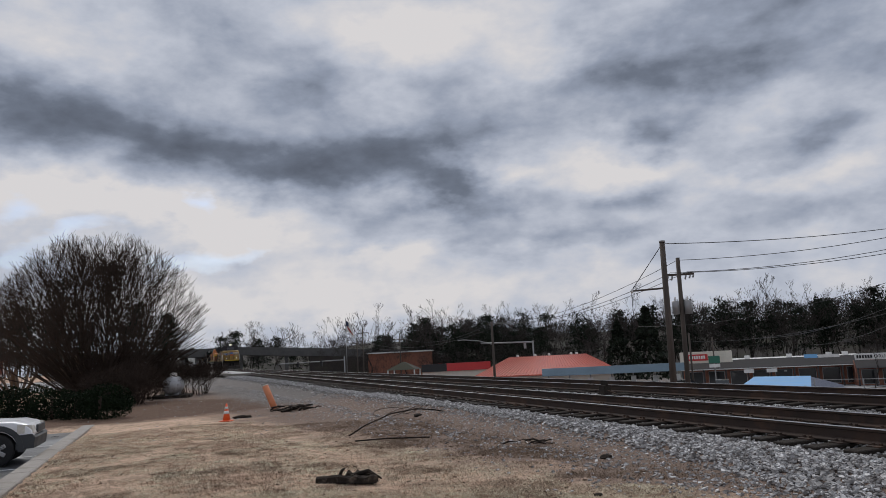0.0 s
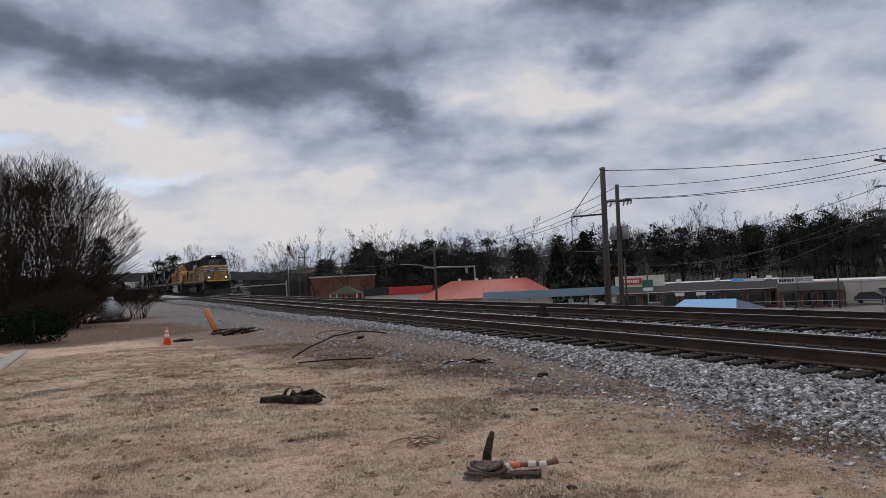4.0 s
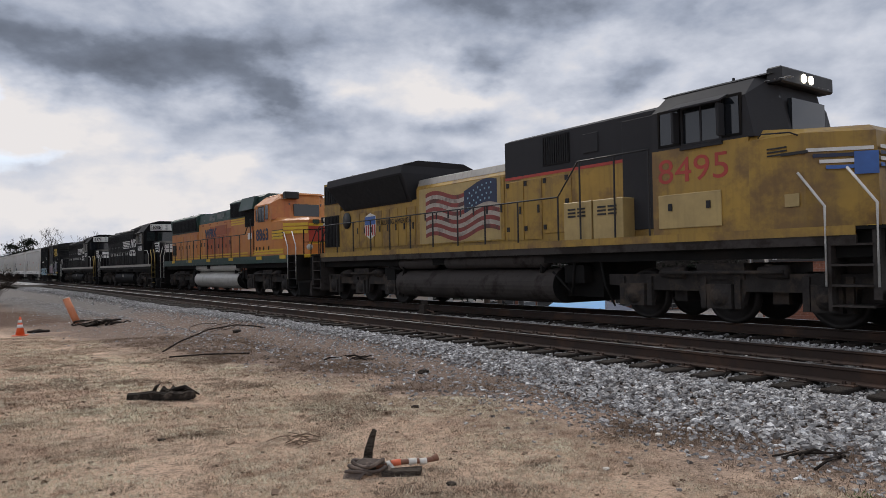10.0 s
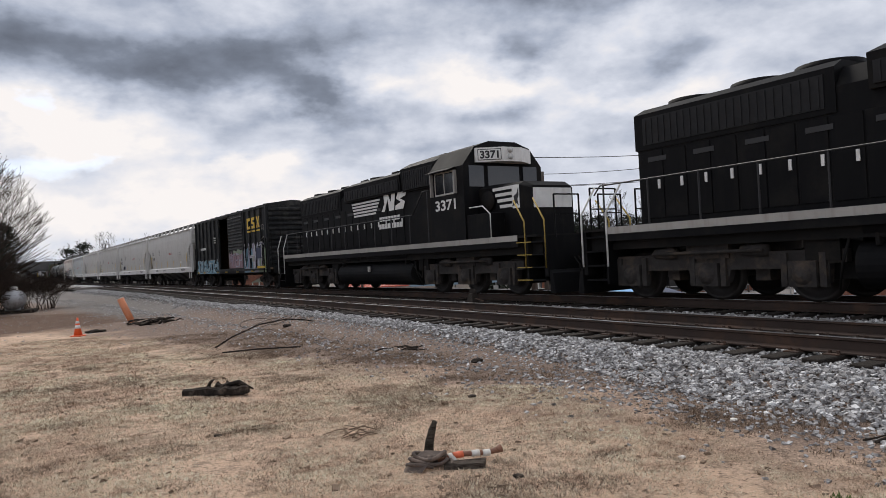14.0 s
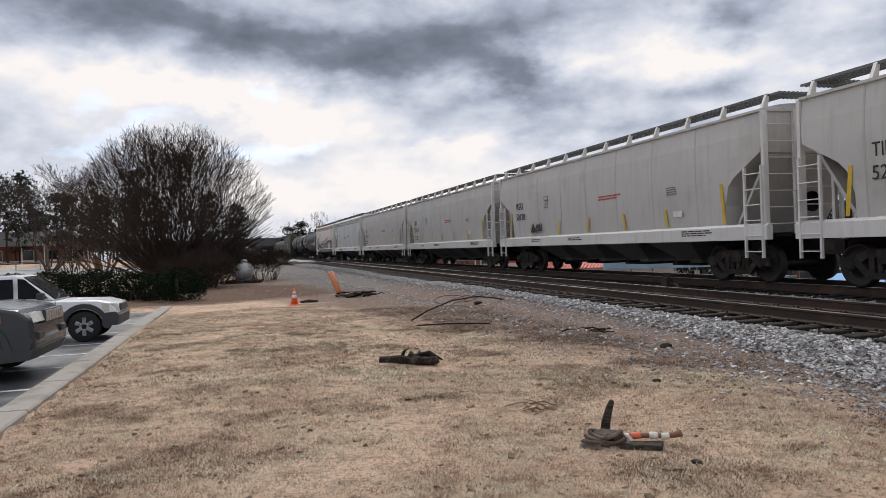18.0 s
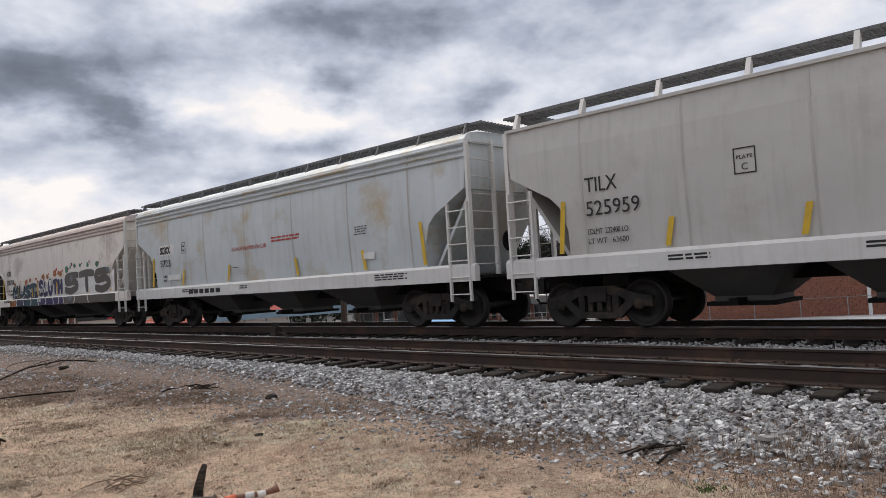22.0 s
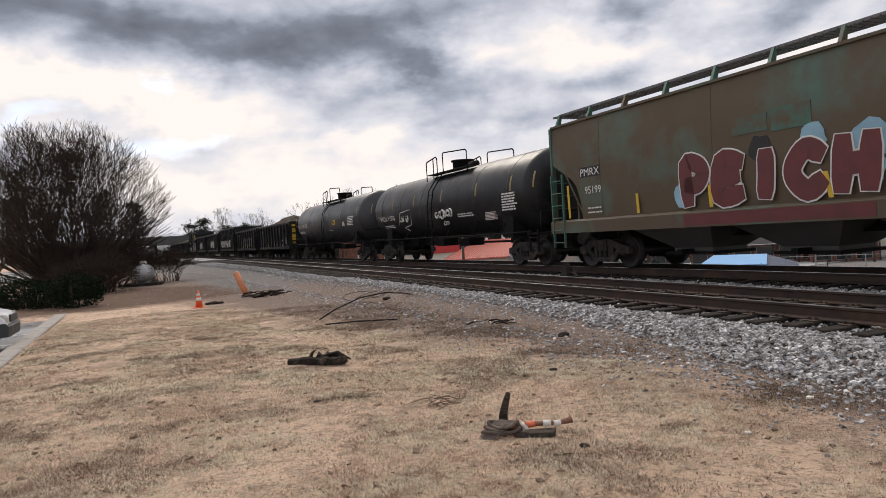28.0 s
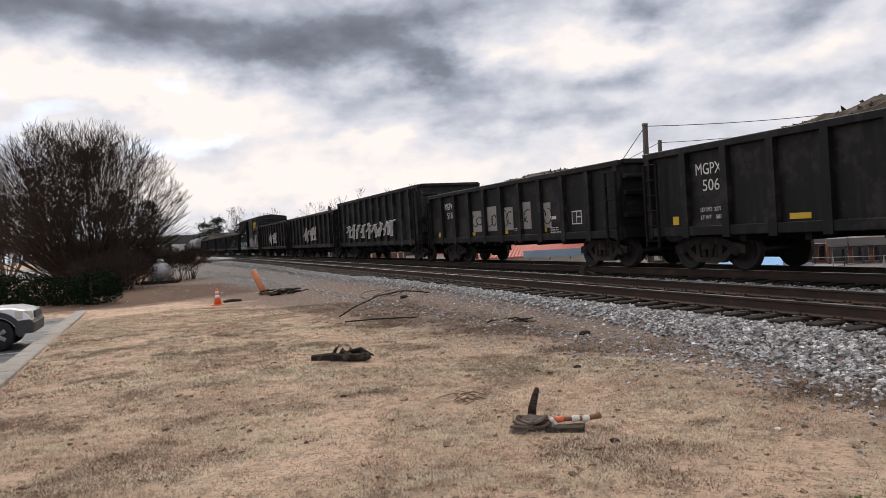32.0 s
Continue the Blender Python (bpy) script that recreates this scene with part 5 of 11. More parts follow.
def gondola(label, L, H, posts, mat, heap=None, seed=1, floor=1.05, slope=False, graffiti=0):
    car = thing("gondola_car", label, "gondola car", group="freight cars of the train")
    e = L / 2
    b = e - 0.55
    for k in (-1, 1):
        part("side_wall", box(-b, b, min(k * 1.42, k * 1.46), max(k * 1.42, k * 1.46), floor - 0.05, H - 0.05), mat, car)
        part("top_chord", box(-b - 0.03, b + 0.03, min(k * 1.38, k * 1.6), max(k * 1.38, k * 1.6), H - 0.16, H, 0.015), mat, car)
        part("side_sill", box(-b, b, min(k * 1.4, k * 1.58), max(k * 1.4, k * 1.58), floor - 0.2, floor + 0.02, 0.015), mat, car)
        for i in range(posts):
            x = -b + 0.12 + i * (2 * b - 0.24) / (posts - 1)
            part("side_post", prism([(x - 0.11, floor - 0.25), (x + 0.11, floor - 0.25), (x + 0.09, H - 0.12), (x - 0.09, H - 0.12)], min(k * 1.46, k * 1.6), max(k * 1.46, k * 1.6), axis="y"), mat, car)
    for d in (-1, 1):
        part("end_wall", box(min(d * b, d * (b - 0.05)), max(d * b, d * (b - 0.05)), -1.42, 1.42, floor - 0.1, H - 0.03), mat, car)
        for z in (floor + 0.35, floor + 0.95, H - 0.5, H - 0.1):
            part("end_rib", box(min(d * b, d * (b + 0.14)), max(d * b, d * (b + 0.14)), -1.45, 1.45, z, z + 0.12, 0.01), mat, car)
        part("end_sill", box(min(d * (e - 0.45), d * (e - 0.6)), max(d * (e - 0.45), d * (e - 0.6)), -1.5, 1.5, 0.85, 1.15), M_UNDER, car)
        ladder(car, d * (e - 0.6), d * (e - 1.05), -1.64, 0.6, H - 0.3, M_UNDER, 0.38)
        part("end_grab_irons", rods([((d * (e - 0.38), -1.4, z), (d * (e - 0.38), -0.85, z), 0.014) for z in np.arange(1.3, H - 0.2, 0.4)], 6), M_UNDER, car)
        coupler(car, d * e, d)
        freight_bogie(car, d * (e - 2.1))
    part("floor", box(-b, b, -1.42, 1.42, floor - 0.12, floor - 0.05), M_UNDER, car)
    part("centre_sill", box(-e + 0.5, e - 0.5, -0.3, 0.3, 0.7, floor - 0.12), M_UNDER, car)
    for x in np.linspace(-b + 3, b - 3, 6):
        part("cross_bearer", box(x - 0.08, x + 0.08, -1.45, 1.45, floor - 0.35, floor - 0.1), M_UNDER, car)
    if slope:
        for i, c in enumerate(np.linspace(-b + 4.2, b - 4.2, 4)):
            part("hopper_bay", loft([[(c - hx, -hy, z), (c + hx, -hy, z), (c + hx, hy, z), (c - hx, hy, z)] for z, hx, hy in ((1.0, 1.0, 1.3), (0.45, 0.5, 0.8))]), mat, car)
    if heap:
        rnd = random.Random(seed)
        nx, ny = 60, 12
        bm = bmesh.new()
        g = []
        for i in range(nx + 1):
            x = -b + 0.05 + i * (2 * b - 0.1) / nx
            row = []
            hx = heap * (0.55 + 0.45 * math.cos((i / nx - 0.55) * 6.5)) * min(1, 5 * i / nx, 5 * (1 - i / nx))
            for j in range(ny + 1):
                y = -1.4 + 2.8 * j / ny
                row.append(bm.verts.new((x + rnd.uniform(-0.05, 0.05), y, H - 0.12 + hx * math.sin(math.pi * j / ny) + (rnd.uniform(-0.07, 0.07) if 0 < j < ny else 0))))
            g.append(row)
        for i in range(nx):
            for j in range(ny):
                bm.faces.new((g[i][j], g[i + 1][j], g[i + 1][j + 1], g[i][j + 1]))
        tagged(part("load", bm, M_LOAD, car, "heaped dark scrap and mulch load"), kind="stuff")
        bits = bmesh.new()
        for _ in range(260):
            i, j = rnd.randrange(2, nx - 1), rnd.randrange(1, ny)
            p = g_pos(H, heap, b, i, nx, j, ny)
            s = rnd.uniform(0.04, 0.11)
            m = pose(*p, rnd.uniform(0, 360), rnd.uniform(0, 360), rnd.uniform(0, 360))
            v = [bits.verts.new(m @ Vector(q)) for q in ((-s, -s * 0.5, 0), (s, -s * 0.4, 0), (s * 0.3, s * 0.7, 0), (0, 0, s))]
            for f in ((0, 2, 1), (0, 1, 3), (1, 2, 3), (2, 0, 3)):
                bits.faces.new([v[q] for q in f])
        tagged(part("scrap", bits, M_LOAD, car), kind="stuff")
    return car


def g_pos(H, heap, b, i, nx, j, ny):
    hx = heap * (0.55 + 0.45 * math.cos((i / nx - 0.55) * 6.5)) * min(1, 5 * i / nx, 5 * (1 - i / nx))
    return (-b + 0.05 + i * (2 * b - 0.1) / nx, -1.4 + 2.8 * j / ny, H - 0.1 + hx * math.sin(math.pi * j / ny))

# ---- locomotives ----
def walkway_rail(car, pts, posts, mat, y=-1.5, deck=1.72):
    """Handrail along one side with its upright posts."""
    part("handrail", tube([(x, y, z) for x, z in pts], 0.02, 6), mat, car)
    for x in posts:
        z = float(np.interp(x, [p[0] for p in pts], [p[1] for p in pts]))
        part("stanchion", rods([((x, y, deck - 0.15), (x, y, z), 0.022)], 6), mat, car)


def hood_doors(car, x0, x1, n, z0, z1, y, mat, gap=0.02, handle=M_BLACKS):
    w = (x1 - x0) / n
    for i in range(n):
        d = part("hood_door", box(x0 + i * w + gap, x0 + (i + 1) * w - gap, y - 0.022, y + 0.01, z0, z1, 0.006), mat, car)
        part("door_latch", box(x0 + (i + 1) * w - 0.16, x0 + (i + 1) * w - 0.10, y - 0.045, y - 0.02, (z0 + z1) / 2 - 0.1, (z0 + z1) / 2 + 0.1), handle, d)


def louvres(car, x0, x1, z0, z1, y, n, mat=M_GRILLE, name="grille"):
    bm = boxes([(x0, x1, y, y + 0.03, z0, z1)])
    for i in range(n):
        x = x0 + (x1 - x0) * (i + 0.5) / n
        quadbox(bm, x - 0.015, x + 0.015, y - 0.02, y, z0 + 0.03, z1 - 0.03)
    return part(name, bm, mat, car)


def loco_end(car, e, d, deck, mat_step, mat_rail, plow=True, inset=0.75):
    """Pilot, plough, steps, coupler and end rails at one end."""
    x = d * (e - inset)
    part("pilot", boxes([(min(x, x - d * 0.12), max(x, x - d * 0.12), -1.5, 1.5, 0.55, deck - 0.05)]), mat_step, car)
    if plow:
        part("plough", loft([[(x + d * 0.05, y, 0.7), (x + d * (0.4 - abs(y) * 0.16), y, 0.62), (x + d * (0.52 - abs(y) * 0.18), y, 0.12), (x + d * 0.05, y, 0.12)] for y in (-1.5, -0.7, -0.35, 0.35, 0.7, 1.5)]), mat_step, car)
    for y in (-1, 1):
        part("step_well", boxes([(min(x - d * 0.1, x - d * 0.75), max(x - d * 0.1, x - d * 0.75), min(y * 0.95, y * 1.0), max(y * 0.95, y * 1.0), 0.4, deck - 0.1), (x - d * 0.78 - 0.03, x - d * 0.78 + 0.03, min(y * 0.95, y * 1.52), max(y * 0.95, y * 1.52), 0.35, deck)]), mat_step, car)
        for i in range(4):
            z = 0.42 + i * 0.33
            part("step", box(min(x - d * 0.1, x - d * 0.75), max(x - d * 0.1, x - d * 0.75), min(y * 1.0, y * 1.52), max(y * 1.0, y * 1.52), z, z + 0.035), mat_step, car)
        for xx in (x - d * 0.02, x - d * 0.82):
            part("grab_rail", tube([(xx, y * 1.54, 0.75), (xx, y * 1.54, deck + 0.35), (xx - d * 0.45, y * 1.5, deck + 0.95)], 0.022), mat_rail, car)
    for y in (-1.2, -0.35, 0.35, 1.2):
        part("end_post", rods([((x, y, deck - 0.1), (x, y, deck + 1.0), 0.024)], 6), mat_step, car)
    for ya, yb in ((-1.2, -0.35), (0.35, 1.2)):
        part("end_rail", rods([((x, ya, deck + 1.0), (x, yb, deck + 1.0), 0.022), ((x, ya, deck + 0.5), (x, yb, deck + 0.5), 0.018)], 6), mat_step, car)
    part("coupler_pocket", box(min(x, x + d * 0.3), max(x, x + d * 0.3), -0.4, 0.4, 0.62, 1.1, 0.03), M_UNDER, car)
    coupler(car, d * e, d)
    for y in (-0.7, -0.55, 0.55, 0.7):
        part("hose", tube([(x + d * 0.1, y, 1.0), (x + d * 0.3, y, 0.8), (x + d * 0.32, y, 0.45)], 0.022), M_UNDER, car)


def loco_base(label, L, truck_x, deck, frame_mat, tank, tank_mat, stripe=None):
    car = thing("diesel_locomotive", label, "locomotive", group="locomotives of the train")
    e = L / 2
    part("frame", box(-e + 0.75, e - 0.75, -1.35, 1.35, deck - 0.5, deck - 0.06), M_UNDER, car)
    part("walkway", box(-e + 0.75, e - 0.75, -1.53, 1.53, deck - 0.06, deck), M_UNDER, car)
    for y in (-1, 1):
        part("edge_stripe", box(-e + 1.55, e - 1.55, min(y * 1.53, y * 1.545), max(y * 1.53, y * 1.545), deck - 0.14, deck + 0.015), stripe or frame_mat, car)
        part("skirt", box(-e + 1.55, e - 1.55, min(y * 1.48, y * 1.53), max(y * 1.48, y * 1.53), deck - 0.3, deck - 0.14), frame_mat, car)
    x0, x1 = tank
    side = [(1.0 + 0.43 * math.cos(radians(a)), 0.67 + 0.42 * math.sin(radians(a))) for a in range(-90, 91, 15)]
    part("fuel_tank", prism(side + [(-y, z) for y, z in reversed(side)], x0, x1), tank_mat, car)
    for x in (x0 - 0.012, x1 - 0.02):
        part("tank_end", prism([(y * 0.99, 0.67 + (z - 0.67) * 0.985) for y, z in side + [(-y, z) for y, z in reversed(side)]], x, x + 0.032), M_UNDER, car)
    for x in (x0 + 0.3, x1 - 0.5):
        part("filler_neck", box(x, x + 0.07, -1.36, -1.2, 0.98, 1.2, 0.01), M_UNDER, car)
    for xa, xb in ((x0 + 0.05, x0 + 2.0), (x0 + 2.5, x1 - 0.3)):
        part("air_reservoir", lathe([(xa, 0.0001), (xa, 0.1), (xa + 0.08, 0.19), (xb - 0.08, 0.19), (xb, 0.1), (xb, 0.0001)], 16, "x"), tank_mat, car, at=pose(0, -1.2, 1.29))
    part("piping", rods([((x0 - 0.5, -1.3, 1.2), (x0 + 0.1, -1.3, 1.1), 0.04), ((x1 - 0.1, -1.3, 1.0), (x1 + 0.5, -1.28, 0.5), 0.03), ((x1 + 0.5, -1.28, 0.5), (x1 + 0.6, -1.28, 1.3), 0.03), ((-e + 2, -1.3, 1.36), (e - 2, -1.3, 1.36), 0.025)]), M_UNDER, car)
    for xa, xb in ((x0 - 1.15, x0 - 0.03), (x1 + 0.03, x1 + 1.15)):
        part("equipment_rack", boxes([(xa, xb, -0.95, 0.95, 0.42, deck - 0.5), (xa + 0.2, xb - 0.3, -1.25, -0.95, 0.75, 1.15)]), M_UNDER, car)
    for k in (-1, 1):
        part("sand_pipe", tube([(k * (truck_x - 2.9), -1.32, deck - 0.4), (k * (truck_x - 2.75), -1.34, 0.7), (k * (truck_x - 2.6), -1.2, 0.25)], 0.025), M_UNDER, car)
        part("truck_link", rods([((k * truck_x - 1.3, -1.34, 0.98), (k * truck_x + 1.3, -1.34, 0.98), 0.035)]), M_BOGIE, car)
    for d in (-1, 1):
        loco_bogie(car, d * truck_x)
    return car


def cab_glass(car, x0, x1, z0, z1, y, panes=2, frame=M_UNDER):
    w = part("side_window", boxes([(x0 - 0.04, x1 + 0.04, y - 0.015, y + 0.02, z0 - 0.05, z0), (x0 - 0.04, x1 + 0.04, y - 0.015, y + 0.02, z1, z1 + 0.05), (x0 - 0.04, x0, y - 0.015, y + 0.02, z0, z1), (x1, x1 + 0.04, y - 0.015, y + 0.02, z0, z1)] + [(x0 + (x1 - x0) * i / panes - 0.02, x0 + (x1 - x0) * i / panes + 0.02, y - 0.015, y + 0.02, z0, z1) for i in range(1, panes)]), frame, car)
    for i in range(panes):
        part("pane", box(x0 + (x1 - x0) * i / panes + 0.02, x0 + (x1 - x0) * (i + 1) / panes - 0.02, y - 0.004, y + 0.014, z0, z1), M_GLASS, w)
    return w


def facet(p, q, z):
    """A pose on an upright panel from p to q in plan: local x along it, local -y outwards."""
    d = Vector((q[0] - p[0], q[1] - p[1], 0)).normalized()
    nrm = Vector((d.y, -d.x, 0))
    m = Matrix(((d.x, -nrm.x, 0, p[0] + nrm.x * 0.012), (d.y, -nrm.y, 0, p[1] + nrm.y * 0.012), (0, 0, 1, z), (0, 0, 0, 1)))
    return m


def wide_cab(car, x0, x1, xn, deck, low, high, nose_top, roof, lower, upper, belt=3.42):
    """A comfort cab: x0 to x1 the cab, xn the tip of the nose."""
    part("cab_lower", loft([[(x0, -1.5, z), (x1, -1.5, z), (x1, 1.5, z), (x0, 1.5, z)] for z in (deck, belt)]), lower, car)
    part("cab_upper", loft([[(x0, -1.5 + k, z), (x1 + f, -1.5 + k, z), (x1 + 0.25 + f, -0.7, z), (x1 + 0.25 + f, 0.7, z), (x1 + f, 1.5 - k, z), (x0, 1.5 - k, z)] for z, k, f in ((belt, 0.0, 0.12), (roof - 0.42, 0.02, -0.05), (roof, 0.55, -0.15))]), upper, car)
    part("cab_roof", loft([[(x0 - 0.1, -1.0, roof - 0.02), (x1 + 0.2, -1.0, roof - 0.02), (x1 + 0.2, 1.0, roof - 0.02), (x0 - 0.1, 1.0, roof - 0.02)], [(x0, -0.8, roof + 0.06), (x1 + 0.1, -0.8, roof + 0.06), (x1 + 0.1, 0.8, roof + 0.06), (x0, 0.8, roof + 0.06)]]), upper, car)
    part("nose", loft([[(x1, -1.5, z), (xn - 0.85, -1.48, z), (xn - k, -0.72, z), (xn - k, 0.72, z), (xn - 0.85, 1.48, z), (x1, 1.5, z)] for z, k in ((deck, 0.0), (nose_top - 0.12, 0.05), )] + [[(x1, -1.3, nose_top + 0.1), (xn - 1.0, -1.2, nose_top), (xn - 0.2, -0.6, nose_top), (xn - 0.2, 0.6, nose_top), (xn - 1.0, 1.2, nose_top), (x1, 1.3, nose_top + 0.1)]]), lower, car)
    # windscreens, one on each angled face of the cab
    for k in (-1, 1):
        fx, fy = x1 + 0.1, k * 1.42
        gx, gy = x1 + 0.33, k * 0.72
        part("windscreen", loft([[(fx, fy, belt + 0.12), (gx, gy, belt + 0.12), (gx - 0.03, gy, belt + 0.12), (fx - 0.03, fy, belt + 0.12)], [(fx - 0.14, fy - k * 0.02, roof - 0.46), (gx - 0.14, gy, roof - 0.4), (gx - 0.17, gy, roof - 0.4), (fx - 0.17, fy - k * 0.02, roof - 0.46)]]), M_GLASS, car)
    part("windscreen", box(x1 + 0.26, x1 + 0.34, -0.6, 0.6, belt + 0.15, roof - 0.45), M_GLASS, car)


def up_locomotive():
    L, deck = 22.1, 1.72
    car = loco_base("yellow and grey freight locomotive with a painted flag, headlights lit", L, 6.9, deck, M_PLOW, (-4.4, 2.6), M_PLOW, M_UPY)
    e = L / 2
    wide_cab(car, 5.6, 7.7, 9.55, deck, 0, 0, 3.45, 4.62, M_UPY, M_UPG)
    cab_glass(car, 5.8, 6.25, 3.52, 4.15, -1.5, 1)
    cab_glass(car, 6.35, 7.15, 3.48, 4.15, -1.51, 2, M_UPG)
    cab_glass(car, 7.22, 7.55, 3.52, 4.2, -1.5, 1)
    part("window_awning", loft([[(6.2, -1.45, 4.25), (7.3, -1.45, 4.25), (7.3, -1.75, 4.12), (6.2, -1.75, 4.12)], [(6.2, -1.45, 4.29), (7.3, -1.45, 4.29), (7.3, -1.75, 4.15), (6.2, -1.75, 4.15)]]), M_UPG, car)
    part("arm_rest", box(6.3, 7.2, -1.56, -1.5, 3.36, 3.42), M_UPG, car)
    part("number_board", box(7.75, 8.05, -0.95, 0.95, 4.42, 4.72, 0.03), M_BLACKS, car)
    txt(car, "8495", 0, 0, 0.16, M_WHITES, 0, 0.5, "lettering", facing=facet((7.72, -0.98), (8.3, -0.98), 4.48))
    txt(car, "8495", 0, 0, 0.16, M_WHITES, 0, 0.5, "lettering", facing=facet((8.05, 0.3), (8.05, 0.9), 4.48))
    for y in (-0.18, 0.08):
        part("headlight", lathe([(8.0, 0.0001), (8.0, 0.085), (8.07, 0.085), (8.07, 0.0001)], 14, "x"), M_LAMP, car, "lit headlight", at=pose(0, y, 4.57))
    txt(car, "8495", 5.75, 2.75, 0.48, M_REDS, -1.505, 1.55)
    part("battery_box", box(5.75, 7.15, -1.53, -1.5, 1.85, 2.52, 0.01), M_CREAM, car)
    for x in (6.0, 6.85):
        part("box_latch", box(x, x + 0.08, -1.56, -1.53, 2.2, 2.34), M_UPG, car)
    part("notice_plate", box(8.35, 8.6, -1.515, -1.49, 2.1, 2.32), M_CREAM, car)
    part("nose_step", boxes([(8.3, 8.75, -1.52, -1.47, 2.98, 3.03)]), M_BLACKS, car)
    # inverter cabinet behind the cab: yellow below, grey above, red line between
    part("cabinet", box(0.5, 5.6, -1.02, 1.02, deck, 3.42), M_UPY, car)
    part("cabinet_top", loft([[(0.5, -1.02, 3.42), (5.6, -1.02, 3.42), (5.6, 1.02, 3.42), (0.5, 1.02, 3.42)], [(0.5, -1.02, 4.4), (5.6, -1.02, 4.4), (5.6, 1.02, 4.4), (0.5, 1.02, 4.4)], [(0.5, -0.8, 4.48), (5.6, -0.8, 4.5), (5.6, 0.8, 4.5), (0.5, 0.8, 4.48)]]), M_UPG, car)
    part("red_stripe", box(0.5, 5.6, -1.03, -1.02, 3.40, 3.47), M_REDS, car)
    louvres(car, 1.95, 2.85, 3.62, 4.34, -1.05, 12)
    part("access_hatch", box(3.3, 3.75, -1.05, -1.02, 3.75, 4.2, 0.01), M_UPG, car)
    part("cabinet_door", box(4.45, 5.3, -1.045, -1.02, 1.9, 4.3, 0.01), M_UPG, car)
    hood_doors(car, 0.55, 1.9, 2, deck + 0.1, 3.35, -1.02, M_UPY)
    for x in (2.1, 3.0):
        part("walkway_locker", box(3.0 + (x - 2.1), 3.85 + (x - 2.1), -1.42, -1.02, deck, 2.6, 0.015), M_CREAM, car)
    for a in (0, 0.3, 0.9, 1.2):
        for k in range(3):
            part("locker_vent", box(3.15 + a, 3.38 + a, -1.44, -1.42, 2.25 + 0.08 * k, 2.29 + 0.08 * k), M_BLACKS, car)
    for x in (0.62, 1.3, 2.0, 2.75):
        for z in (2.05, 3.2):
            part("hinge", box(x - 0.05, x + 0.05, -1.06, -1.02, z, z + 0.12), M_UPG, car)
    part("cabinet_door", box(2.0, 2.9, -1.045, -1.02, 1.95, 3.35, 0.01), M_UPY, car)
    part("door_latch", box(2.72, 2.82, -1.075, -1.04, 2.55, 2.75), M_BLACKS, car)
    part("mirror", box(6.22, 6.28, -1.72, -1.52, 3.5, 4.1, 0.01), M_UPG, car)
    part("mirror", box(7.2, 7.26, -1.72, -1.52, 3.5, 4.1, 0.01), M_UPG, car)
    for z in (3.0, 3.06, 3.12):
        part("nose_vent", box(8.05, 8.4, -1.515, -1.49, z, z + 0.025), M_BLACKS, car)
    part("nose_grab_iron", tube([(7.9, -1.52, 3.36), (8.0, -1.6, 3.4), (8.5, -1.58, 3.36), (8.6, -1.5, 3.3)], 0.014), M_UPG, car)
    part("roof_antenna", boxes([(6.3, 6.9, -0.3, 0.3, 4.66, 4.72), (6.5, 6.54, -0.02, 0.02, 4.7, 4.95)]), M_UPG, car)
    # engine hood with the flag
    part("engine_hood", loft([[(x, -0.95, deck), (x, -0.95, 3.6), (x, -0.8, 3.86), (x, -0.4, 3.95), (x, 0.4, 3.95), (x, 0.8, 3.86), (x, 0.95, 3.6), (x, 0.95, deck)] for x in (-3.85, 0.5)]), M_UPY, car)
    part("hood_roof", loft([[(x, -0.9, 3.7), (x, -0.82, 3.9), (x, -0.4, 4.0), (x, 0.4, 4.0), (x, 0.82, 3.9), (x, 0.9, 3.7)] for x in (-3.85, 0.5)]), M_SILV, car)
    hood_doors(car, -3.8, 0.4, 7, deck + 0.12, 3.55, -0.95, M_UPY)
    flag_mural(car)
    part("horn", rods([((0.1, -0.3, 4.0), (0.1, -0.3, 4.22), 0.03), ((-0.15, -0.3, 4.25), (0.4, -0.3, 4.25), 0.05), ((0.35, -0.4, 4.25), (0.55, -0.4, 4.28), 0.09), ((-0.1, -0.15, 4.25), (-0.35, -0.15, 4.28), 0.09)]), M_BLACKS, car)
    # radiator section, flared at the top
    part("radiator_hood", box(-9.6, -3.85, -0.95, 0.95, deck, 3.3), M_UPY, car)
    part("radiator_flare", loft([[(-8.6, -0.97, 3.25), (-4.1, -0.97, 3.25), (-4.1, 0.97, 3.25), (-8.6, 0.97, 3.25)], [(-9.0, -1.48, 4.12), (-3.9, -1.48, 4.12), (-3.9, 1.48, 4.12), (-9.0, 1.48, 4.12)], [(-9.0, -1.45, 4.36), (-3.9, -1.45, 4.36), (-3.9, 1.45, 4.36), (-9.0, 1.45, 4.36)], [(-8.9, -0.9, 4.52), (-3.8, -0.9, 4.52), (-3.8, 0.9, 4.52), (-8.9, 0.9, 4.52)]]), M_UPG, car)
    part("radiator_grille", loft([[(-8.5, -1.05, 3.33), (-4.25, -1.05, 3.33), (-4.25, -1.02, 3.29), (-8.5, -1.02, 3.29)], [(-8.85, -1.475, 4.06), (-4.05, -1.475, 4.06), (-4.05, -1.44, 4.0), (-8.85, -1.44, 4.0)]]), M_GRILLE, car)
    for x in (-8.4, -6.6, -4.8):
        part("radiator_fan", lathe([(4.48, 0.0001), (4.48, 0.72), (4.58, 0.72), (4.58, 0.0001)], 20, "z"), M_UPG, car, at=pose(x, 0, 0))
    hood_doors(car, -8.0, -3.9, 8, deck + 0.15, 3.1, -0.95, M_UPY)
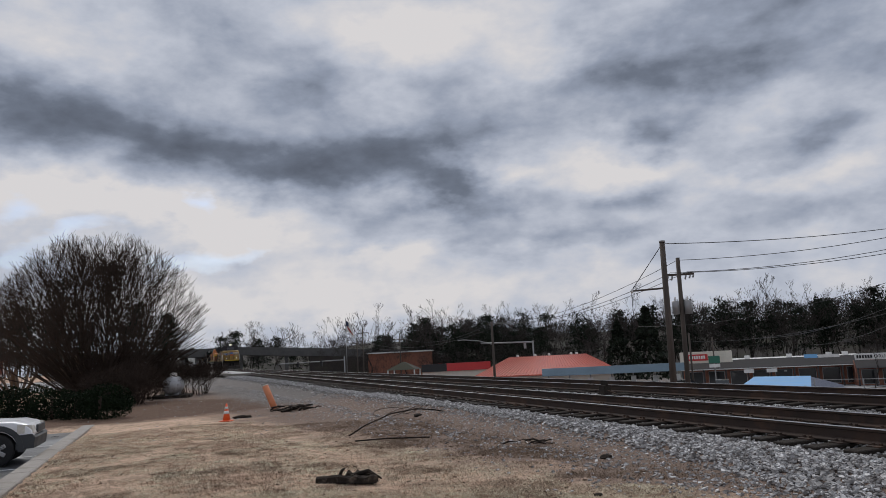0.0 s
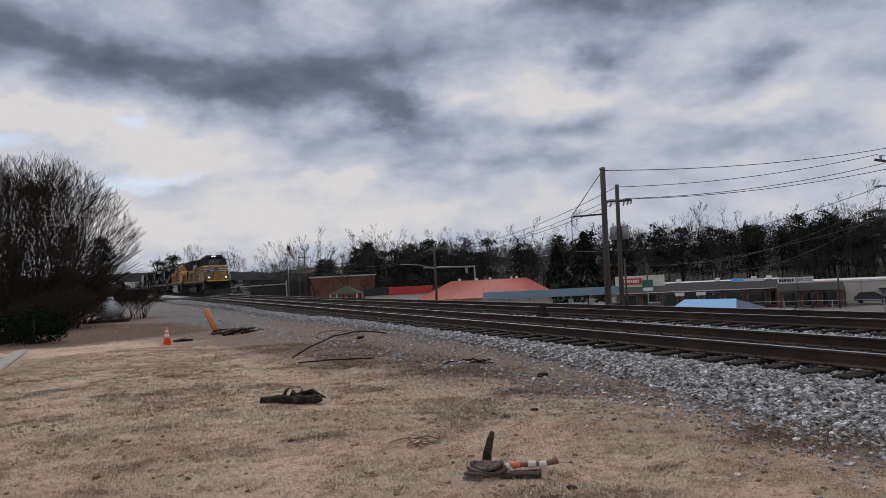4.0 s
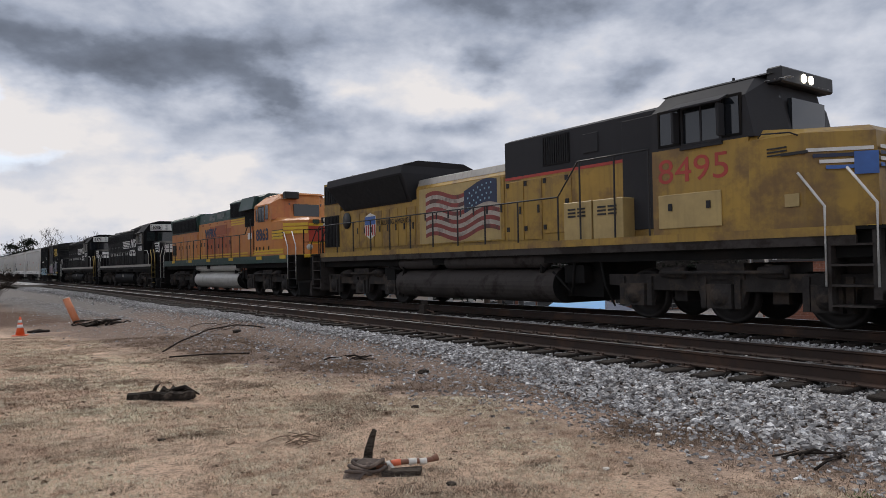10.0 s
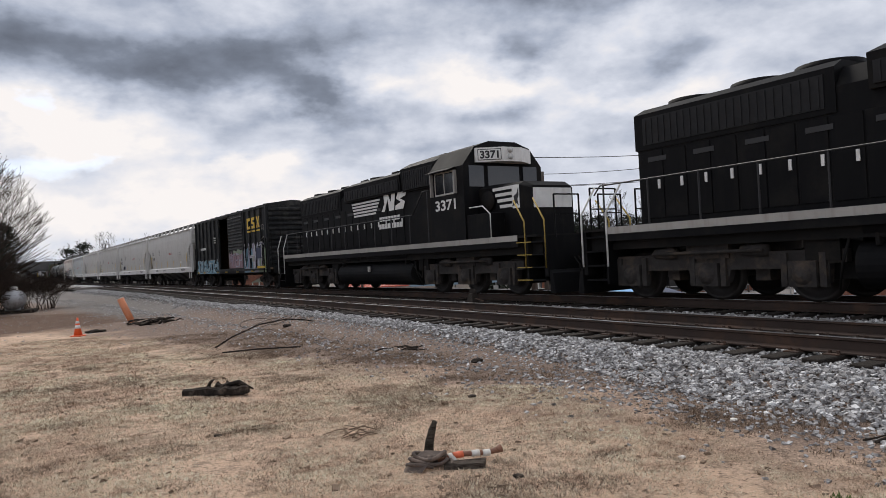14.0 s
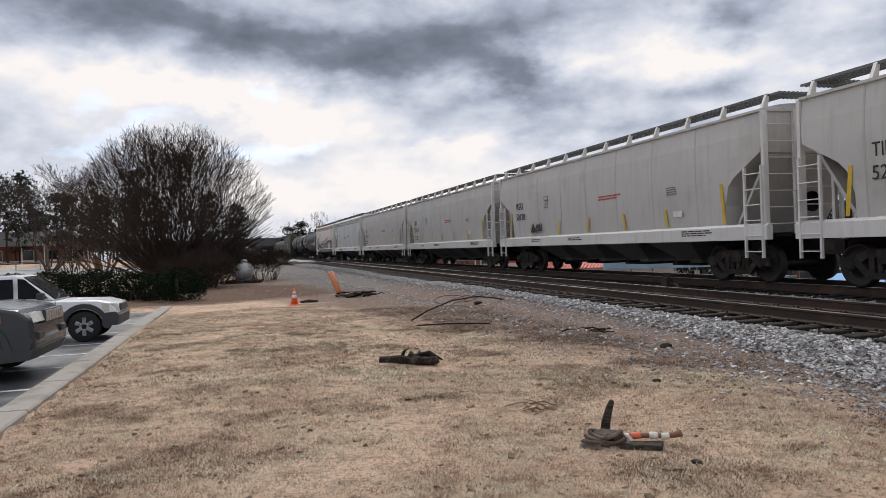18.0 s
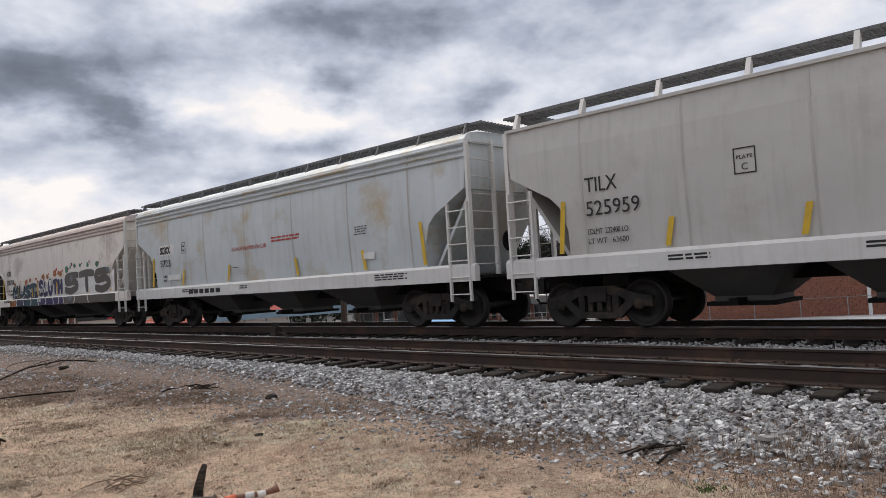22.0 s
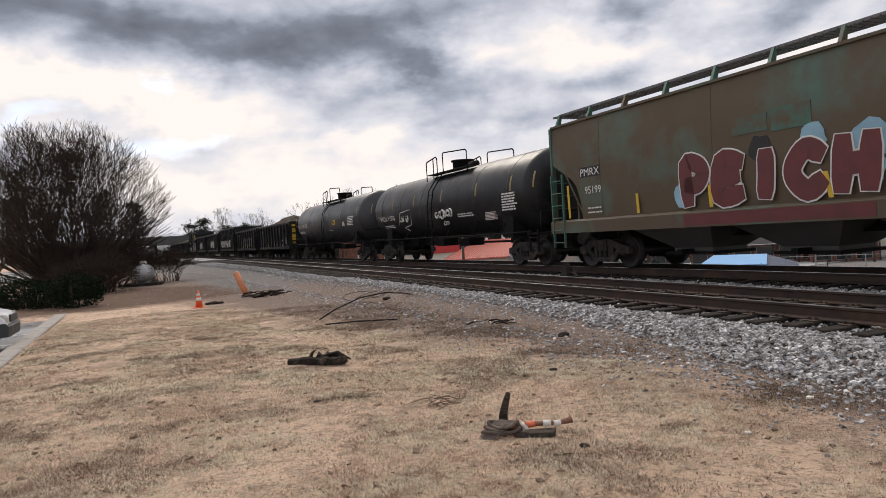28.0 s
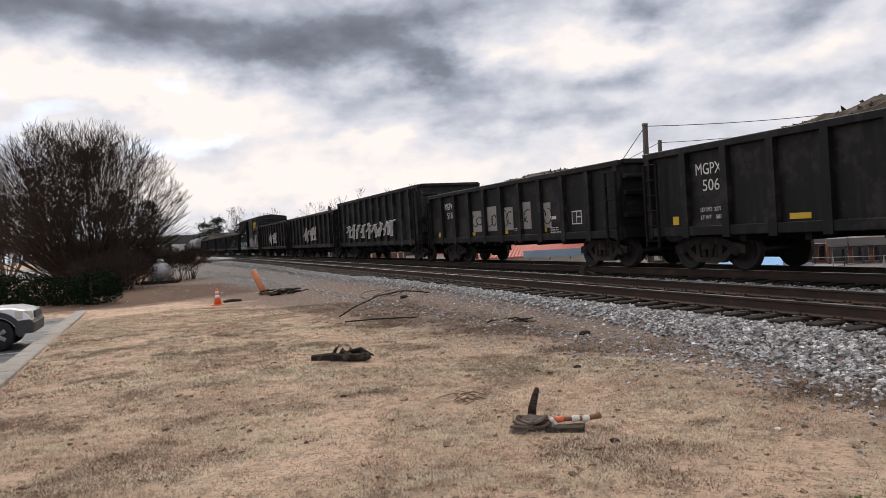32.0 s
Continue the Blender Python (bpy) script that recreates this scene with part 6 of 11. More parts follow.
    louvres(car, -10.2, -9.05, deck + 0.25, 3.15, -0.98, 10)
    louvres(car, -10.2, -9.05, 3.6, 4.3, -0.98, 8)
    part("rear_hood", loft([[(-10.3, -0.94, z), (-8.95, -0.955, z), (-8.95, 0.955, z), (-10.3, 0.94, z)] for z in (deck, 4.4)]), M_UPY, car)
    part("rear_lamp", lathe([(-10.36, 0.0001), (-10.36, 0.1), (-10.3, 0.1), (-10.3, 0.0001)], 12, "x"), M_LENS, car, at=pose(0, 0, 4.0))
    part("cooling_fan_guard", lathe([(-0.99, 0.0001), (-0.99, 0.3), (-0.96, 0.3), (-0.96, 0.0001)], 18), M_BLACKS, car, at=pose(-8.42, 0, 2.9))
    # shield and slogan on the hood
    bm = bmesh.new()
    blob(bm, [(-7.06, 2.3), (-6.7, 2.15), (-6.36, 2.3), (-6.32, 2.6), (-6.34, 2.95), (-6.7, 3.06), (-7.08, 2.95), (-7.1, 2.6)], -0.985)
    part("shield", bm, M_WHITES, car)
    part("shield_top", strips([(-7.07, -6.35, 2.66, 2.94)], -0.992, -0.988), M_BLUES, car)
    part("shield_bars", strips([(-7.02 + i * 0.145, -6.94 + i * 0.145, 2.28, 2.65) for i in range(5)], -0.992, -0.988), M_REDS, car)
    txt(car, "BUILDING AMERICA", -6.22, 2.6, 0.17, M_BLACKS, -0.985, 2.1)
    # wings and shield on the nose, plain shapes
    for p, q in (((8.70, -1.485), (9.55, -0.735)),):
        m = facet(p, q, 2.48)
        for i in range(4):
            ob = part("wing_bar", strips([(0.02 + 0.1 * i, 1.05, 0.52 - i * 0.1, 0.58 - i * 0.1)], -0.006, 0.0), (M_WHITES, M_NAVY, M_WHITES, M_BLUES)[i], car)
            ob.matrix_basis = m
        ob = part("wing_root", strips([(0.75, 1.12, 0.12, 0.5)], -0.008, -0.002), M_BLUES, car)
        ob.matrix_basis = m
    m = facet((9.55, -0.72), (9.55, 0.72), 2.25)
    bm = bmesh.new()
    blob(bm, [(0.5, 0.2), (0.72, 0.1), (0.94, 0.2), (1.0, 0.55), (1.0, 0.85), (0.72, 0.95), (0.44, 0.85), (0.44, 0.55)], -0.004)
    part("shield", bm, M_WHITES, car, at=m)
    part("shield_top", strips([(0.46, 0.98, 0.6, 0.86)], -0.012, -0.006), M_BLUES, car, at=m)
    part("shield_bars", strips([(0.5 + i * 0.13, 0.57 + i * 0.13, 0.2, 0.58) for i in range(4)], -0.012, -0.006), M_REDS, car, at=m)
    for k in (0, 1):
        for i in range(4):
            x0, x1 = (0.0, 0.42) if k == 0 else (1.02, 1.44)
            part("wing_bar", strips([(x0, x1, 0.77 - i * 0.1, 0.83 - i * 0.1)], -0.01, -0.003), (M_WHITES, M_NAVY, M_WHITES, M_BLUES)[i], car, at=m)
    m2 = facet((9.55, 0.735), (8.70, 1.485), 2.48)
    for i in range(4):
        part("wing_bar", strips([(0.02, 1.05 - 0.1 * i, 0.52 - i * 0.1, 0.58 - i * 0.1)], -0.006, 0.0), (M_WHITES, M_NAVY, M_WHITES, M_BLUES)[i], car, at=m2)
    part("nose_door", box(9.54, 9.57, -0.3, 0.35, 1.85, 3.3, 0.008), M_UPY, car)
    part("anticlimber", box(9.5, 10.4, -1.2, 1.2, deck - 0.12, deck + 0.02, 0.02), M_YLW, car)
    for y in (-0.95, 0.95):
        part("ditch_light", lathe([(9.95, 0.0001), (9.95, 0.13), (10.1, 0.13), (10.1, 0.0001)], 16, "x"), M_BLACKS, car, at=pose(0, y, 2.05))
        part("ditch_lamp", lathe([(10.1, 0.0001), (10.1, 0.075), (10.13, 0.07), (10.13, 0.0001)], 16, "x"), M_LAMP, car, "lit ditch light", at=pose(0, y, 2.05))
        part("lamp_stand", box(9.9, 10.05, y - 0.05, y + 0.05, deck, 2.0), M_UPG, car)
    loco_end(car, e, 1, deck, M_PLOW, M_CHROME, inset=1.2)
    loco_end(car, e, -1, deck, M_PLOW, M_UPG)
    walkway_rail(car, [(-9.8, 2.55), (-9.6, 2.75), (2.9, 2.75), (3.55, 3.5), (5.5, 3.5)], [-9.4, -8.2, -7.0, -5.8, -4.6, -3.4, -2.2, -1.0, 0.2, 1.5, 2.9, 3.6, 4.6, 5.5], M_BLACKS)
    part("handrail", tube([(-9.8, 1.5, 2.75), (5.5, 1.5, 2.75)], 0.02), M_BLACKS, car)
    return car


M_FLAGR = material("faded_flag_red", (0.27, 0.055, 0.045), 0.6, var=0.35, scale=1.6, second=(0.10, 0.045, 0.04), second_amount=0.35, second_scale=1.6)
M_FLAGW = material("faded_flag_white", (0.46, 0.40, 0.34), 0.6, var=0.3, scale=1.6, second=(0.2, 0.17, 0.15), second_amount=0.3, second_scale=1.6)


def flag_mural(car):
    """A flag painted across the hood doors: wavy stripes and a starred field."""
    x0, x1, z0, z1, y = -3.3, 0.35, 1.98, 3.62, -0.985
    def wave(x):
        u = (x - x0) / (x1 - x0)
        return 0.13 * math.sin(u * 9.0 + 0.6) + 0.12 * u
    part("mural_field", strips([(x0 - 0.35, x1 - 0.1, z0 - 0.1, z1 - 0.05)], y + 0.004, y + 0.008), M_CREAM, car)
    h = (z1 - z0 - 0.3) / 11
    for i in range(11):
        bm = bmesh.new()
        xe = x0 + (2.0 if i > 5 else 3.5)
        n = 18
        lo = [(x0 + (xe - x0) * k / n, z0 + i * h + wave(x0 + (xe - x0) * k / n)) for k in range(n + 1)]
        blob(bm, lo + [(a, b + h) for a, b in lo[::-1]], y)
        part("flag_stripe", bm, M_FLAGR if i % 2 == 0 else M_FLAGW, car)
    bm = bmesh.new()
    lo = [(x0 + 1.95 + 1.45 * k / 12, z0 + 6 * h + wave(x0 + 1.95 + 1.45 * k / 12)) for k in range(13)]
    blob(bm, lo + [(a, b + 5.3 * h) for a, b in lo[::-1]], y - 0.002)
    part("flag_field", bm, M_NAVY, car)
    tagged(part("star_field", strips([(x0 + 2.1 + 0.19 * i + 0.08 * (j % 2), x0 + 2.15 + 0.19 * i + 0.08 * (j % 2), z0 + 6.6 * h + 0.14 * j + wave(x0 + 2.1 + 0.19 * i), z0 + 6.6 * h + 0.05 + 0.14 * j + wave(x0 + 2.1 + 0.19 * i)) for i in range(6) for j in range(4)], y - 0.008, y - 0.003), M_SKYB, car), kind="stuff")


M_ORGR = material("rust_red_faded_paint", (0.34, 0.085, 0.03), 0.55, var=0.2, scale=1.2, second=(0.5, 0.19, 0.045), second_amount=0.3, second_scale=0.8, streak=0.4, streak_color=(0.12, 0.04, 0.02))
M_PRIMER = material("grey_primer", (0.16, 0.17, 0.165), 0.7, var=0.3, scale=3, second=(0.05, 0.08, 0.065), second_amount=0.4, second_scale=2.5)
M_SILVT = material("silver_fuel_tank_paint", (0.50, 0.48, 0.44), 0.4, metal=0.2, var=0.15, scale=1, streak=0.35, streak_color=(0.2, 0.16, 0.12))


def orange_locomotive():
    L, deck = 21.9, 1.74
    car = loco_base("faded orange and dark green freight locomotive with silver fuel tank", L, 6.5, deck, M_GRN, (-3.5, 3.2), M_SILVT, M_GRN)
    e = L / 2
    wide_cab(car, 5.66, 7.6, 9.7, deck, 0, 0, 3.3, 4.42, M_ORG, M_ORG, 3.3)
    cab_glass(car, 5.84, 6.08, 3.3, 3.85, -1.5, 1, M_ORG)
    cab_glass(car, 6.18, 6.86, 3.3, 3.88, -1.51, 2, M_BLACKS)
    cab_glass(car, 6.92, 7.3, 3.32, 3.95, -1.5, 1, M_ORG)
    part("number_board", box(7.72, 7.95, -1.0, -0.35, 4.2, 4.5, 0.02), M_BLACKS, car)
    txt(car, "8863", 0, 0, 0.17, M_WHITES, 0, 0.5, facing=facet((7.4, -1.12), (8.0, -1.02), 4.2))
    txt(car, "8863", 5.9, 2.45, 0.48, M_NAVY, -1.512, 1.4, offset=0.02)
    for x in (5.9, 6.3, 6.75, 7.3):
        part("box_latch", box(x, x + 0.06, -1.53, -1.5, 2.0, 2.16), M_BLACKS, car)
    m = facet((8.85, -1.49), (9.7, -0.74), 2.55)
    for i in range(3):
        part("nose_stripe", strips([(0.0, 1.1, 0.08 + i * 0.16, 0.2 + i * 0.16)], -0.006, 0.0), M_YLW, car, at=m)
        part("nose_stripe", strips([(7.7, 8.85, 2.43 + i * 0.13, 2.53 + i * 0.13)], -1.515, -1.49), M_YLW, car)
        part("stripe_line", strips([(7.7, 8.85, 2.53 + i * 0.13, 2.56 + i * 0.13)], -1.517, -1.49), M_BLACKS, car)
    m = facet((9.68, -0.74), (9.68, 0.74), 2.2)
    part("nose_band", strips([(0.0, 1.48, 0.1, 0.72)], -0.006, 0.0), M_REDS, car, at=m)
    part("nose_band_edge", strips([(0.0, 1.48, 0.74, 0.84), (0.0, 1.48, 0.0, 0.08)], -0.008, 0.0), M_YLW, car, at=m)
    part("nose_hatch", box(9.66, 9.7, -0.55, -0.25, 2.95, 3.2, 0.03), M_GRN, car)
    for z in (2.98, 3.18):
        part("headlight", lathe([(9.66, 0.0001), (9.66, 0.09), (9.72, 0.09), (9.72, 0.0001)], 14, "x"), M_LENS, car, at=pose(0, 0, z))
    part("headlight_housing", box(9.6, 9.68, -0.15, 0.15, 2.85, 3.3, 0.03), M_BLACKS, car)
    for y in (-0.85, 0.85):
        part("ditch_light", lathe([(9.95, 0.0001), (9.95, 0.12), (10.05, 0.12), (10.05, 0.0001)], 14, "x"), M_LENS, car, at=pose(0, y, 2.05))
    part("anticlimber", box(9.6, 10.3, -1.2, 1.2, deck - 0.12, deck + 0.02, 0.02), M_YLW, car)
    part("central_hood", box(1.2, 5.66, -0.98, 0.98, deck, 3.62), M_ORG, car)
    part("central_hood_top", loft([[(1.2, -0.98, 3.62), (5.66, -0.98, 3.62), (5.66, 0.98, 3.62), (1.2, 0.98, 3.62)], [(1.2, -1.05, 4.5), (5.66, -1.05, 4.5), (5.66, 1.05, 4.5), (1.2, 1.05, 4.5)], [(1.2, -0.8, 4.64), (5.66, -0.8, 4.64), (5.66, 0.8, 4.64), (1.2, 0.8, 4.64)]]), M_GRN, car)
    louvres(car, 1.3, 3.2, 3.75, 4.45, -1.06, 16)
    louvres(car, 3.35, 4.95, 3.2, 3.95, -1.08, 12)
    part("intake_hood", loft([[(3.3, -1.02, 3.95), (5.0, -1.02, 3.95), (5.0, -1.35, 3.95), (3.3, -1.35, 3.95)], [(3.3, -1.02, 4.55), (5.0, -1.02, 4.55), (5.0, -1.2, 4.55), (3.3, -1.2, 4.55)]]), M_GRN, car)
    part("engine_hood", box(-4.2, 1.2, -0.95, 0.95, deck, 3.72), M_ORG, car)
    part("engine_hood_top", loft([[(-4.2, -0.95, 3.72), (1.2, -0.95, 3.72), (1.2, 0.95, 3.72), (-4.2, 0.95, 3.72)], [(-4.2, -0.9, 4.2), (1.2, -0.9, 4.25), (1.2, 0.9, 4.25), (-4.2, 0.9, 4.2)], [(-4.2, -0.6, 4.2), (1.2, -0.6, 4.25), (1.2, 0.6, 4.25), (-4.2, 0.6, 4.2)]]), M_GRN, car)
    for z in (3.5, 3.62, 3.38):
        part("hood_stripe", strips([(1.2, 3.3, z, z + 0.07)], -1.0, -0.975), M_YLW, car)
    hood_doors(car, -4.1, -2.95, 2, deck + 0.12, 3.3, -0.95, M_ORG)
    hood_doors(car, -2.95, 0.5, 6, deck + 0.12, 2.98, -0.95, M_ORGR)
    hood_doors(car, 0.5, 1.1, 1, deck + 0.12, 3.3, -0.95, M_ORGR)
    part("upper_panel", box(-2.2, 0.45, -0.968, -0.94, 3.0, 3.5, 0.006), M_ORGR, car, "rust-red faded panel")
    for k, (x0, x1, z0, z1) in enumerate(((-2.3, -1.75, 3.86, 4.1), (-1.95, -1.4, 3.8, 3.98), (-1.05, -0.2, 3.84, 4.12), (-0.5, 0.1, 3.92, 4.16), (0.45, 0.7, 3.82, 3.9), (-3.3, -3.1, 3.85, 3.95), (0.9, 1.05, 3.8, 3.88))):
        part("primer_patch", box(x0, x1, -0.95 - 0.002 * (k % 2), -0.9, z0, z1), M_PRIMER, car, "bare grey primer patch")
    for x in (-3.6, -2.4, -1.2, 0.1, 0.8):
        part("hood_bracket", box(x, x + 0.28, -0.975, -0.94, 3.6, 3.66), M_ORGR, car)
    for z in (3.5, 3.62, 3.38):
        part("hood_stripe", strips([(5.02, 5.66, z, z + 0.07)], -1.0, -0.975), M_YLW, car)
    txt(car, "WFRX", -3.0, 2.95, 0.42, M_NAVY, -0.985, 1.9, offset=0.025)
    part("radiator_hood", box(-9.5, -4.2, -0.98, 0.98, deck, 3.35), M_ORG, car)
    part("radiator_top", loft([[(-9.5, -0.98, 3.35), (-4.2, -0.98, 3.35), (-4.2, 0.98, 3.35), (-9.5, 0.98, 3.35)], [(-9.5, -1.06, 4.2), (-4.2, -1.06, 4.2), (-4.2, 1.06, 4.2), (-9.5, 1.06, 4.2)], [(-9.5, -0.8, 4.34), (-4.2, -0.8, 4.34), (-4.2, 0.8, 4.34), (-9.5, 0.8, 4.34)]]), M_GRN, car)
    louvres(car, -9.1, -4.4, 3.42, 4.12, -1.075, 30)
    for x in (-8.3, -6.7, -5.1):
        part("radiator_fan", lathe([(4.3, 0.0001), (4.3, 0.66), (4.4, 0.66), (4.4, 0.0001)], 20, "z"), M_GRN, car, at=pose(x, 0, 0))
    hood_doors(car, -8.4, -4.3, 6, deck + 0.12, 3.2, -0.98, M_ORG)
    part("vent_panel", box(-9.35, -8.6, -1.0, -0.97, 2.1, 2.7), M_GRILLE, car)
    part("electrical_door", box(3.5, 4.2, -1.02, -0.98, deck + 0.1, 3.1, 0.01), M_ORG, car)
    part("grey_sheet", box(3.6, 4.1, -1.03, -1.015, 2.6, 2.9), M_WHITES, car)
    louvres(car, 4.3, 4.8, 2.1, 3.0, -1.02, 5)
    part("horn", rods([((-1.0, 0, 4.2), (-1.0, 0, 4.42), 0.03), ((-1.25, 0, 4.45), (-0.7, 0, 4.45), 0.06)]), M_BLACKS, car)
    for z in (deck + 0.2, deck + 0.08):
        part("deck_stripe", strips([(5.69, 8.85, z, z + 0.08)], -1.512, -1.49), M_YLW, car)
        part("deck_stripe", strips([(-9.4, 5.6, z, z + 0.06)], -1.0, -0.97), M_YLW, car)
    for x in (-7.5, -4.2, -1.0, 2.4, 6.0, 8.6):
        part("edge_mark", box(x, x + 0.6, -1.56, -1.53, deck - 0.14, deck), M_YLW, car)
    loco_end(car, e, 1, deck, M_UNDER, M_CHROME)
    loco_end(car, e, -1, deck, M_UNDER, M_CHROME)
    walkway_rail(car, [(-9.8, 2.6), (-9.6, 2.8), (4.5, 2.8), (5.1, 3.45), (5.45, 3.45)], [-9.4, -8.2, -7.0, -5.8, -4.6, -3.4, -2.2, -1.0, 0.2, 1.4, 2.6, 3.8, 5.2], M_BLACKS)
    part("handrail", tube([(-9.8, 1.5, 2.8), (5.0, 1.5, 2.8)], 0.02), M_BLACKS, car)
    return car


def black_locomotive(number, L, label):
    deck = 1.62
    car = loco_base(label, L, 6.0, deck, M_NSB, (-3.0, 3.0), M_NSB, M_SILV)
    e = L / 2
    f = 0.95
    # long hood
    part("long_hood", loft([[(x, -f, deck), (x, -f, 3.75), (x, -f + 0.25, 4.1), (x, f - 0.25, 4.1), (x, f, 3.75), (x, f, deck)] for x in (-7.9, 4.6)]), M_NSB, car)
    part("radiator_box", loft([[(-7.95, -f - 0.03, 3.3), (-3.4, -f - 0.03, 3.3), (-3.4, f + 0.03, 3.3), (-7.95, f + 0.03, 3.3)], [(-7.95, -f - 0.03, 4.1), (-3.4, -f - 0.03, 4.1), (-3.4, f + 0.03, 4.1), (-7.95, f + 0.03, 4.1)], [(-7.9, -0.7, 4.25), (-3.4, -0.7, 4.25), (-3.4, 0.7, 4.25), (-7.9, 0.7, 4.25)]]), M_NSB, car)
    louvres(car, -7.7, -3.6, 3.4, 4.0, -f - 0.05, 24)
    for x in (-7.0, -5.4, -4.0):
        part("radiator_fan", lathe([(4.2, 0.0001), (4.2, 0.6), (4.36, 0.6), (4.36, 0.0001)], 20, "z"), M_NSB, car, at=pose(x, 0, 0))
    part("horn", rods([((-2.6, -0.2, 4.1), (-2.6, -0.2, 4.35), 0.03), ((-2.85, -0.2, 4.42), (-2.35, -0.2, 4.42), 0.09)]), M_BLACKS, car)
    part("dynamic_brake", loft([[(-2.8, -f - 0.12, 3.55), (1.9, -f - 0.12, 3.55), (1.9, f + 0.12, 3.55), (-2.8, f + 0.12, 3.55)], [(-2.8, -f - 0.15, 4.15), (1.9, -f - 0.15, 4.15), (1.9, f + 0.15, 4.15), (-2.8, f + 0.15, 4.15)], [(-2.7, -0.7, 4.32), (1.9, -0.7, 4.32), (1.9, 0.7, 4.32), (-2.7, 0.7, 4.32)]]), M_NSB, car)
    louvres(car, -2.7, 1.8, 3.62, 4.0, -f - 0.17, 20)
    for x in (-1.2, 0.6):
        part("brake_fan", lathe([(4.3, 0.0001), (4.3, 0.6), (4.42, 0.6), (4.42, 0.0001)], 20, "z"), M_NSB, car, at=pose(x, 0, 0))
    part("inertial_filter", loft([[(2.0, -f - 0.1, 3.5), (4.4, -f - 0.1, 3.5), (4.4, f + 0.1, 3.5), (2.0, f + 0.1, 3.5)], [(2.0, -f - 0.15, 4.3), (4.4, -f - 0.15, 4.3), (4.4, f + 0.15, 4.3), (2.0, f + 0.15, 4.3)], [(2.0, -0.7, 4.5), (4.4, -0.7, 4.55), (4.4, 0.7, 4.55), (2.0, 0.7, 4.5)]]), M_NSB, car)
    louvres(car, 2.2, 4.2, 3.55, 4.2, -f - 0.17, 14)
    hood_doors(car, -7.8, 1.9, 16, deck + 0.15, 3.25, -f, M_NSB, handle=M_WHITES)
    # cab and short hood
    part("cab", loft([[(4.6, -1.5, z), (6.5, -1.5, z), (6.5, 1.5, z), (4.6, 1.5, z)] for z in (deck, 3.85)] + [[(4.6, -1.05, 4.42), (6.5, -1.05, 4.42), (6.5, 1.05, 4.42), (4.6, 1.05, 4.42)], [(4.6, -0.5, 4.6), (6.5, -0.5, 4.6), (6.5, 0.5, 4.6), (4.6, 0.5, 4.6)]]), M_NSB, car)
    cab_glass(car, 4.95, 5.95, 3.1, 3.72, -1.5, 2, M_SILV)
    part("window_awning", loft([[(4.7, -1.45, 3.85), (6.1, -1.45, 3.85), (6.1, -1.75, 3.74), (4.7, -1.75, 3.74)], [(4.7, -1.4, 3.9), (6.1, -1.4, 3.9), (6.1, -1.75, 3.77), (4.7, -1.75, 3.77)]]), M_NSB, car)
    part("wind_deflector", boxes([(4.75, 4.8, -1.6, -1.5, 3.05, 3.75), (6.1, 6.15, -1.6, -1.5, 3.05, 3.75)]), M_SILV, car)
    for y0, y1 in ((-1.3, -0.75), (0.75, 1.3), (-0.6, 0.6)):
        part("windscreen", box(6.49, 6.53, y0, y1, 3.2, 3.85, 0.01), M_GLASS, car)
    part("number_board", loft([[(6.45, -1.05, z), (6.56, -1.05, z), (7.0, -0.35, z), (7.0, 0.35, z), (6.56, 1.05, z), (6.45, 1.05, z)] for z in (3.93, 4.36)]), M_WHITES, car)
    m = facet((6.56, -1.05), (7.0, -0.35), 3.93)
    part("number_frame", strips([(0.06, 0.77, 0.05, 0.38)], -0.004, 0.0), M_BLACKS, car, at=m)
    part("number_field", strips([(0.08, 0.75, 0.07, 0.36)], -0.008, -0.003), M_WHITES, car, at=m)
    txt(car, number, 0, 0, 0.21, M_BLACKS, 0, 0.56, offset=0.012, facing=m @ pose(0.13, -0.012, 0.11, 90, 0, 0))
    for z in (4.07, 4.27):
        part("headlight", lathe([(6.98, 0.0001), (6.98, 0.085), (7.06, 0.085), (7.06, 0.0001)], 14, "x"), M_LENS, car, at=pose(0, -0.1, z))
    txt(car, number, 4.9, 2.6, 0.3, M_WHITES, -1.512, 1.15, offset=0.01)
    part("short_hood", loft([[(6.5, -f, deck), (6.5, -f, 3.12), (6.5, -f + 0.2, 3.22), (6.5, f - 0.2, 3.22), (6.5, f, 3.12), (6.5, f, deck)], [(8.4, -f, deck), (8.4, -f, 3.06), (8.4, -f + 0.2, 3.16), (8.4, f - 0.2, 3.16), (8.4, f, 3.06), (8.4, f, deck)], [(8.7, -f + 0.2, deck), (8.7, -f + 0.2, 2.95), (8.7, -f + 0.3, 3.02), (8.7, f - 0.3, 3.02), (8.7, f - 0.2, 2.95), (8.7, f - 0.2, deck)]]), M_NSB, car)
    for i in range(4):
        part("nose_stripe", strips([(7.2 + 0.1 * i, 8.35, 2.98 - 0.17 * i, 3.07 - 0.17 * i)], -f - 0.012, -f), M_WHITES, car)
    part("nose_panel", strips([(8.1, 8.41, 2.42, 3.06)], -f - 0.014, -f), M_WHITES, car)
    bm = bmesh.new()
    blob(bm, [(x - 0.25, z + 0.06) for x, z in ((8.34, 2.42), (8.44, 2.6), (8.42, 2.7), (8.56, 2.76), (8.64, 2.92), (8.64, 2.7), (8.58, 2.6), (8.63, 2.42), (8.54, 2.5), (8.46, 2.44))], -f - 0.02)
    part("nose_mark", bm, M_BLACKS, car)
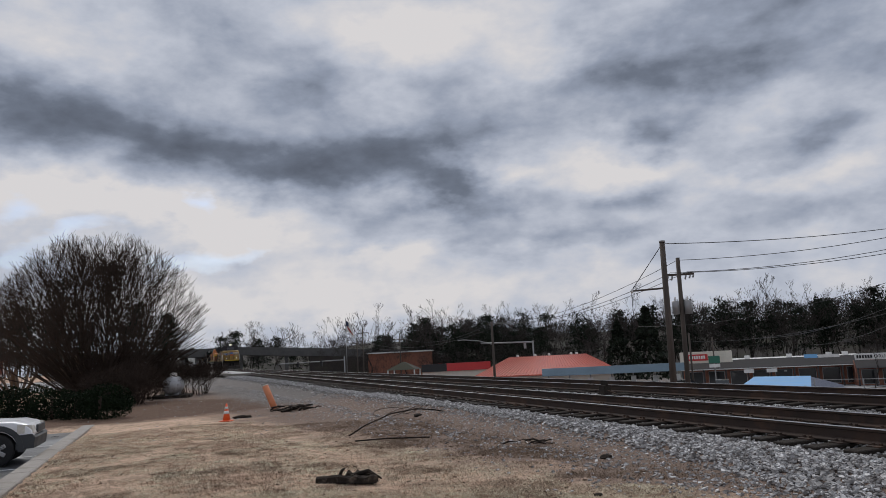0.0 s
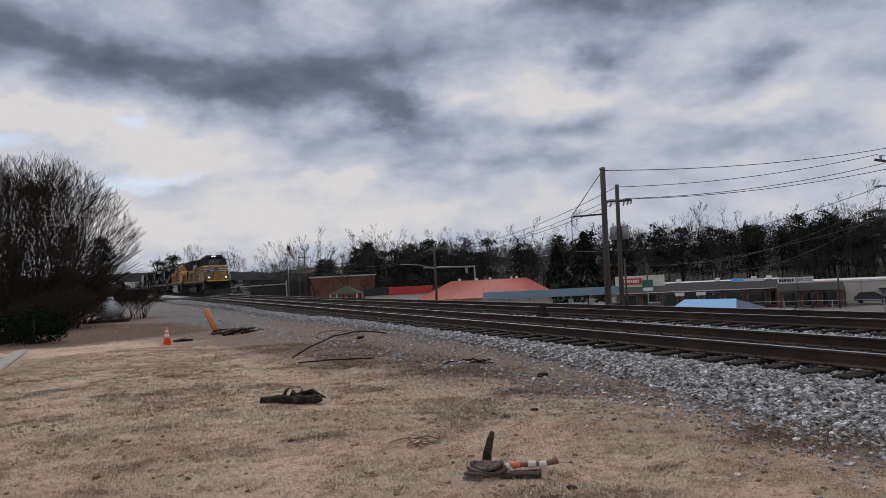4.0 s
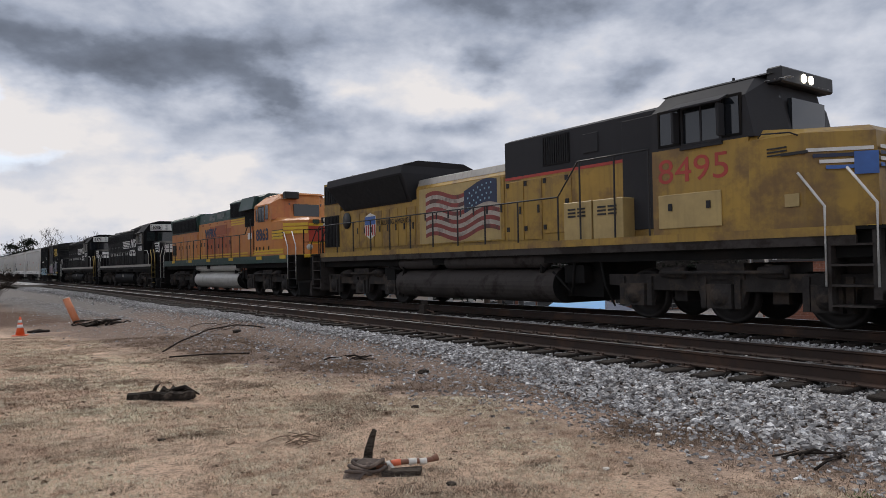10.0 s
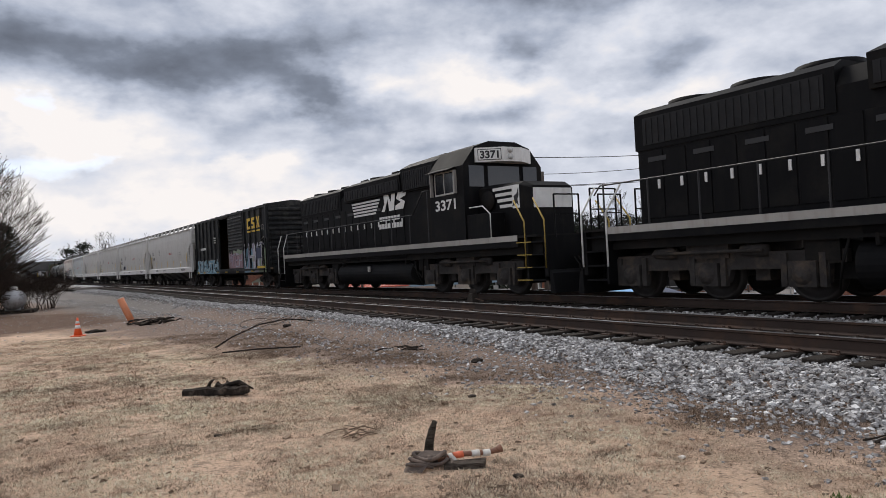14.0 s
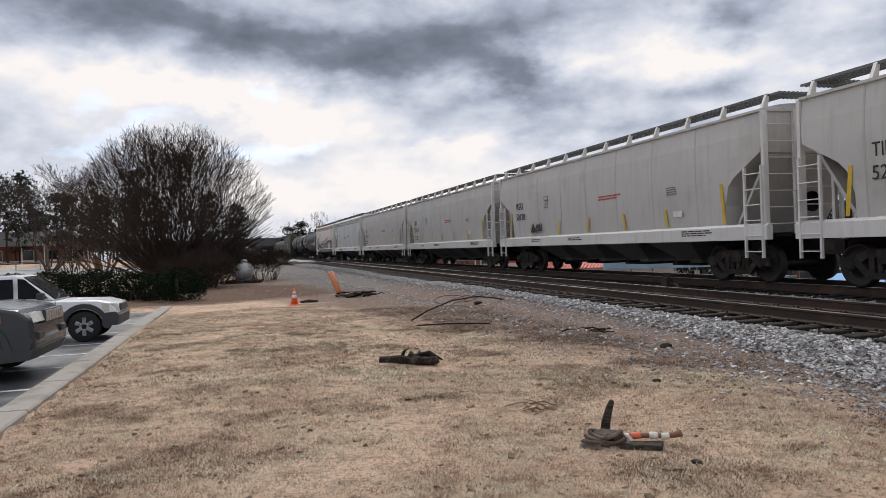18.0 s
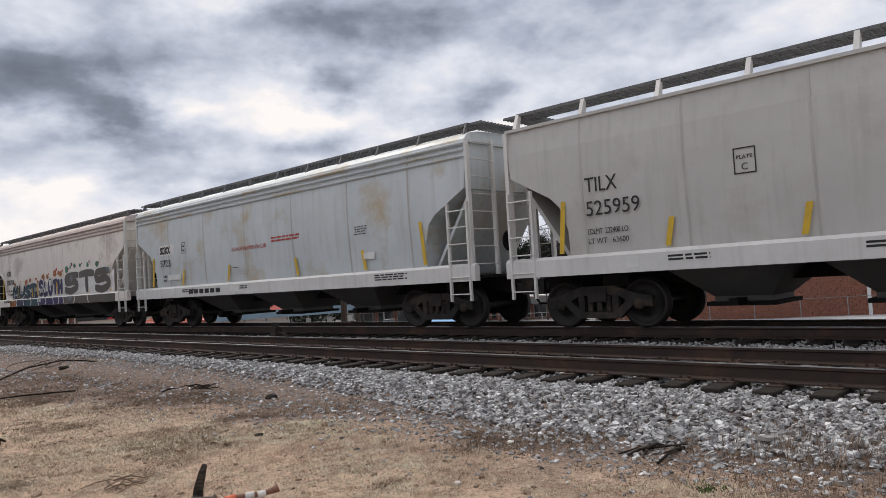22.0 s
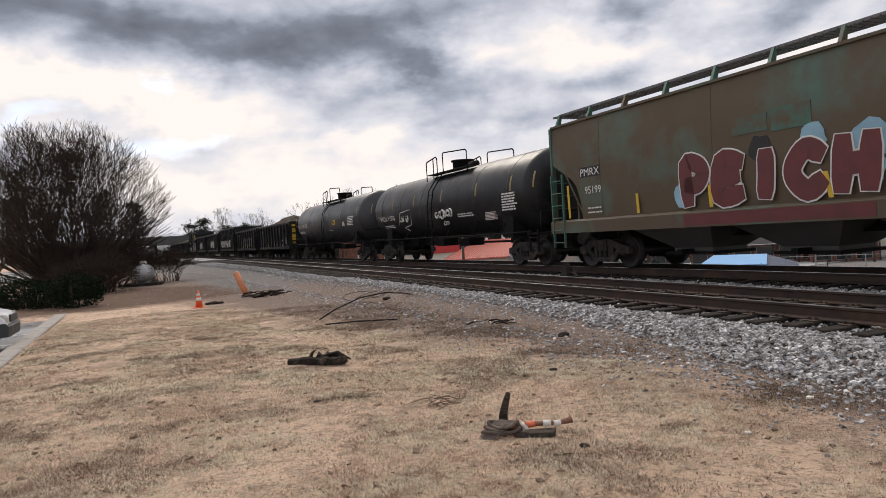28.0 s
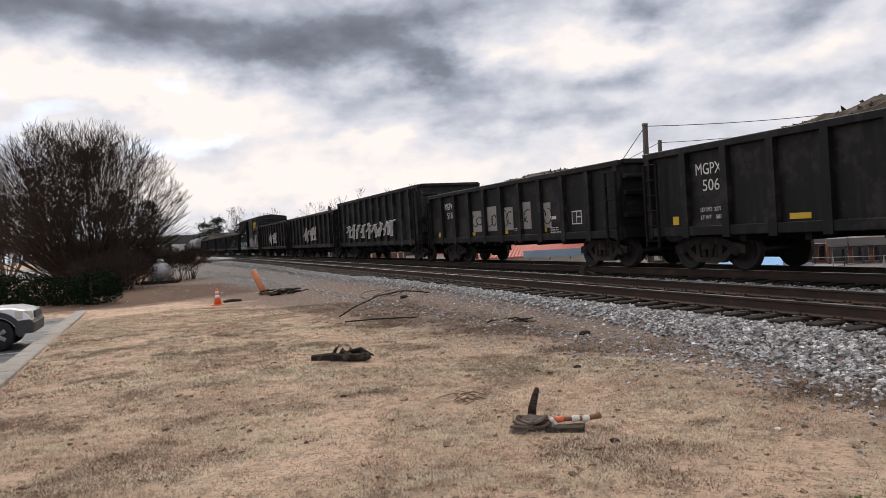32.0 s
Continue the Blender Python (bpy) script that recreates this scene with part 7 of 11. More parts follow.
    part("nose_front_panel", box(8.7, 8.712, -0.7, 0.7, 2.4, 2.95), M_WHITES, car)
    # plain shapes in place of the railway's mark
    for i in range(5):
        part("logo_bar", strips([(-2.3 + 0.04 * i, 0.12 - 0.09 * i, 3.4 - 0.12 * i, 3.47 - 0.12 * i)], -f - 0.04, -f - 0.02), M_WHITES, car)
    bm = bmesh.new()
    blob(bm, [(x + 0.4, z + 0.2) for x, z in ((-0.15, 2.75), (0.1, 2.75), (0.35, 3.2), (0.45, 2.75), (0.8, 2.75), (0.95, 3.35), (0.65, 3.35), (0.6, 3.05), (0.4, 3.35), (0.05, 3.35), (0.1, 3.05))], -f - 0.04)
    part("logo_shape", bm, M_WHITES, car)
    bm = bmesh.new()
    blob(bm, [(x + 0.4, z + 0.2) for x, z in ((0.9, 2.75), (1.5, 2.75), (1.65, 3.0), (1.3, 3.12), (1.7, 3.2), (1.75, 3.35), (1.15, 3.35), (1.0, 3.15), (1.35, 3.0), (0.95, 2.9))], -f - 0.04)
    part("logo_shape", bm, M_WHITES, car)
    part("name_bars", strips([(0.05 + 0.23 * i, 0.22 + 0.23 * i, 2.6, 2.76) for i in range(7)] + [(0.0 + 0.23 * i, 0.17 + 0.23 * i, 2.32, 2.5) for i in range(8)], -f - 0.04, -f - 0.024), M_WHITES, car)
    part("battery_box", box(6.5, 7.7, -1.45, -f, deck, 2.35, 0.02), M_NSB, car)
    part("hand_brake", lathe([(-f - 0.08, 0.0001), (-f - 0.08, 0.3), (-f - 0.02, 0.3), (-f - 0.02, 0.0001)], 18), M_UNDER, car, at=pose(7.0, 0, 2.72))
    part("grab_rail", tube([(6.75, -1.5, 2.55), (7.4, -1.5, 2.55), (7.75, -1.5, 2.3), (7.75, -1.5, deck)], 0.02), M_WHITES, car)
    for x in np.arange(-7.6, 1.9, 1.21):
        part("hood_vent", box(x, x + 0.5, -f - 0.035, -f - 0.02, 3.02, 3.12), M_BLACKS, car)
    part("fuel_gauge", box(-0.2, 0.0, -1.47, -1.42, 0.75, 0.95, 0.01), M_SILV, car)
    loco_end(car, e, 1, deck, M_NSB, M_YLWD, inset=0.4)
    loco_end(car, e, -1, deck, M_NSB, M_WHITES)
    for i in range(4):
        part("yellow_tread", box(8.9, 9.5, -1.535, -1.5, 0.43 + 0.33 * i, 0.455 + 0.33 * i), M_YLWD, car)
    walkway_rail(car, [(-8.8, 2.4), (-8.6, 2.6), (3.4, 2.6), (4.1, 3.3), (4.5, 3.3)], [-8.5, -7.2, -5.9, -4.6, -3.3, -2.0, -0.7, 0.6, 1.9, 3.2, 4.4], M_BLACKS)
    part("handrail", tube([(-8.8, 1.5, 2.6), (4.5, 1.5, 2.6)], 0.02), M_BLACKS, car)
    return car


M_GREENP = material("pale_green_spray_paint", (0.25, 0.31, 0.21), 0.6, var=0.35, scale=1.2)
M_PINKP = material("dusty_pink_spray_paint", (0.30, 0.19, 0.21), 0.6, var=0.35, scale=1.2)


def open_boxcar():
    L = 16.3
    e, b, H, fl = L / 2, L / 2 - 0.75, 4.25, 1.1
    car = thing("boxcar", "black boxcar with sprayed graffiti and an open sliding door", "boxcar", group="freight cars of the train")
    d0, d1, d2 = -1.6, 0.6, 3.43
    for k in (-1, 1):
        a, c = sorted((k * 1.44, k * 1.48))
        part("side_wall", boxes([(-b, d0, a, c, fl, H), (d1, b, a, c, fl, H), (d0, d1, a, c, H - 0.12, H)]), M_CSX, car)
        part("side_sill", boxes([(-b, b, *sorted((k * 1.44, k * 1.56)), fl - 0.24, fl + 0.02)]), M_CSX, car)
        part("eave", boxes([(-b, b, *sorted((k * 1.42, k * 1.55)), H - 0.06, H + 0.05)]), M_CSX, car)
        for x in [-b + 0.08 + i * (b + d0 - 0.16) / 6 for i in range(7)] + [d2 + 0.1 + i * (b - d2 - 0.18) / 4 for i in range(5)]:
            part("side_post", box(x - 0.07, x + 0.07, *sorted((k * 1.48, k * 1.57)), fl + 0.02, H - 0.06, 0.012), M_CSX, car)
    part("door", box(d1, d2, -1.56, -1.5, fl + 0.05, H - 0.12, 0.01), M_CSX, car, "closed corrugated sliding door")
    for i in range(16):
        z = fl + 0.2 + i * 0.175
        part("door_rib", prism([(-1.56, z), (-1.60, z + 0.03), (-1.60, z + 0.07), (-1.56, z + 0.1)], d1 + 0.1, d2 - 0.1), M_CSX, car)
    for xa, xb, ya, yb in ((d0 - 0.08, d0, -1.57, -1.44), (d1 - 0.06, d1 + 0.02, -1.58, -1.5), (d2 - 0.05, d2 + 0.03, -1.6, -1.5)):
        part("door_jamb", box(xa, xb, ya, yb, fl, H), M_CSX, car)
    part("far_door", box(d0, d1, 1.44, 1.48, fl, H - 0.1), M_CSX, car)
    part("lining", boxes([(-b + 0.05, b - 0.05, 1.36, 1.43, fl + 0.05, H - 0.1), (-b + 0.05, -b + 0.12, -1.4, 1.36, fl + 0.05, H - 0.1), (b - 0.12, b - 0.05, -1.4, 1.36, fl + 0.05, H - 0.1)]), M_INTERIOR, car)
    part("floor", box(-b, b, -1.44, 1.44, fl - 0.1, fl), M_INTERIOR, car)
    part("roof", loft([[(-b - 0.02, -1.54, H), (b + 0.02, -1.54, H), (b + 0.02, 1.54, H), (-b - 0.02, 1.54, H)], [(-b - 0.02, -1.5, H + 0.07), (b + 0.02, -1.5, H + 0.07), (b + 0.02, 1.5, H + 0.07), (-b - 0.02, 1.5, H + 0.07)], [(-b - 0.02, -0.1, H + 0.26), (b + 0.02, -0.1, H + 0.26), (b + 0.02, 0.1, H + 0.26), (-b - 0.02, 0.1, H + 0.26)]]), M_CSX, car)
    for x in np.arange(-b + 0.6, b, 1.15):
        part("roof_rib", loft([[(x - 0.06, -1.53, H + 0.03), (x + 0.06, -1.53, H + 0.03), (x + 0.06, 0, H + 0.24), (x - 0.06, 0, H + 0.24)], [(x - 0.05, -1.53, H + 0.1), (x + 0.05, -1.53, H + 0.1), (x + 0.05, 0, H + 0.31), (x - 0.05, 0, H + 0.31)]]), M_CSX, car)
    for d in (-1, 1):
        part("end_wall", box(*sorted((d * b, d * (b - 0.04))), -1.44, 1.44, fl, H), M_CSX, car)
        for i in range(12):
            z = fl + 0.15 + i * 0.245
            part("end_corrugation", prism([(d * b, z), (d * (b + 0.09), z + 0.06), (d * (b + 0.09), z + 0.13), (d * b, z + 0.19)], -1.42, 1.42, axis="y"), M_CSX, car)
        ladder(car, d * (b - 0.08), d * (b - 0.5), -1.6, 0.5, 2.6, M_UNDER)
        part("end_ladder", rods([((d * (b + 0.16), -1.38, z), (d * (b + 0.16), -0.9, z), 0.014) for z in np.arange(1.3, 2.9, 0.36)] + [((d * (b + 0.16), y, 1.2), (d * (b + 0.16), y, 3.0), 0.02) for y in (-1.38, -0.9)], 6), M_UNDER, car)
        part("end_sill", box(*sorted((d * (b + 0.02), d * (b + 0.3))), -1.3, 1.3, 0.8, 1.1), M_UNDER, car)
        coupler(car, d * e, d)
        freight_bogie(car, d * (e - 2.5))
    part("centre_sill", box(-e + 0.6, e - 0.6, -0.3, 0.3, 0.7, fl - 0.1), M_UNDER, car)
    part("door_track", box(d0 - 0.5, b - 0.4, -1.66, -1.56, fl - 0.12, fl - 0.02), M_CSX, car)
    for x in (-7.0, -5.5, -2.3, -0.4, 1.9, 4.6):
        part("reflector_stripe", strips([(x, x + 0.45, fl - 0.2, fl - 0.08)], -1.575, -1.56), M_YLW, car)
    part("reflector_stripe", strips([(5.9, 7.0, fl - 0.05, fl + 0.1)], -1.63, -1.57), M_YLW, car)
    # yellow road mark, plain shapes with underlines
    y = -1.585
    for i, x in enumerate((4.3, 5.1, 5.88)):
        bm = bmesh.new()
        if i == 0:
            blob(bm, [(x, 3.2), (x + 0.55, 3.2), (x + 0.55, 3.34), (x + 0.2, 3.34), (x + 0.2, 3.62), (x + 0.55, 3.62), (x + 0.55, 3.78), (x, 3.78)], y)
        elif i == 1:
            blob(bm, [(x, 3.2), (x + 0.52, 3.2), (x + 0.52, 3.52), (x + 0.18, 3.55), (x + 0.18, 3.64), (x + 0.52, 3.64), (x + 0.52, 3.78), (x, 3.78), (x, 3.45), (x + 0.34, 3.42), (x + 0.34, 3.34), (x, 3.34)], y)
        else:
            blob(bm, [(x, 3.2), (x + 0.2, 3.2), (x + 0.28, 3.38), (x + 0.38, 3.2), (x + 0.58, 3.2), (x + 0.4, 3.5), (x + 0.58, 3.78), (x + 0.38, 3.78), (x + 0.28, 3.6), (x + 0.2, 3.78), (x, 3.78), (x + 0.17, 3.5)], y)
        part("road_mark", bm, M_YLW, car)
        part("road_mark_bar", strips([(x - 0.02, x + 0.58, 3.02, 3.1)], y, y + 0.004), M_YLW, car)
    posts = [-b + 0.08 + i * (b + d0 - 0.16) / 6 for i in range(7)] + [d2 + 0.1 + i * (b - d2 - 0.18) / 4 for i in range(5)]
    grounds = ((-7.3, -1.7, 1.8, M_SKYB, 0.25), (3.45, 5.2, 2.25, M_SKYB, 0.3), (5.2, 6.3, 2.1, M_LILAC, 0.3), (5.9, 7.3, 2.35, M_GREENP, 0.35))
    for k, (x0, x1, top, mat, rough) in enumerate(grounds):
        ragged_fill(car, x0, x1, fl + 0.02, top, -1.486 - 0.001 * k, mat, 50 + k, rough)
        part("graffiti", strips([(max(x0, -b), min(x1, b), fl - 0.22, fl + 0.01)], -1.566 - 0.001 * k, -1.56), mat, car)
        for p in posts:
            if x0 < p < x1:
                part("graffiti", strips([(p - 0.068, p + 0.068, fl + 0.03, top - 0.1 - 0.1 * (int(p * 10) % 2))], -1.575 - 0.001 * k, -1.57), mat, car)
    ragged_fill(car, 0.7, 3.35, 1.15, 2.1, -1.604, M_PINKP, 60, 0.3)
    ragged_fill(car, 1.6, 3.3, 1.7, 2.25, -1.6035, M_GREENP, 61, 0.25)
    fat_word(car, "SOUTH", -7.0, -1.9, 1.0, 1.75, -1.584, 0.07, M_SKYB, M_WHITES, 0.03, 11)
    fat_word(car, "MUHSTC", -7.05, -1.85, 0.95, 1.8, -1.596, 0.012, M_BLACKS, M_BLACKS, 0.008, 12)
    fat_word(car, "MTEH", 0.8, 3.3, 1.2, 2.0, -1.612, 0.035, M_LILAC, M_MAROON, 0.02, 13)
    fat_word(car, "UHMT", 3.6, 6.9, 1.0, 2.45, -1.584, 0.05, M_LILAC, M_WHITES, 0.022, 14)
    fat_word(car, "MUS", 3.5, 6.9, 0.95, 2.4, -1.6, 0.016, M_BLACKS, M_BLACKS, 0.008, 15)
    part("stencil_panel", strips([(5.78, 6.5, 1.6, 2.15)], -1.615, -1.605), M_NAVY, car)
    part("notice", strips([(5.05, 5.45, 1.45, 1.75)], -1.615, -1.605), M_SILV, car)
    scrawl(car, 6.65, 2.95, 0.4, 0.45, -1.582, M_SILV, 31, 0.008, 3)
    scrawl(car, 6.7, 2.45, 0.3, 0.3, -1.582, M_SILV, 32, 0.008, 2)
    fine_print(car, -5.9, 2.55, 1.6, 1, M_WHITES, -1.582, 0.14, 0.2, 4)
    fine_print(car, -2.6, 3.1, 0.5, 3, M_WHITES, -1.582, 0.07, 0.14, 5)
    return car


# ---- the train, front to back ----
TRAIN = []
_seams7 = [-6.2, -4.2, -2.2, -0.3, 1.7, 3.7, 5.7]
_str = lambda L: (-L / 2 + 1.75, -L / 2 + 3.9, -2.4, -0.2, 2.2, 4.4, L / 2 - 1.9)


def couple(car, L):
    start = TRAIN[-1][1] + TRAIN[-1][2] / 2 if TRAIN else 0.0
    TRAIN.append((car, start + L / 2, L))
    return car


couple(up_locomotive(), 21.8)
couple(orange_locomotive(), 21.9)
couple(black_locomotive("6086", 20.0, "black freight locomotive with white stripes on its nose"), 20.3)
couple(black_locomotive("3371", 21.0, "second black freight locomotive with white striped nose"), 21.0)
couple(open_boxcar(), 16.3)


def grey_hopper(mark, number, L, label, seed, weights=("", ""), body=M_HOP, sill=M_SILL, **kw):
    car = covered_hopper(label, L, body, sill, _seams7, 4, top=4.05)
    hopper_marks(car, L, mark, number, stripe_x=_str(L), seed=seed, weights=weights)
    return couple(car, L)


grey_hopper("TILX", "525183", 16.75, "warm grey covered hopper car with yellow reflector stripes", 1)
c = grey_hopper("MGRX", "50120", 17.4, "warm grey covered hopper car with a small scrawled tag", 2)
scrawl(c, -4.9, 1.5, 1.0, 0.5, -1.59, M_NAVY, 14, 0.016, 7)
scrawl(c, -4.7, 1.55, 0.7, 0.35, -1.60, M_BLACKS, 15, 0.012, 4)
grey_hopper("TILX", "525135", 17.1, "warm grey covered hopper car streaked with grime", 3, ("LD LMT  222900", "LT  WT   63100"))
grey_hopper("TILX", "525959", 16.95, "pale grey covered hopper car with white side sill", 4, ("LDLMT  222400 LO", "LT WT   63600"))
c = covered_hopper("blue-grey covered hopper car with tan repainted patches", 17.1, M_SOXX, M_SILL, [-5.6, -3.2, -0.8, 1.6, 4.0, 6.2], 3, ribs=True, top=4.14)
hopper_marks(c, 17.1, "SOXX", "5723", box_white=True, stripe_x=(-6.8, -4.65, -1.8, 1.8, 4.6, 6.65), seed=6, numcap=0.23, plate=False)
part("plate_box", strips([(-4.65, -4.4, 2.85, 2.865), (-4.65, -4.4, 2.5, 2.515), (-4.65, -4.635, 2.515, 2.85), (-4.415, -4.4, 2.515, 2.85)], -1.589, -1.585), M_BLACKS, c)
fine_print(c, -4.6, 2.76, 0.15, 2, M_BLACKS, -1.588, 0.05, 0.14, 61)
fine_print(c, -1.55, 1.86, 0.4, 1, M_BLACKS, -1.588, 0.025, 0.08, 62)
fine_print(c, -1.55, 1.78, 1.05, 3, M_HOPSEAM, -1.588, 0.014, 0.06, 64)
fine_print(c, -6.05, 1.82, 0.3, 2, M_BLACKS, -1.57, 0.07, 0.14, 63)
part("stencil_panel", strips([(-1.7, -1.15, 1.14, 1.3)], -1.63, -1.62), M_WHITES, c)
txt(c, "DO NOT HAMMER ON CAR", -1.5, 2.34, 0.115, M_REDS, -1.59, 1.85)
part("maker_bars", strips([(-4.2 + 0.34 * i, -3.95 + 0.34 * i, 1.14, 1.28) for i in range(6)], -1.626, -1.62), M_BLACKS, c)
part("stencil_panel", strips([(-5.7, -4.8, 1.64, 1.82)], -1.575, -1.545), M_WHITES, c)
couple(c, 17.1)
c = covered_hopper("cream covered hopper car with bold violet and teal graffiti", 16.9, M_AOKX, M_AOKX, [-5.6, -3.2, -0.8, 1.6, 4.0, 6.2], 3, ribs=True, post=M_SILL, roof=M_PINK, top=4.12)
hopper_marks(c, 16.9, "AOKX", "206384", stripe_x=_str(16.9), seed=7, lines=False, plate=False, weights=("LD LMT 230350", "LT WT  055650"))
for x0, x1, mat in ((-5.6, -4.6, M_RUST), (-4.6, -3.1, M_NAVYT), (-3.1, -1.6, M_TEAL), (-1.6, 0.1, M_VIOLET), (0.1, 1.6, M_VIOLET), (1.6, 4.2, M_BROWNP), (4.2, 7.0, M_BROWNP)):
    part("graffiti", strips([(x0, x1, 1.045, 1.355)], -1.628, -1.62), mat, c)
for i, x in enumerate((-4.55, -3.6, -2.5, -1.55, -0.5, 0.4, 1.1, 1.62, 2.9, 4.3)):
    part("graffiti", ribbon([(x, 1.36), (x + 0.04, 1.2), (x + (0.12 if i % 2 else -0.1), 1.06)], 0.03, -1.632), M_WHITES, c)
ragged_fill(c, -5.3, -1.6, 1.4, 1.75, -1.578, M_NAVYT, 3, 0.12)
ragged_fill(c, -1.6, 1.6, 1.4, 2.0, -1.578, M_WHITES, 4, 0.25)
ragged_fill(c, 1.55, 6.9, 1.4, 2.35, -1.578, M_WHITES, 5, 0.3)
rndg = random.Random(40)
for i, (x, z) in enumerate([(-5.0, 2.1), (-4.1, 2.12), (-3.3, 2.15), (-2.6, 2.2), (-1.9, 2.25), (-1.75, 2.0), (-0.9, 2.25), (-0.3, 2.3), (0.5, 2.4), (0.65, 2.48), (1.05, 2.42), (1.35, 2.4), (2.0, 2.5), (2.5, 2.65), (2.9, 2.6), (3.6, 2.6), (4.4, 2.6), (5.2, 2.55)]):
    for k in range(2):
        r = rndg.uniform(0.07, 0.2) if k == 0 else rndg.uniform(0.04, 0.1)
        cx, cz = x + rndg.uniform(-0.08, 0.08) + 0.15 * k, z + rndg.uniform(-0.06, 0.06) + 0.08 * k
        bm = bmesh.new()
        blob(bm, [(cx + r * math.cos(a) * rndg.uniform(0.85, 1.15), cz + r * 0.8 * math.sin(a) * rndg.uniform(0.85, 1.15)) for a in np.arange(0, math.tau, 0.5)], -1.579 - 0.001 * k)
        part("graffiti", bm, (M_RUST if k == 0 else M_REDS) if x < 1.7 else (M_GREENS, M_MAROON)[k], c)
fat_word(c, "MUST", -5.2, -1.7, 1.4, 2.08, -1.588, 0.1, M_NAVYT, M_WHITES, 0.04, 5)
fat_word(c, "MUST", -5.1, -1.75, 1.46, 2.0, -1.602, 0.045, M_TEAL, M_TEAL, 0.004, 51)
fat_word(c, "SLOTH", -1.45, 1.55, 1.4, 2.22, -1.588, 0.11, M_VIOLET, M_WHITES, 0.045, 6)
fat_word(c, "5T5", 1.75, 6.7, 1.42, 2.42, -1.588, 0.145, M_BROWNP, M_WHITES, 0.05, 7)
txt(c, "OH NO", -1.6, 1.2, 0.13, M_WHITES, -1.634, 0.5)
part("stencil_panel", strips([(-0.05, 0.25, 1.9, 2.15)], -1.606, -1.60), M_WHITES, c)
for x, z0 in ((-4.25, 1.45), (-1.55, 1.5), (0.95, 1.5)):
    part("graffiti", ribbon([(x, z0), (x - 0.08, z0 + 0.5)], 0.05, -1.606), M_YLW, c)
scrawl(c, -1.3, 1.55, 0.9, 0.3, -1.65, M_WHITES, 5, 0.016, 5)
scrawl(c, -6.5, 1.22, 0.8, 0.2, -1.632, M_BLACKS, 6, 0.012, 5)
couple(c, 16.9)
R1 = 1.46
c = tank_car("long glossy black liquefied gas tank car with white lettering", 20.05, R1, M_TANK, 2.62, -0.6, (-8.3, -6.0, -3.4, -0.8, 2.4, 4.6, 8.0), -4.15, (3.7, 1.6))
tank_text(c, "CBTX 785059", -8.4, -0.42, 0.24, M_WHITES, R1, 2.62, 2.3)
tank_print(c, -7.6, -0.62, 1.6, 2, M_WHITES, R1, 2.62, 3)
part("plate_box", boxes([(-5.3, -4.95, -R1 - 0.01, -R1 + 0.04, z, z + 0.02) for z in (2.3, 2.62)] + [(x, x + 0.02, -R1 - 0.01, -R1 + 0.04, 2.3, 2.64) for x in (-5.3, -4.97)]), M_WHITES, c)
scrawl(c, -4.2, 2.3, 0.9, 0.35, -R1 - 0.01, M_SILV, 8, 0.014, 5)
scrawl(c, 2.9, 2.0, 0.9, 0.45, -R1 - 0.01, M_SILV, 9, 0.012, 6)
tank_text(c, "LIQUEFIED PETROLEUM GAS", 3.6, -0.5, 0.19, M_WHITES, R1, 2.62, 2.5)
tank_text(c, "NON - ODORIZED", 4.1, -0.76, 0.18, M_WHITES, R1, 2.62, 1.4)
tank_print(c, 6.7, 0.1, 1.1, 8, M_WHITES, R1, 2.62, 4)
tank_print(c, -0.7, -0.35, 0.5, 2, M_WHITES, R1, 2.62, 5)
tank_print(c, 1.2, -0.45, 0.6, 4, M_WHITES, R1, 2.62, 5)
part("warning_placard", box(1.1, 1.7, -R1 - 0.03, -R1 - 0.005, 2.28, 2.66), M_YLW, c, "yellow warning placard")
part("placard_lines", strips([(1.15, 1.65, 2.33 + 0.07 * i, 2.36 + 0.07 * i) for i in range(4)], -R1 - 0.036, -R1 - 0.03), M_BLACKS, c)
couple(c, 20.05)
R2 = 1.42
c = tank_car("black tank car with scuffed top and white lettering", 20.2, R2, M_TANK, 2.55, 0.3, (-8.2, -3.0, 3.4, 7.9), 0.4, (2.4, 1.4))
part("name_bars", strips([(-8.3 + 0.24 * i, -8.1 + 0.24 * i, 2.55, 2.8) for i in range(6)], -R2 - 0.02, -R2 - 0.0), M_WHITES, c)
tank_text(c, "LIQUEFIED PETROLEUM GAS", 5.0, -0.45, 0.15, M_WHITES, R2, 2.55, 1.5)
tank_print(c, -7.9, -0.4, 0.9, 2, M_WHITES, R2, 2.55, 6)
tank_print(c, 6.9, 0.0, 1.0, 7, M_WHITES, R2, 2.55, 7)
scrawl(c, 1.4, 1.9, 1.6, 0.5, -R2 - 0.01, M_SILV, 12, 0.014, 6)
for k, (xa, xb, a0, a1) in enumerate(((5.0, 8.3, 0.75, 1.25), (3.9, 4.6, 0.8, 1.1), (2.9, 3.3, 0.85, 1.0))):
    part("worn_patch", loft([[(xa + 0.15 * math.sin(9 * a + k), -(R2 + 0.006) * math.cos(a), (R2 + 0.006) * math.sin(a)), (xb + 0.1 * math.sin(7 * a), -(R2 + 0.006) * math.cos(a), (R2 + 0.006) * math.sin(a)), (xb, -R2 * math.cos(a), R2 * math.sin(a)), (xa, -R2 * math.cos(a), R2 * math.sin(a))] for a in np.linspace(a0, a1, 8)]), M_TANKS, c, "pale peeling paint", at=pose(0, 0, 2.55))
couple(c, 20.2)
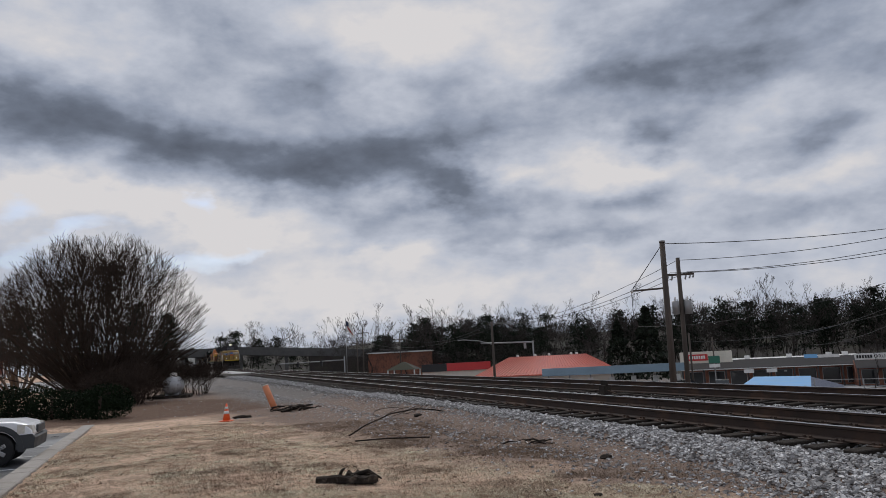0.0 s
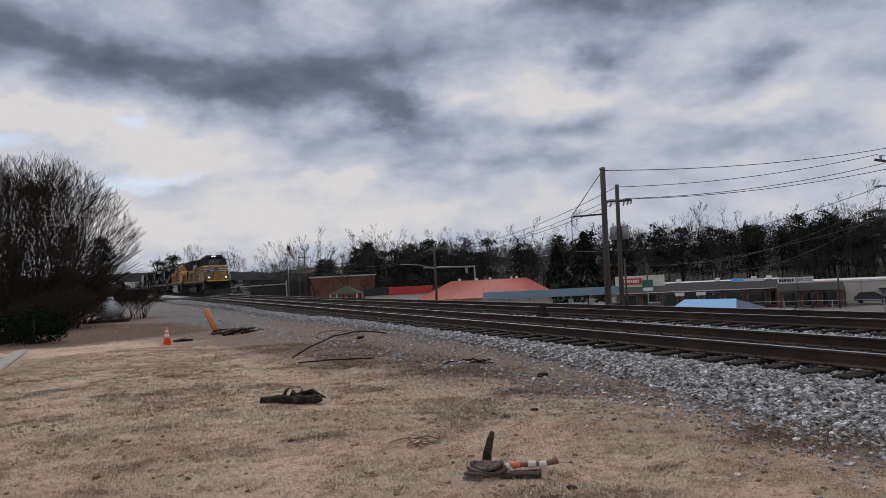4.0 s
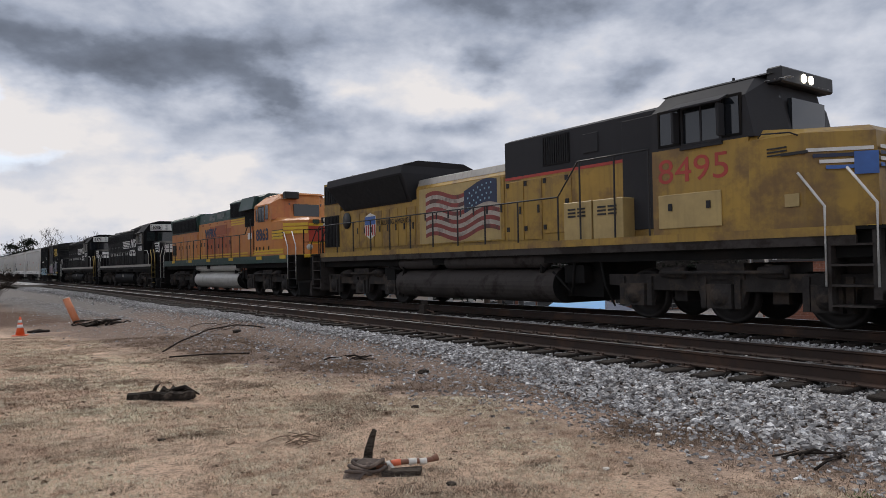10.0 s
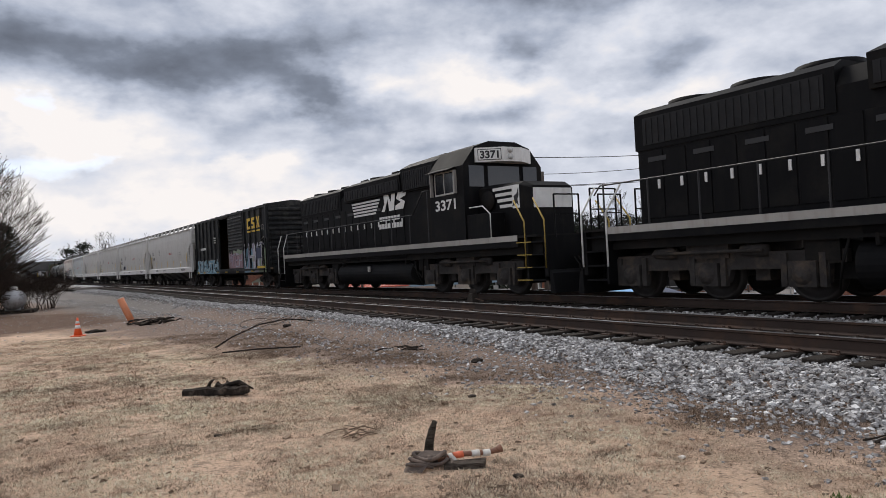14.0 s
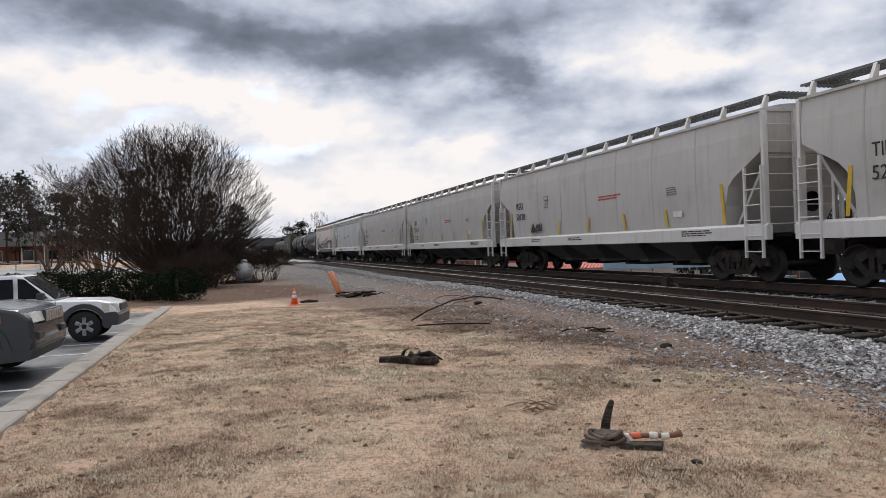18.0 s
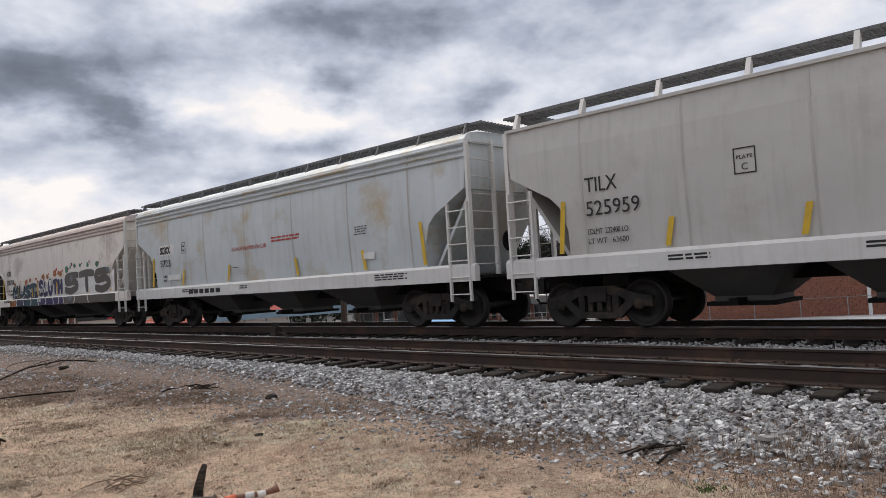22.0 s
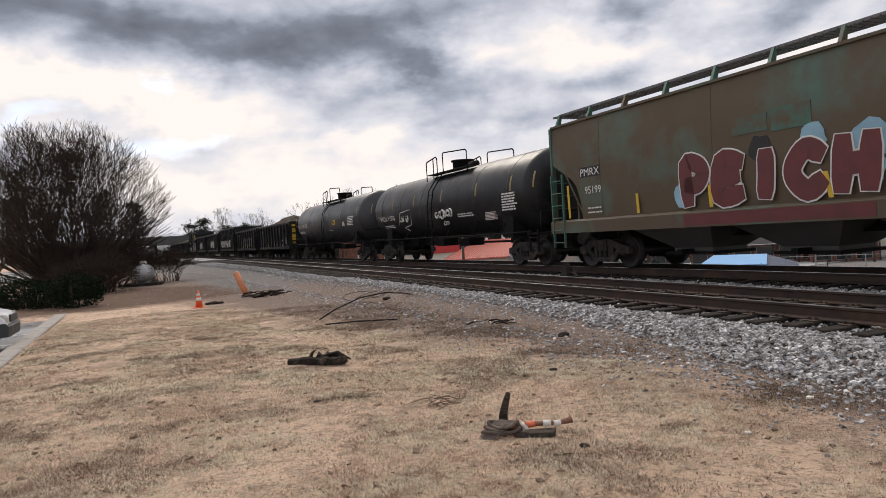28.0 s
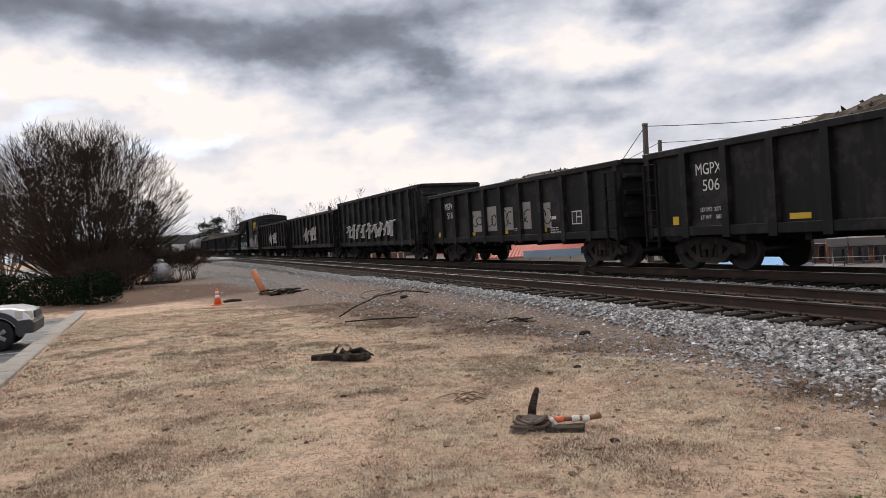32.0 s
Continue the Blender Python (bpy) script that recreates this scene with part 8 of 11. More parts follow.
c = covered_hopper("rusty brown and teal covered hopper car with maroon graffiti", 16.75, M_PMRX, M_PMRX, [-5.5, -1.5, 2.5, 6.0], 3, post=M_PMGRN, top=4.2, roof=M_PMRX)
part("mark_panel", strips([(-6.42, -5.48, 2.56, 2.84)], -1.58, -1.572), M_BLACKS, c)
txt(c, "PMRX", -6.38, 2.6, 0.2, M_WHITES, -1.584, 0.86)
txt(c, "95199", -6.2, 2.1, 0.2, M_WHITES, -1.584, 0.72)
fine_print(c, -6.1, 1.72, 0.7, 2, M_WHITES, -1.585, 0.04, 0.12, 9)
fine_print(c, 5.6, 2.2, 0.9, 4, M_WHITES, -1.585, 0.03, 0.1, 10)
for sx, tall in ((-7.0, 1), (-4.0, 0), (-1.55, 0), (1.35, 0), (4.2, 0), (7.05, 1)):
    bm = bmesh.new()
    blob(bm, [(sx - 0.05, 1.46), (sx + 0.05, 1.46), (sx - 0.05 if sx > 0 else sx + 0.02, 2.4 if tall else 1.95), (sx - 0.15 if sx > 0 else sx - 0.08, 2.4 if tall else 1.95)], -1.606 if abs(sx) < 2 else -1.582)
    part("reflector_stripe", bm, M_YLW, c)
for cx, cz, r in ((-2.35, 1.8, 0.35), (2.1, 2.4, 0.38), (2.1, 1.9, 0.3), (-0.2, 2.55, 0.3), (1.0, 2.6, 0.3), (-1.2, 2.45, 0.25)):
    rnd = random.Random(int(cx * 10) + 99)
    bm = bmesh.new()
    blob(bm, [(cx + r * math.cos(a) * rnd.uniform(0.8, 1.1), cz + r * math.sin(a) * rnd.uniform(0.8, 1.1)) for a in np.arange(0, math.tau, 0.5)], -1.588)
    part("graffiti", bm, M_SKYB if cx > 0 or cx < -1 else M_BLACKS, c)
fat_word(c, "PEICH", -2.45, 2.3, 1.4, 2.68, -1.6, 0.2, M_MAROON, M_WHITES, 0.035, 9)
part("graffiti", strips([(-2.4, 2.2, 1.08, 1.34)], -1.628, -1.62), M_MAROON, c)
part("patch_panel", strips([(-0.9, 0.0, 2.9, 3.25), (0.1, 1.0, 2.85, 3.3)], -1.585, -1.57), M_PMGRN, c)
part("stencil_panel", strips([(5.0, 5.5, 1.64, 1.98)], -1.59, -1.57), M_WHITES, c)
part("stencil_inset", strips([(5.03, 5.23, 1.67, 1.95), (5.27, 5.47, 1.67, 1.95)], -1.594, -1.59), M_BLACKS, c)
couple(c, 16.75)
R3 = 1.42
c = tank_car("black tank car tagged with white scrawls", 17.8, R3, M_TANK, 2.5, 0.25, (-8.1, -4.9, -2.15, 0.85, 4.0, 6.6, 8.1), -0.35, (1.5, 2.5))
tank_text(c, "SHQX 71550", -6.8, -0.45, 0.24, M_WHITES, R3, 2.5, 2.05)
tank_print(c, -6.5, -0.68, 1.6, 2, M_WHITES, R3, 2.5, 3)
scrawl(c, -4.1, 1.75, 1.3, 0.7, -R3 + 0.06, M_WHITES, 21, 0.03, 5)
part("graffiti", tube([(-4.2, -R3 + 0.06, 1.8), (-3.9, -R3 - 0.0, 2.35), (-2.6, -R3 + 0.01, 2.45), (-2.7, -R3 + 0.08, 1.75), (-3.6, -R3 + 0.1, 1.65), (-3.1, -R3 + 0.16, 1.5)], 0.024, 4), M_WHITES, c)
scrawl(c, 0.2, 1.85, 1.6, 0.42, -R3 + 0.02, M_WHITES, 22, 0.04, 6)
scrawl(c, 0.8, 1.55, 0.5, 0.25, -R3 + 0.12, M_WHITES, 23, 0.025, 2)
tank_print(c, 2.2, -0.5, 1.5, 2, M_WHITES, R3, 2.5, 12)
tank_print(c, 6.0, 0.0, 1.1, 7, M_WHITES, R3, 2.5, 13)
part("flag_decal", strips([(4.6, 5.3, 1.65 + 0.05 * i, 1.68 + 0.05 * i) for i in range(6)], -R3 + 0.06, -R3 + 0.2), M_PINK, c)
couple(c, 17.8)
R4 = 1.42
c = tank_car("dark grey-black tank car with yellow warning plate", 17.95, R4, M_TANKG, 2.5, 0.4, (-8.1, -5.3, -1.95, 0.8, 3.8, 7.1), -0.35, (1.5, 2.5))
tank_text(c, "TILX 316221", -7.2, -0.2, 0.22, M_WHITES, R4, 2.5, 1.95)
tank_print(c, -7.1, -0.45, 1.8, 2, M_WHITES, R4, 2.5, 13)
part("plate_box", boxes([(-5.05, -4.75, -R4 - 0.01, -R4 + 0.04, z, z + 0.02) for z in (2.3, 2.58)] + [(x, x + 0.02, -R4 - 0.01, -R4 + 0.04, 2.3, 2.6) for x in (-5.05, -4.77)]), M_WHITES, c)
part("warning_placard", box(2.05, 2.65, -R4 - 0.02, -R4 + 0.02, 2.25, 2.55), M_YLW, c, "yellow warning placard")
part("placard_lines", strips([(2.1, 2.6, 2.29 + 0.08 * i, 2.33 + 0.08 * i) for i in range(3)], -R4 - 0.026, -R4 - 0.02), M_BLACKS, c)
part("warning_label", box(4.2, 4.6, -R4 - 0.0, -R4 + 0.06, 2.1, 2.35), M_PINK, c)
tank_print(c, 0.9, -0.55, 1.2, 1, M_WHITES, R4, 2.5, 14)
tank_print(c, 5.4, 0.1, 1.2, 6, M_WHITES, R4, 2.5, 15)
couple(c, 17.95)


def gondola_marks(c, L, mark, number, extra=()):
    x = -L / 2 + 2.25
    txt(c, mark, x, 2.25, 0.26, M_WHITES, -1.475, 0.8)
    txt(c, number, x + 0.2, 1.87, 0.26, M_WHITES, -1.475, 0.52)
    for i, w in enumerate(extra):
        txt(c, w, x + 0.1, 1.4 - 0.18 * i, 0.09, M_WHITES, -1.475, 0.75)
    for xx in (-2.85, -0.2, 2.4):
        part("reflector_stripe", strips([(xx, xx + 0.5, 1.12, 1.24)], -1.475, -1.46), M_YLW, c)
    part("reflector_stripe", strips([(-L / 2 + 1.4, -L / 2 + 1.6, 1.12, 1.32)], -1.475, -1.46), M_YLW, c)
    part("stencil_panel", strips([(4.4, 4.9, 1.3, 1.7)], -1.475, -1.465), M_WHITES, c)
    part("stencil_inset", strips([(4.43, 4.63, 1.33, 1.67), (4.66, 4.87, 1.33, 1.5), (4.66, 4.87, 1.53, 1.67)], -1.478, -1.474), M_BLACKS, c)
    part("stencil_panel", strips([(3.15, 3.5, 1.5, 1.6)], -1.475, -1.465), M_WHITES, c)
    fine_print(c, 3.15, 1.25, 0.6, 3, M_WHITES, -1.475, 0.03, 0.07, 3)
    fine_print(c, 0.8, 1.3, 0.5, 2, M_WHITES, -1.475, 0.02, 0.06, 4)


c = gondola("black steel gondola car heaped with dark scrap, yellow end stripes", 15.3, 2.95, 12, M_GON, 0.75, 1)
gondola_marks(c, 15.3, "MGPX", "506", ("LD LMT  227700", "LT WT    58300"))
part("corner_stripe", box(7.115, 7.13, -1.44, -1.18, 1.25, 2.75), M_YLW, c, "faded yellow corner stripe")
part("end_stripe", box(7.255, 7.265, -1.1, 1.3, 2.46, 2.57), M_RUST, c, "rusty ochre end rib")
couple(c, 15.3)
c = gondola("black steel gondola car heaped with scrap, pale tags between posts", 14.8, 2.95, 11, M_GON, 0.35, 2)
gondola_marks(c, 14.8, "MGPX", "518")
for i in range(5):
    x = -2.5 + i * 1.24
    part("graffiti", strips([(x, x + 0.75, 1.25, 2.05 + 0.1 * (i % 2))], -1.474, -1.462), M_SILV, c)
    scrawl(c, x, 1.3, 0.7, 0.7, -1.478, M_BLACKS, 80 + i, 0.02, 2)
couple(c, 14.8)
c = gondola("tall dull black hopper gondola with long white tag", 15.4, 3.6, 13, M_CSX, None, 3, slope=True)
letter_shapes(c, -5.2, 4.0, 1.3, 2.1, -1.62, 9, M_SILV, M_WHITES, 33)
part("deck_cover", box(-7.0, 7.0, -1.4, 1.4, 2.6, 2.7), M_LOAD, c)
couple(c, 15.4)
c = gondola("dull black coal hopper car with a pale tag", 16.0, 3.3, 12, M_GON, 0.3, 4, slope=True)
letter_shapes(c, -2.0, 2.4, 1.3, 2.3, -1.62, 4, M_SILV, M_WHITES, 35)
couple(c, 16.0)
far = [(TRAIN[-1][0], 16.0), (open_boxcar(), 16.3), (TRAIN[17][0], 14.8), (TRAIN[16][0], 15.3), (TRAIN[17][0], 14.8), (TRAIN[16][0], 15.3), (TRAIN[14][0], 17.8)]
for src, n in far:
    couple(copy_thing(src, pose(0, 0, 0)) if src.name in [t[0].name for t in TRAIN] else src, n)
c = tank_car("light grey tank car far along the train", 16.5, 1.4, M_TANKS, 2.5)
couple(c, 16.5)
couple(copy_thing(c, pose(0, 0, 0)), 16.5)
for k in range(5):
    couple(copy_thing(TRAIN[5 + k % 3][0], pose(0, 0, 0)), 17.2)

# ---- things on the lawn ----
M_CONEO = material("traffic_cone_plastic", (0.80, 0.12, 0.03), 0.5, var=0.1, scale=3)
M_CONEW = material("reflective_white_band", (0.72, 0.72, 0.72), 0.4, var=0.08, scale=5)
M_POST = material("faded_orange_plastic", (0.62, 0.22, 0.10), 0.5, var=0.12, scale=3, second=(0.5, 0.3, 0.22), second_amount=0.2)
M_BARK = material("weathered_stump_wood", (0.10, 0.082, 0.068), 0.95, var=0.45, scale=6, stretch=(1, 1, 4), bump=0.03, bump_scale=20, second=(0.035, 0.028, 0.022), second_amount=0.45, second_scale=6, spec=0.1)
M_CHAR = material("dark_rotten_wood", (0.03, 0.024, 0.02), 0.95, var=0.5, scale=8, bump=0.02, bump_scale=30, second=(0.10, 0.08, 0.065), second_amount=0.3, second_scale=7, spec=0.1)
M_ROPE = material("muddy_hose_rubber", (0.085, 0.062, 0.05), 0.8, var=0.4, scale=6, second=(0.19, 0.14, 0.11), second_amount=0.35, second_scale=5)
M_TAPEW = material("white_tape", (0.72, 0.68, 0.62), 0.6, var=0.12, scale=8)
M_TAPEO = material("orange_tape", (0.75, 0.16, 0.07), 0.5, var=0.15, scale=8)
M_PIPE = material("brown_conduit", (0.22, 0.10, 0.06), 0.6, var=0.25, scale=6)
M_GALV = material("weathered_silver_tank", (0.42, 0.42, 0.43), 0.45, metal=0.5, var=0.15, scale=2, second=(0.25, 0.24, 0.23), second_amount=0.3, second_scale=3)


def gz(x, y):
    return ground_z(x, y)


def traffic_cone(x, y):
    c = thing("traffic_cone", "orange traffic cone with two white bands on the lawn", "traffic cone", pose(x, y, gz(x, y)))
    part("base", loft([[(-a, -a, z), (a, -a, z), (a, a, z), (-a, a, z)] for a, z in ((0.15, 0), (0.15, 0.025), (0.13, 0.035))]), M_CONEO, c)
    def ring(z0, z1, grow=0.0):
        f = lambda z: 0.115 - (z - 0.03) * 0.19
        return lathe([(z0, f(z0) + grow), (z1, f(z1) + grow)], 20, "z")
    part("cone_body", ring(0.03, 0.52), M_CONEO, c)
    part("white_band", ring(0.22, 0.31, 0.003), M_CONEW, c)
    part("white_band", ring(0.36, 0.43, 0.003), M_CONEW, c)
    return c


traffic_cone(-10.15, 20.35)
px, py = -10.62, 25.05
m = thing("marker_post", "leaning faded orange plastic marker post", "marker post", pose(px, py, gz(px, py)))
part("tube", tube([(0.03, 0.0, -0.05), (-0.17, 0.0, 0.4), (-0.36, 0.0, 0.84)], 0.115, 14), M_POST, m)
part("cap", lathe([(0, 0.0001), (0, 0.12), (0.02, 0.12), (0.03, 0.0001)], 14, "z"), M_TAPEW, m, at=pose(-0.363, 0, 0.842, 0, -23, 0))
part("mounting_cable", tube([(0.1, -0.3, 0.0), (0.5, -0.45, 0.12), (0.95, -0.55, 0.15), (1.25, -0.6, 0.1), (1.3, -0.62, 0.02)], 0.02), M_ROPE, m)


def debris_sticks(name, label, category, x, y, n, r, h, seed, mat=M_CHAR, lo=0.25, hi=0.7, th=0.02):
    d = thing(name, label, category, pose(x, y, gz(x, y)))
    rnd = random.Random(seed)
    for i in range(n):
        a, ln = rnd.uniform(0, math.tau), rnd.uniform(lo, hi)
        cx, cy, cz = rnd.gauss(0, r * 0.4), rnd.gauss(0, r * 0.25), rnd.uniform(0.01, h)
        dx, dy = math.cos(a) * ln / 2, math.sin(a) * ln / 2
        t = rnd.uniform(0.6, 1.4) * th
        part("stick", tube([(cx - dx, cy - dy, max(cz - 0.03, 0.01)), (cx, cy, cz + rnd.uniform(-0.01, 0.03)), (cx + dx, cy + dy, cz + rnd.uniform(-0.02, 0.02))], [t, t * 0.9, t * 0.5], 5), mat, d)
    return d


debris_sticks("brush_pile", "low pile of dark roots and broken sticks", "brush pile", -9.7, 24.1, 26, 1.1, 0.16, 4, th=0.035)
debris_sticks("root_clump", "dark clod of roots lying on the grass", "roots", -10.4, 21.9, 5, 0.2, 0.06, 5, th=0.04)
debris_sticks("twigs", "small heap of dry grey twigs", "twigs", -0.95, 6.85, 12, 0.28, 0.03, 6, M_WEED, 0.12, 0.4, 0.006)
debris_sticks("twigs", "dry twigs and clods by the ballast", "twigs", -0.7, 13.2, 16, 0.6, 0.06, 7, M_CHAR, 0.1, 0.4, 0.014)
debris_sticks("twigs", "dry sticks at the ballast edge", "twigs", 3.4, 5.55, 9, 0.35, 0.04, 8, M_CHAR, 0.15, 0.5, 0.012)


def slab_log(x, y, rz):
    """A split, rotten length of timber."""
    t = thing("rotten_log", "dark split rotten log lying on the dry grass", "log", pose(x, y, gz(x, y), 0, 0, rz))
    rnd = random.Random(3)
    def slab(x0, x1, y0, z0, w, h, tilt):
        secs = []
        for i in range(9):
            u = i / 8
            xx = x0 + (x1 - x0) * u
            ww, hh = w * rnd.uniform(0.75, 1.1) * (1 - 0.5 * abs(u - 0.5)), h * rnd.uniform(0.7, 1.2)
            c = y0 + rnd.uniform(-0.015, 0.015)
            secs.append([(xx, c - ww, z0), (xx, c - ww * 0.8, z0 + hh * 0.8), (xx, c, z0 + hh), (xx, c + ww * 0.8, z0 + hh * 0.7 + tilt), (xx, c + ww, z0 + tilt * 0.5)])
        return loft(secs)
    part("trunk", slab(-0.42, 0.38, 0.0, -0.01, 0.09, 0.1, 0.0), M_CHAR, t)
    part("split_slab", slab(-0.12, 0.46, -0.09, 0.02, 0.05, 0.09, 0.02), M_CHAR, t)
    part("split_slab", slab(-0.05, 0.3, 0.1, 0.01, 0.06, 0.13, 0.0), M_BARK, t)
    part("splinter", tube([(-0.1, 0, 0.08), (-0.05, -0.02, 0.17), (0.0, -0.02, 0.2)], [0.03, 0.02, 0.006], 5), M_BARK, t)
    part("splinter", tube([(0.1, 0.04, 0.1), (0.3, 0.02, 0.15), (0.5, -0.02, 0.06)], [0.03, 0.03, 0.01], 5), M_CHAR, t)
    return t


slab_log(-3.0, 9.35, -6)


def hose_heap(x, y):
    """Stump with a coil of old hose and a taped conduit beside it."""
    s = thing("stump", "weathered grey stump with an upright splinter", "stump", pose(x, y, gz(x, y)) @ Matrix.Scale(0.64, 4))
    rnd = random.Random(9)
    part("root_crown", loft([[(r * math.cos(a) * k[i % 3], r * 0.6 * math.sin(a) * k[(i + 1) % 3], z) for i, a in enumerate(np.arange(0, math.tau, 0.6))] for r, z, k in ((0.26, -0.02, (1.0, 0.8, 1.1)), (0.22, 0.06, (1.1, 0.85, 0.9)), (0.14, 0.12, (0.9, 1.1, 0.8)))]), M_BARK, s)
    part("upright_splinter", tube([(0.0, 0.05, 0.05), (0.02, 0.05, 0.24), (0.07, 0.05, 0.42), (0.1, 0.04, 0.5)], [0.075, 0.06, 0.045, 0.03], 6), M_BARK, s)
    h = thing("old_hose", "coiled muddy rubber hose draped over a stump", "hose", pose(x + 0.01, y - 0.1, gz(x, y)) @ Matrix.Scale(0.64, 4))
    for k, (r, z) in enumerate(((0.23, 0.05), (0.2, 0.1), (0.16, 0.15))):
        pts = [(r * math.cos(a) * 1.15, r * 0.62 * math.sin(a) + 0.02 * math.sin(3 * a + k), z + 0.03 * math.sin(2 * a + k)) for a in np.linspace(-0.5 + k, 4.9 + k, 20)]
        part("coil", tube(pts, 0.024, 7), M_ROPE, h)
    part("flat_end", loft([[(-0.3, -0.14, 0.0), (-0.1, -0.2, 0.0), (-0.1, -0.16, 0.02), (-0.3, -0.1, 0.02)], [(-0.2, -0.05, 0.12), (0.05, -0.1, 0.14), (0.05, -0.07, 0.16), (-0.2, -0.02, 0.14)], [(-0.05, 0.02, 0.19), (0.2, -0.02, 0.17), (0.2, 0.01, 0.18), (-0.05, 0.05, 0.2)]]), M_ROPE, h)
    c = thing("taped_conduit", "brown conduit wrapped in orange and white tape", "conduit", pose(x + 0.1, y - 0.05, gz(x, y) + 0.04, 0, 4, 10) @ Matrix.Scale(0.64, 4))
    part("pipe", tube([(-0.05, 0, 0.0), (0.2, 0.0, 0.06), (0.55, 0.02, 0.07), (0.72, 0.03, 0.09)], 0.032, 9), M_PIPE, c)
    part("pipe_end", tube([(0.66, 0.03, 0.08), (0.74, 0.04, 0.11)], [0.032, 0.05], 9), M_PIPE, c)
    part("orange_wrap", tube([(0.14, 0, 0.048), (0.26, 0.003, 0.062)], 0.04, 9), M_TAPEO, c)
    for a, b in ((0.08, 0.13), (0.36, 0.46), (0.5, 0.59)):
        part("white_wrap", tube([(a, 0, 0.03 if a < 0.1 else 0.064), (b, 0.01, 0.045 if a < 0.1 else 0.07)], 0.041, 9), M_TAPEW, c)
    part("tape_tail", loft([[(0.1, -0.04, 0.05), (0.14, -0.05, 0.06), (0.14, -0.05, 0.063), (0.1, -0.04, 0.053)], [(0.16, -0.08, -0.02), (0.2, -0.09, -0.02), (0.2, -0.09, -0.017), (0.16, -0.08, -0.017)]]), M_TAPEW, c)
    w = thing("wood_block", "weathered half-buried block of wood", "wood block", pose(x + 0.27, y - 0.14, gz(x, y), 0, 0, -4) @ Matrix.Scale(0.64, 4))
    part("block", loft([[(-0.24, -0.07, -0.03), (-0.24, 0.08, -0.03), (-0.24, 0.06, 0.06), (-0.24, -0.05, 0.05)], [(0.0, -0.09, -0.03), (0.0, 0.09, -0.03), (0.0, 0.07, 0.075), (0.0, -0.06, 0.06)], [(0.24, -0.06, -0.03), (0.24, 0.08, -0.03), (0.25, 0.06, 0.09), (0.23, -0.05, 0.06)]]), M_BARK, w)


hose_heap(-0.28, 5.72)
arch = thing("bent_hose", "black hose arching over the bare soil", "hose", pose(-4.76, 15.1, gz(-4.76, 15.1)))
part("hose", tube([(0, 0, 0.0), (0.2, 0.6, 0.16), (0.55, 1.6, 0.32), (0.95, 2.6, 0.34), (1.25, 3.4, 0.24), (1.7, 4.3, 0.05)], 0.017, 7), M_CHAR, arch)
rodt = thing("steel_rod", "thin dark rod lying on the soil", "rod", pose(-4.3, 14.05, gz(-4.3, 14.05) + 0.015))
part("rod", tube([(0, 0, 0), (0.6, 0.12, 0.02), (1.2, 0.22, 0.01), (1.45, 0.3, 0.0)], 0.016, 6), M_CHAR, rodt)
for k, (x, y, r) in enumerate(((-5.2, 20.4, 0.35), (-4.9, 20.1, 0.28), (-4.4, 20.0, 0.22))):
    vine = thing("loose_wire", "loop of pale loose wire by the ballast", "wire", pose(x, y, gz(x, y)))
    part("wire", tube([(r * 1.3 * math.cos(a), r * 0.7 * math.sin(a), 0.1 + 0.12 * math.sin(a + k)) for a in np.linspace(0.2, 5.6, 14)], 0.011, 5), M_ROPE, vine)


def lump(name, label, category, x, y, r, mat, seed, flat=0.5):
    rs = np.random.RandomState(seed)
    bm = bmesh.new()
    bmesh.ops.create_icosphere(bm, subdivisions=2, radius=r)
    for v in bm.verts:
        v.co *= rs.uniform(0.8, 1.2)
        v.co.z *= flat
    o = part(name, bm, mat, at=pose(x, y, gz(x, y) + r * flat * 0.4, 0, 0, rs.uniform(0, 360)))
    return tagged(o, label, category)


lump("pebble", "pale pebble on the dry lawn", "stone", 1.6, 5.52, 0.03, M_TAPEW, 1)
lump("pebble", "pale pebble near the tall weeds", "stone", 2.4, 6.5, 0.035, M_TAPEW, 2)
lump("clod", "dark soil clod at the ballast foot", "clod", 0.42, 11.05, 0.09, M_CHAR, 3)
lump("clod", "dark soil clod on the lawn", "clod", -4.1, 19.2, 0.12, M_CHAR, 4)
lump("clod", "small dark clod in the grass", "clod", -2.3, 7.1, 0.035, M_CHAR, 6)
lump("clod", "small dark clod near the stump", "clod", 0.35, 5.25, 0.04, M_CHAR, 7)
lump("clod", "dark clod of turf by the weeds", "clod", 0.2, 8.3, 0.05, M_CHAR, 8)
b = thing("grey_board", "short weathered grey board on the ballast", "board", pose(4.25, 5.3, gz(4.25, 5.3) + 0.03, 6, 8, 20))
part("plank", loft([[(-0.15, -0.05, 0), (-0.15, 0.05, 0), (-0.15, 0.045, 0.03), (-0.15, -0.045, 0.03)], [(0.15, -0.045, 0), (0.17, 0.045, 0), (0.16, 0.04, 0.028), (0.14, -0.04, 0.03)]]), material("silvered_wood", (0.33, 0.31, 0.29), 0.9, var=0.25, scale=6, stretch=(1, 6, 6), bump=0.01), b)

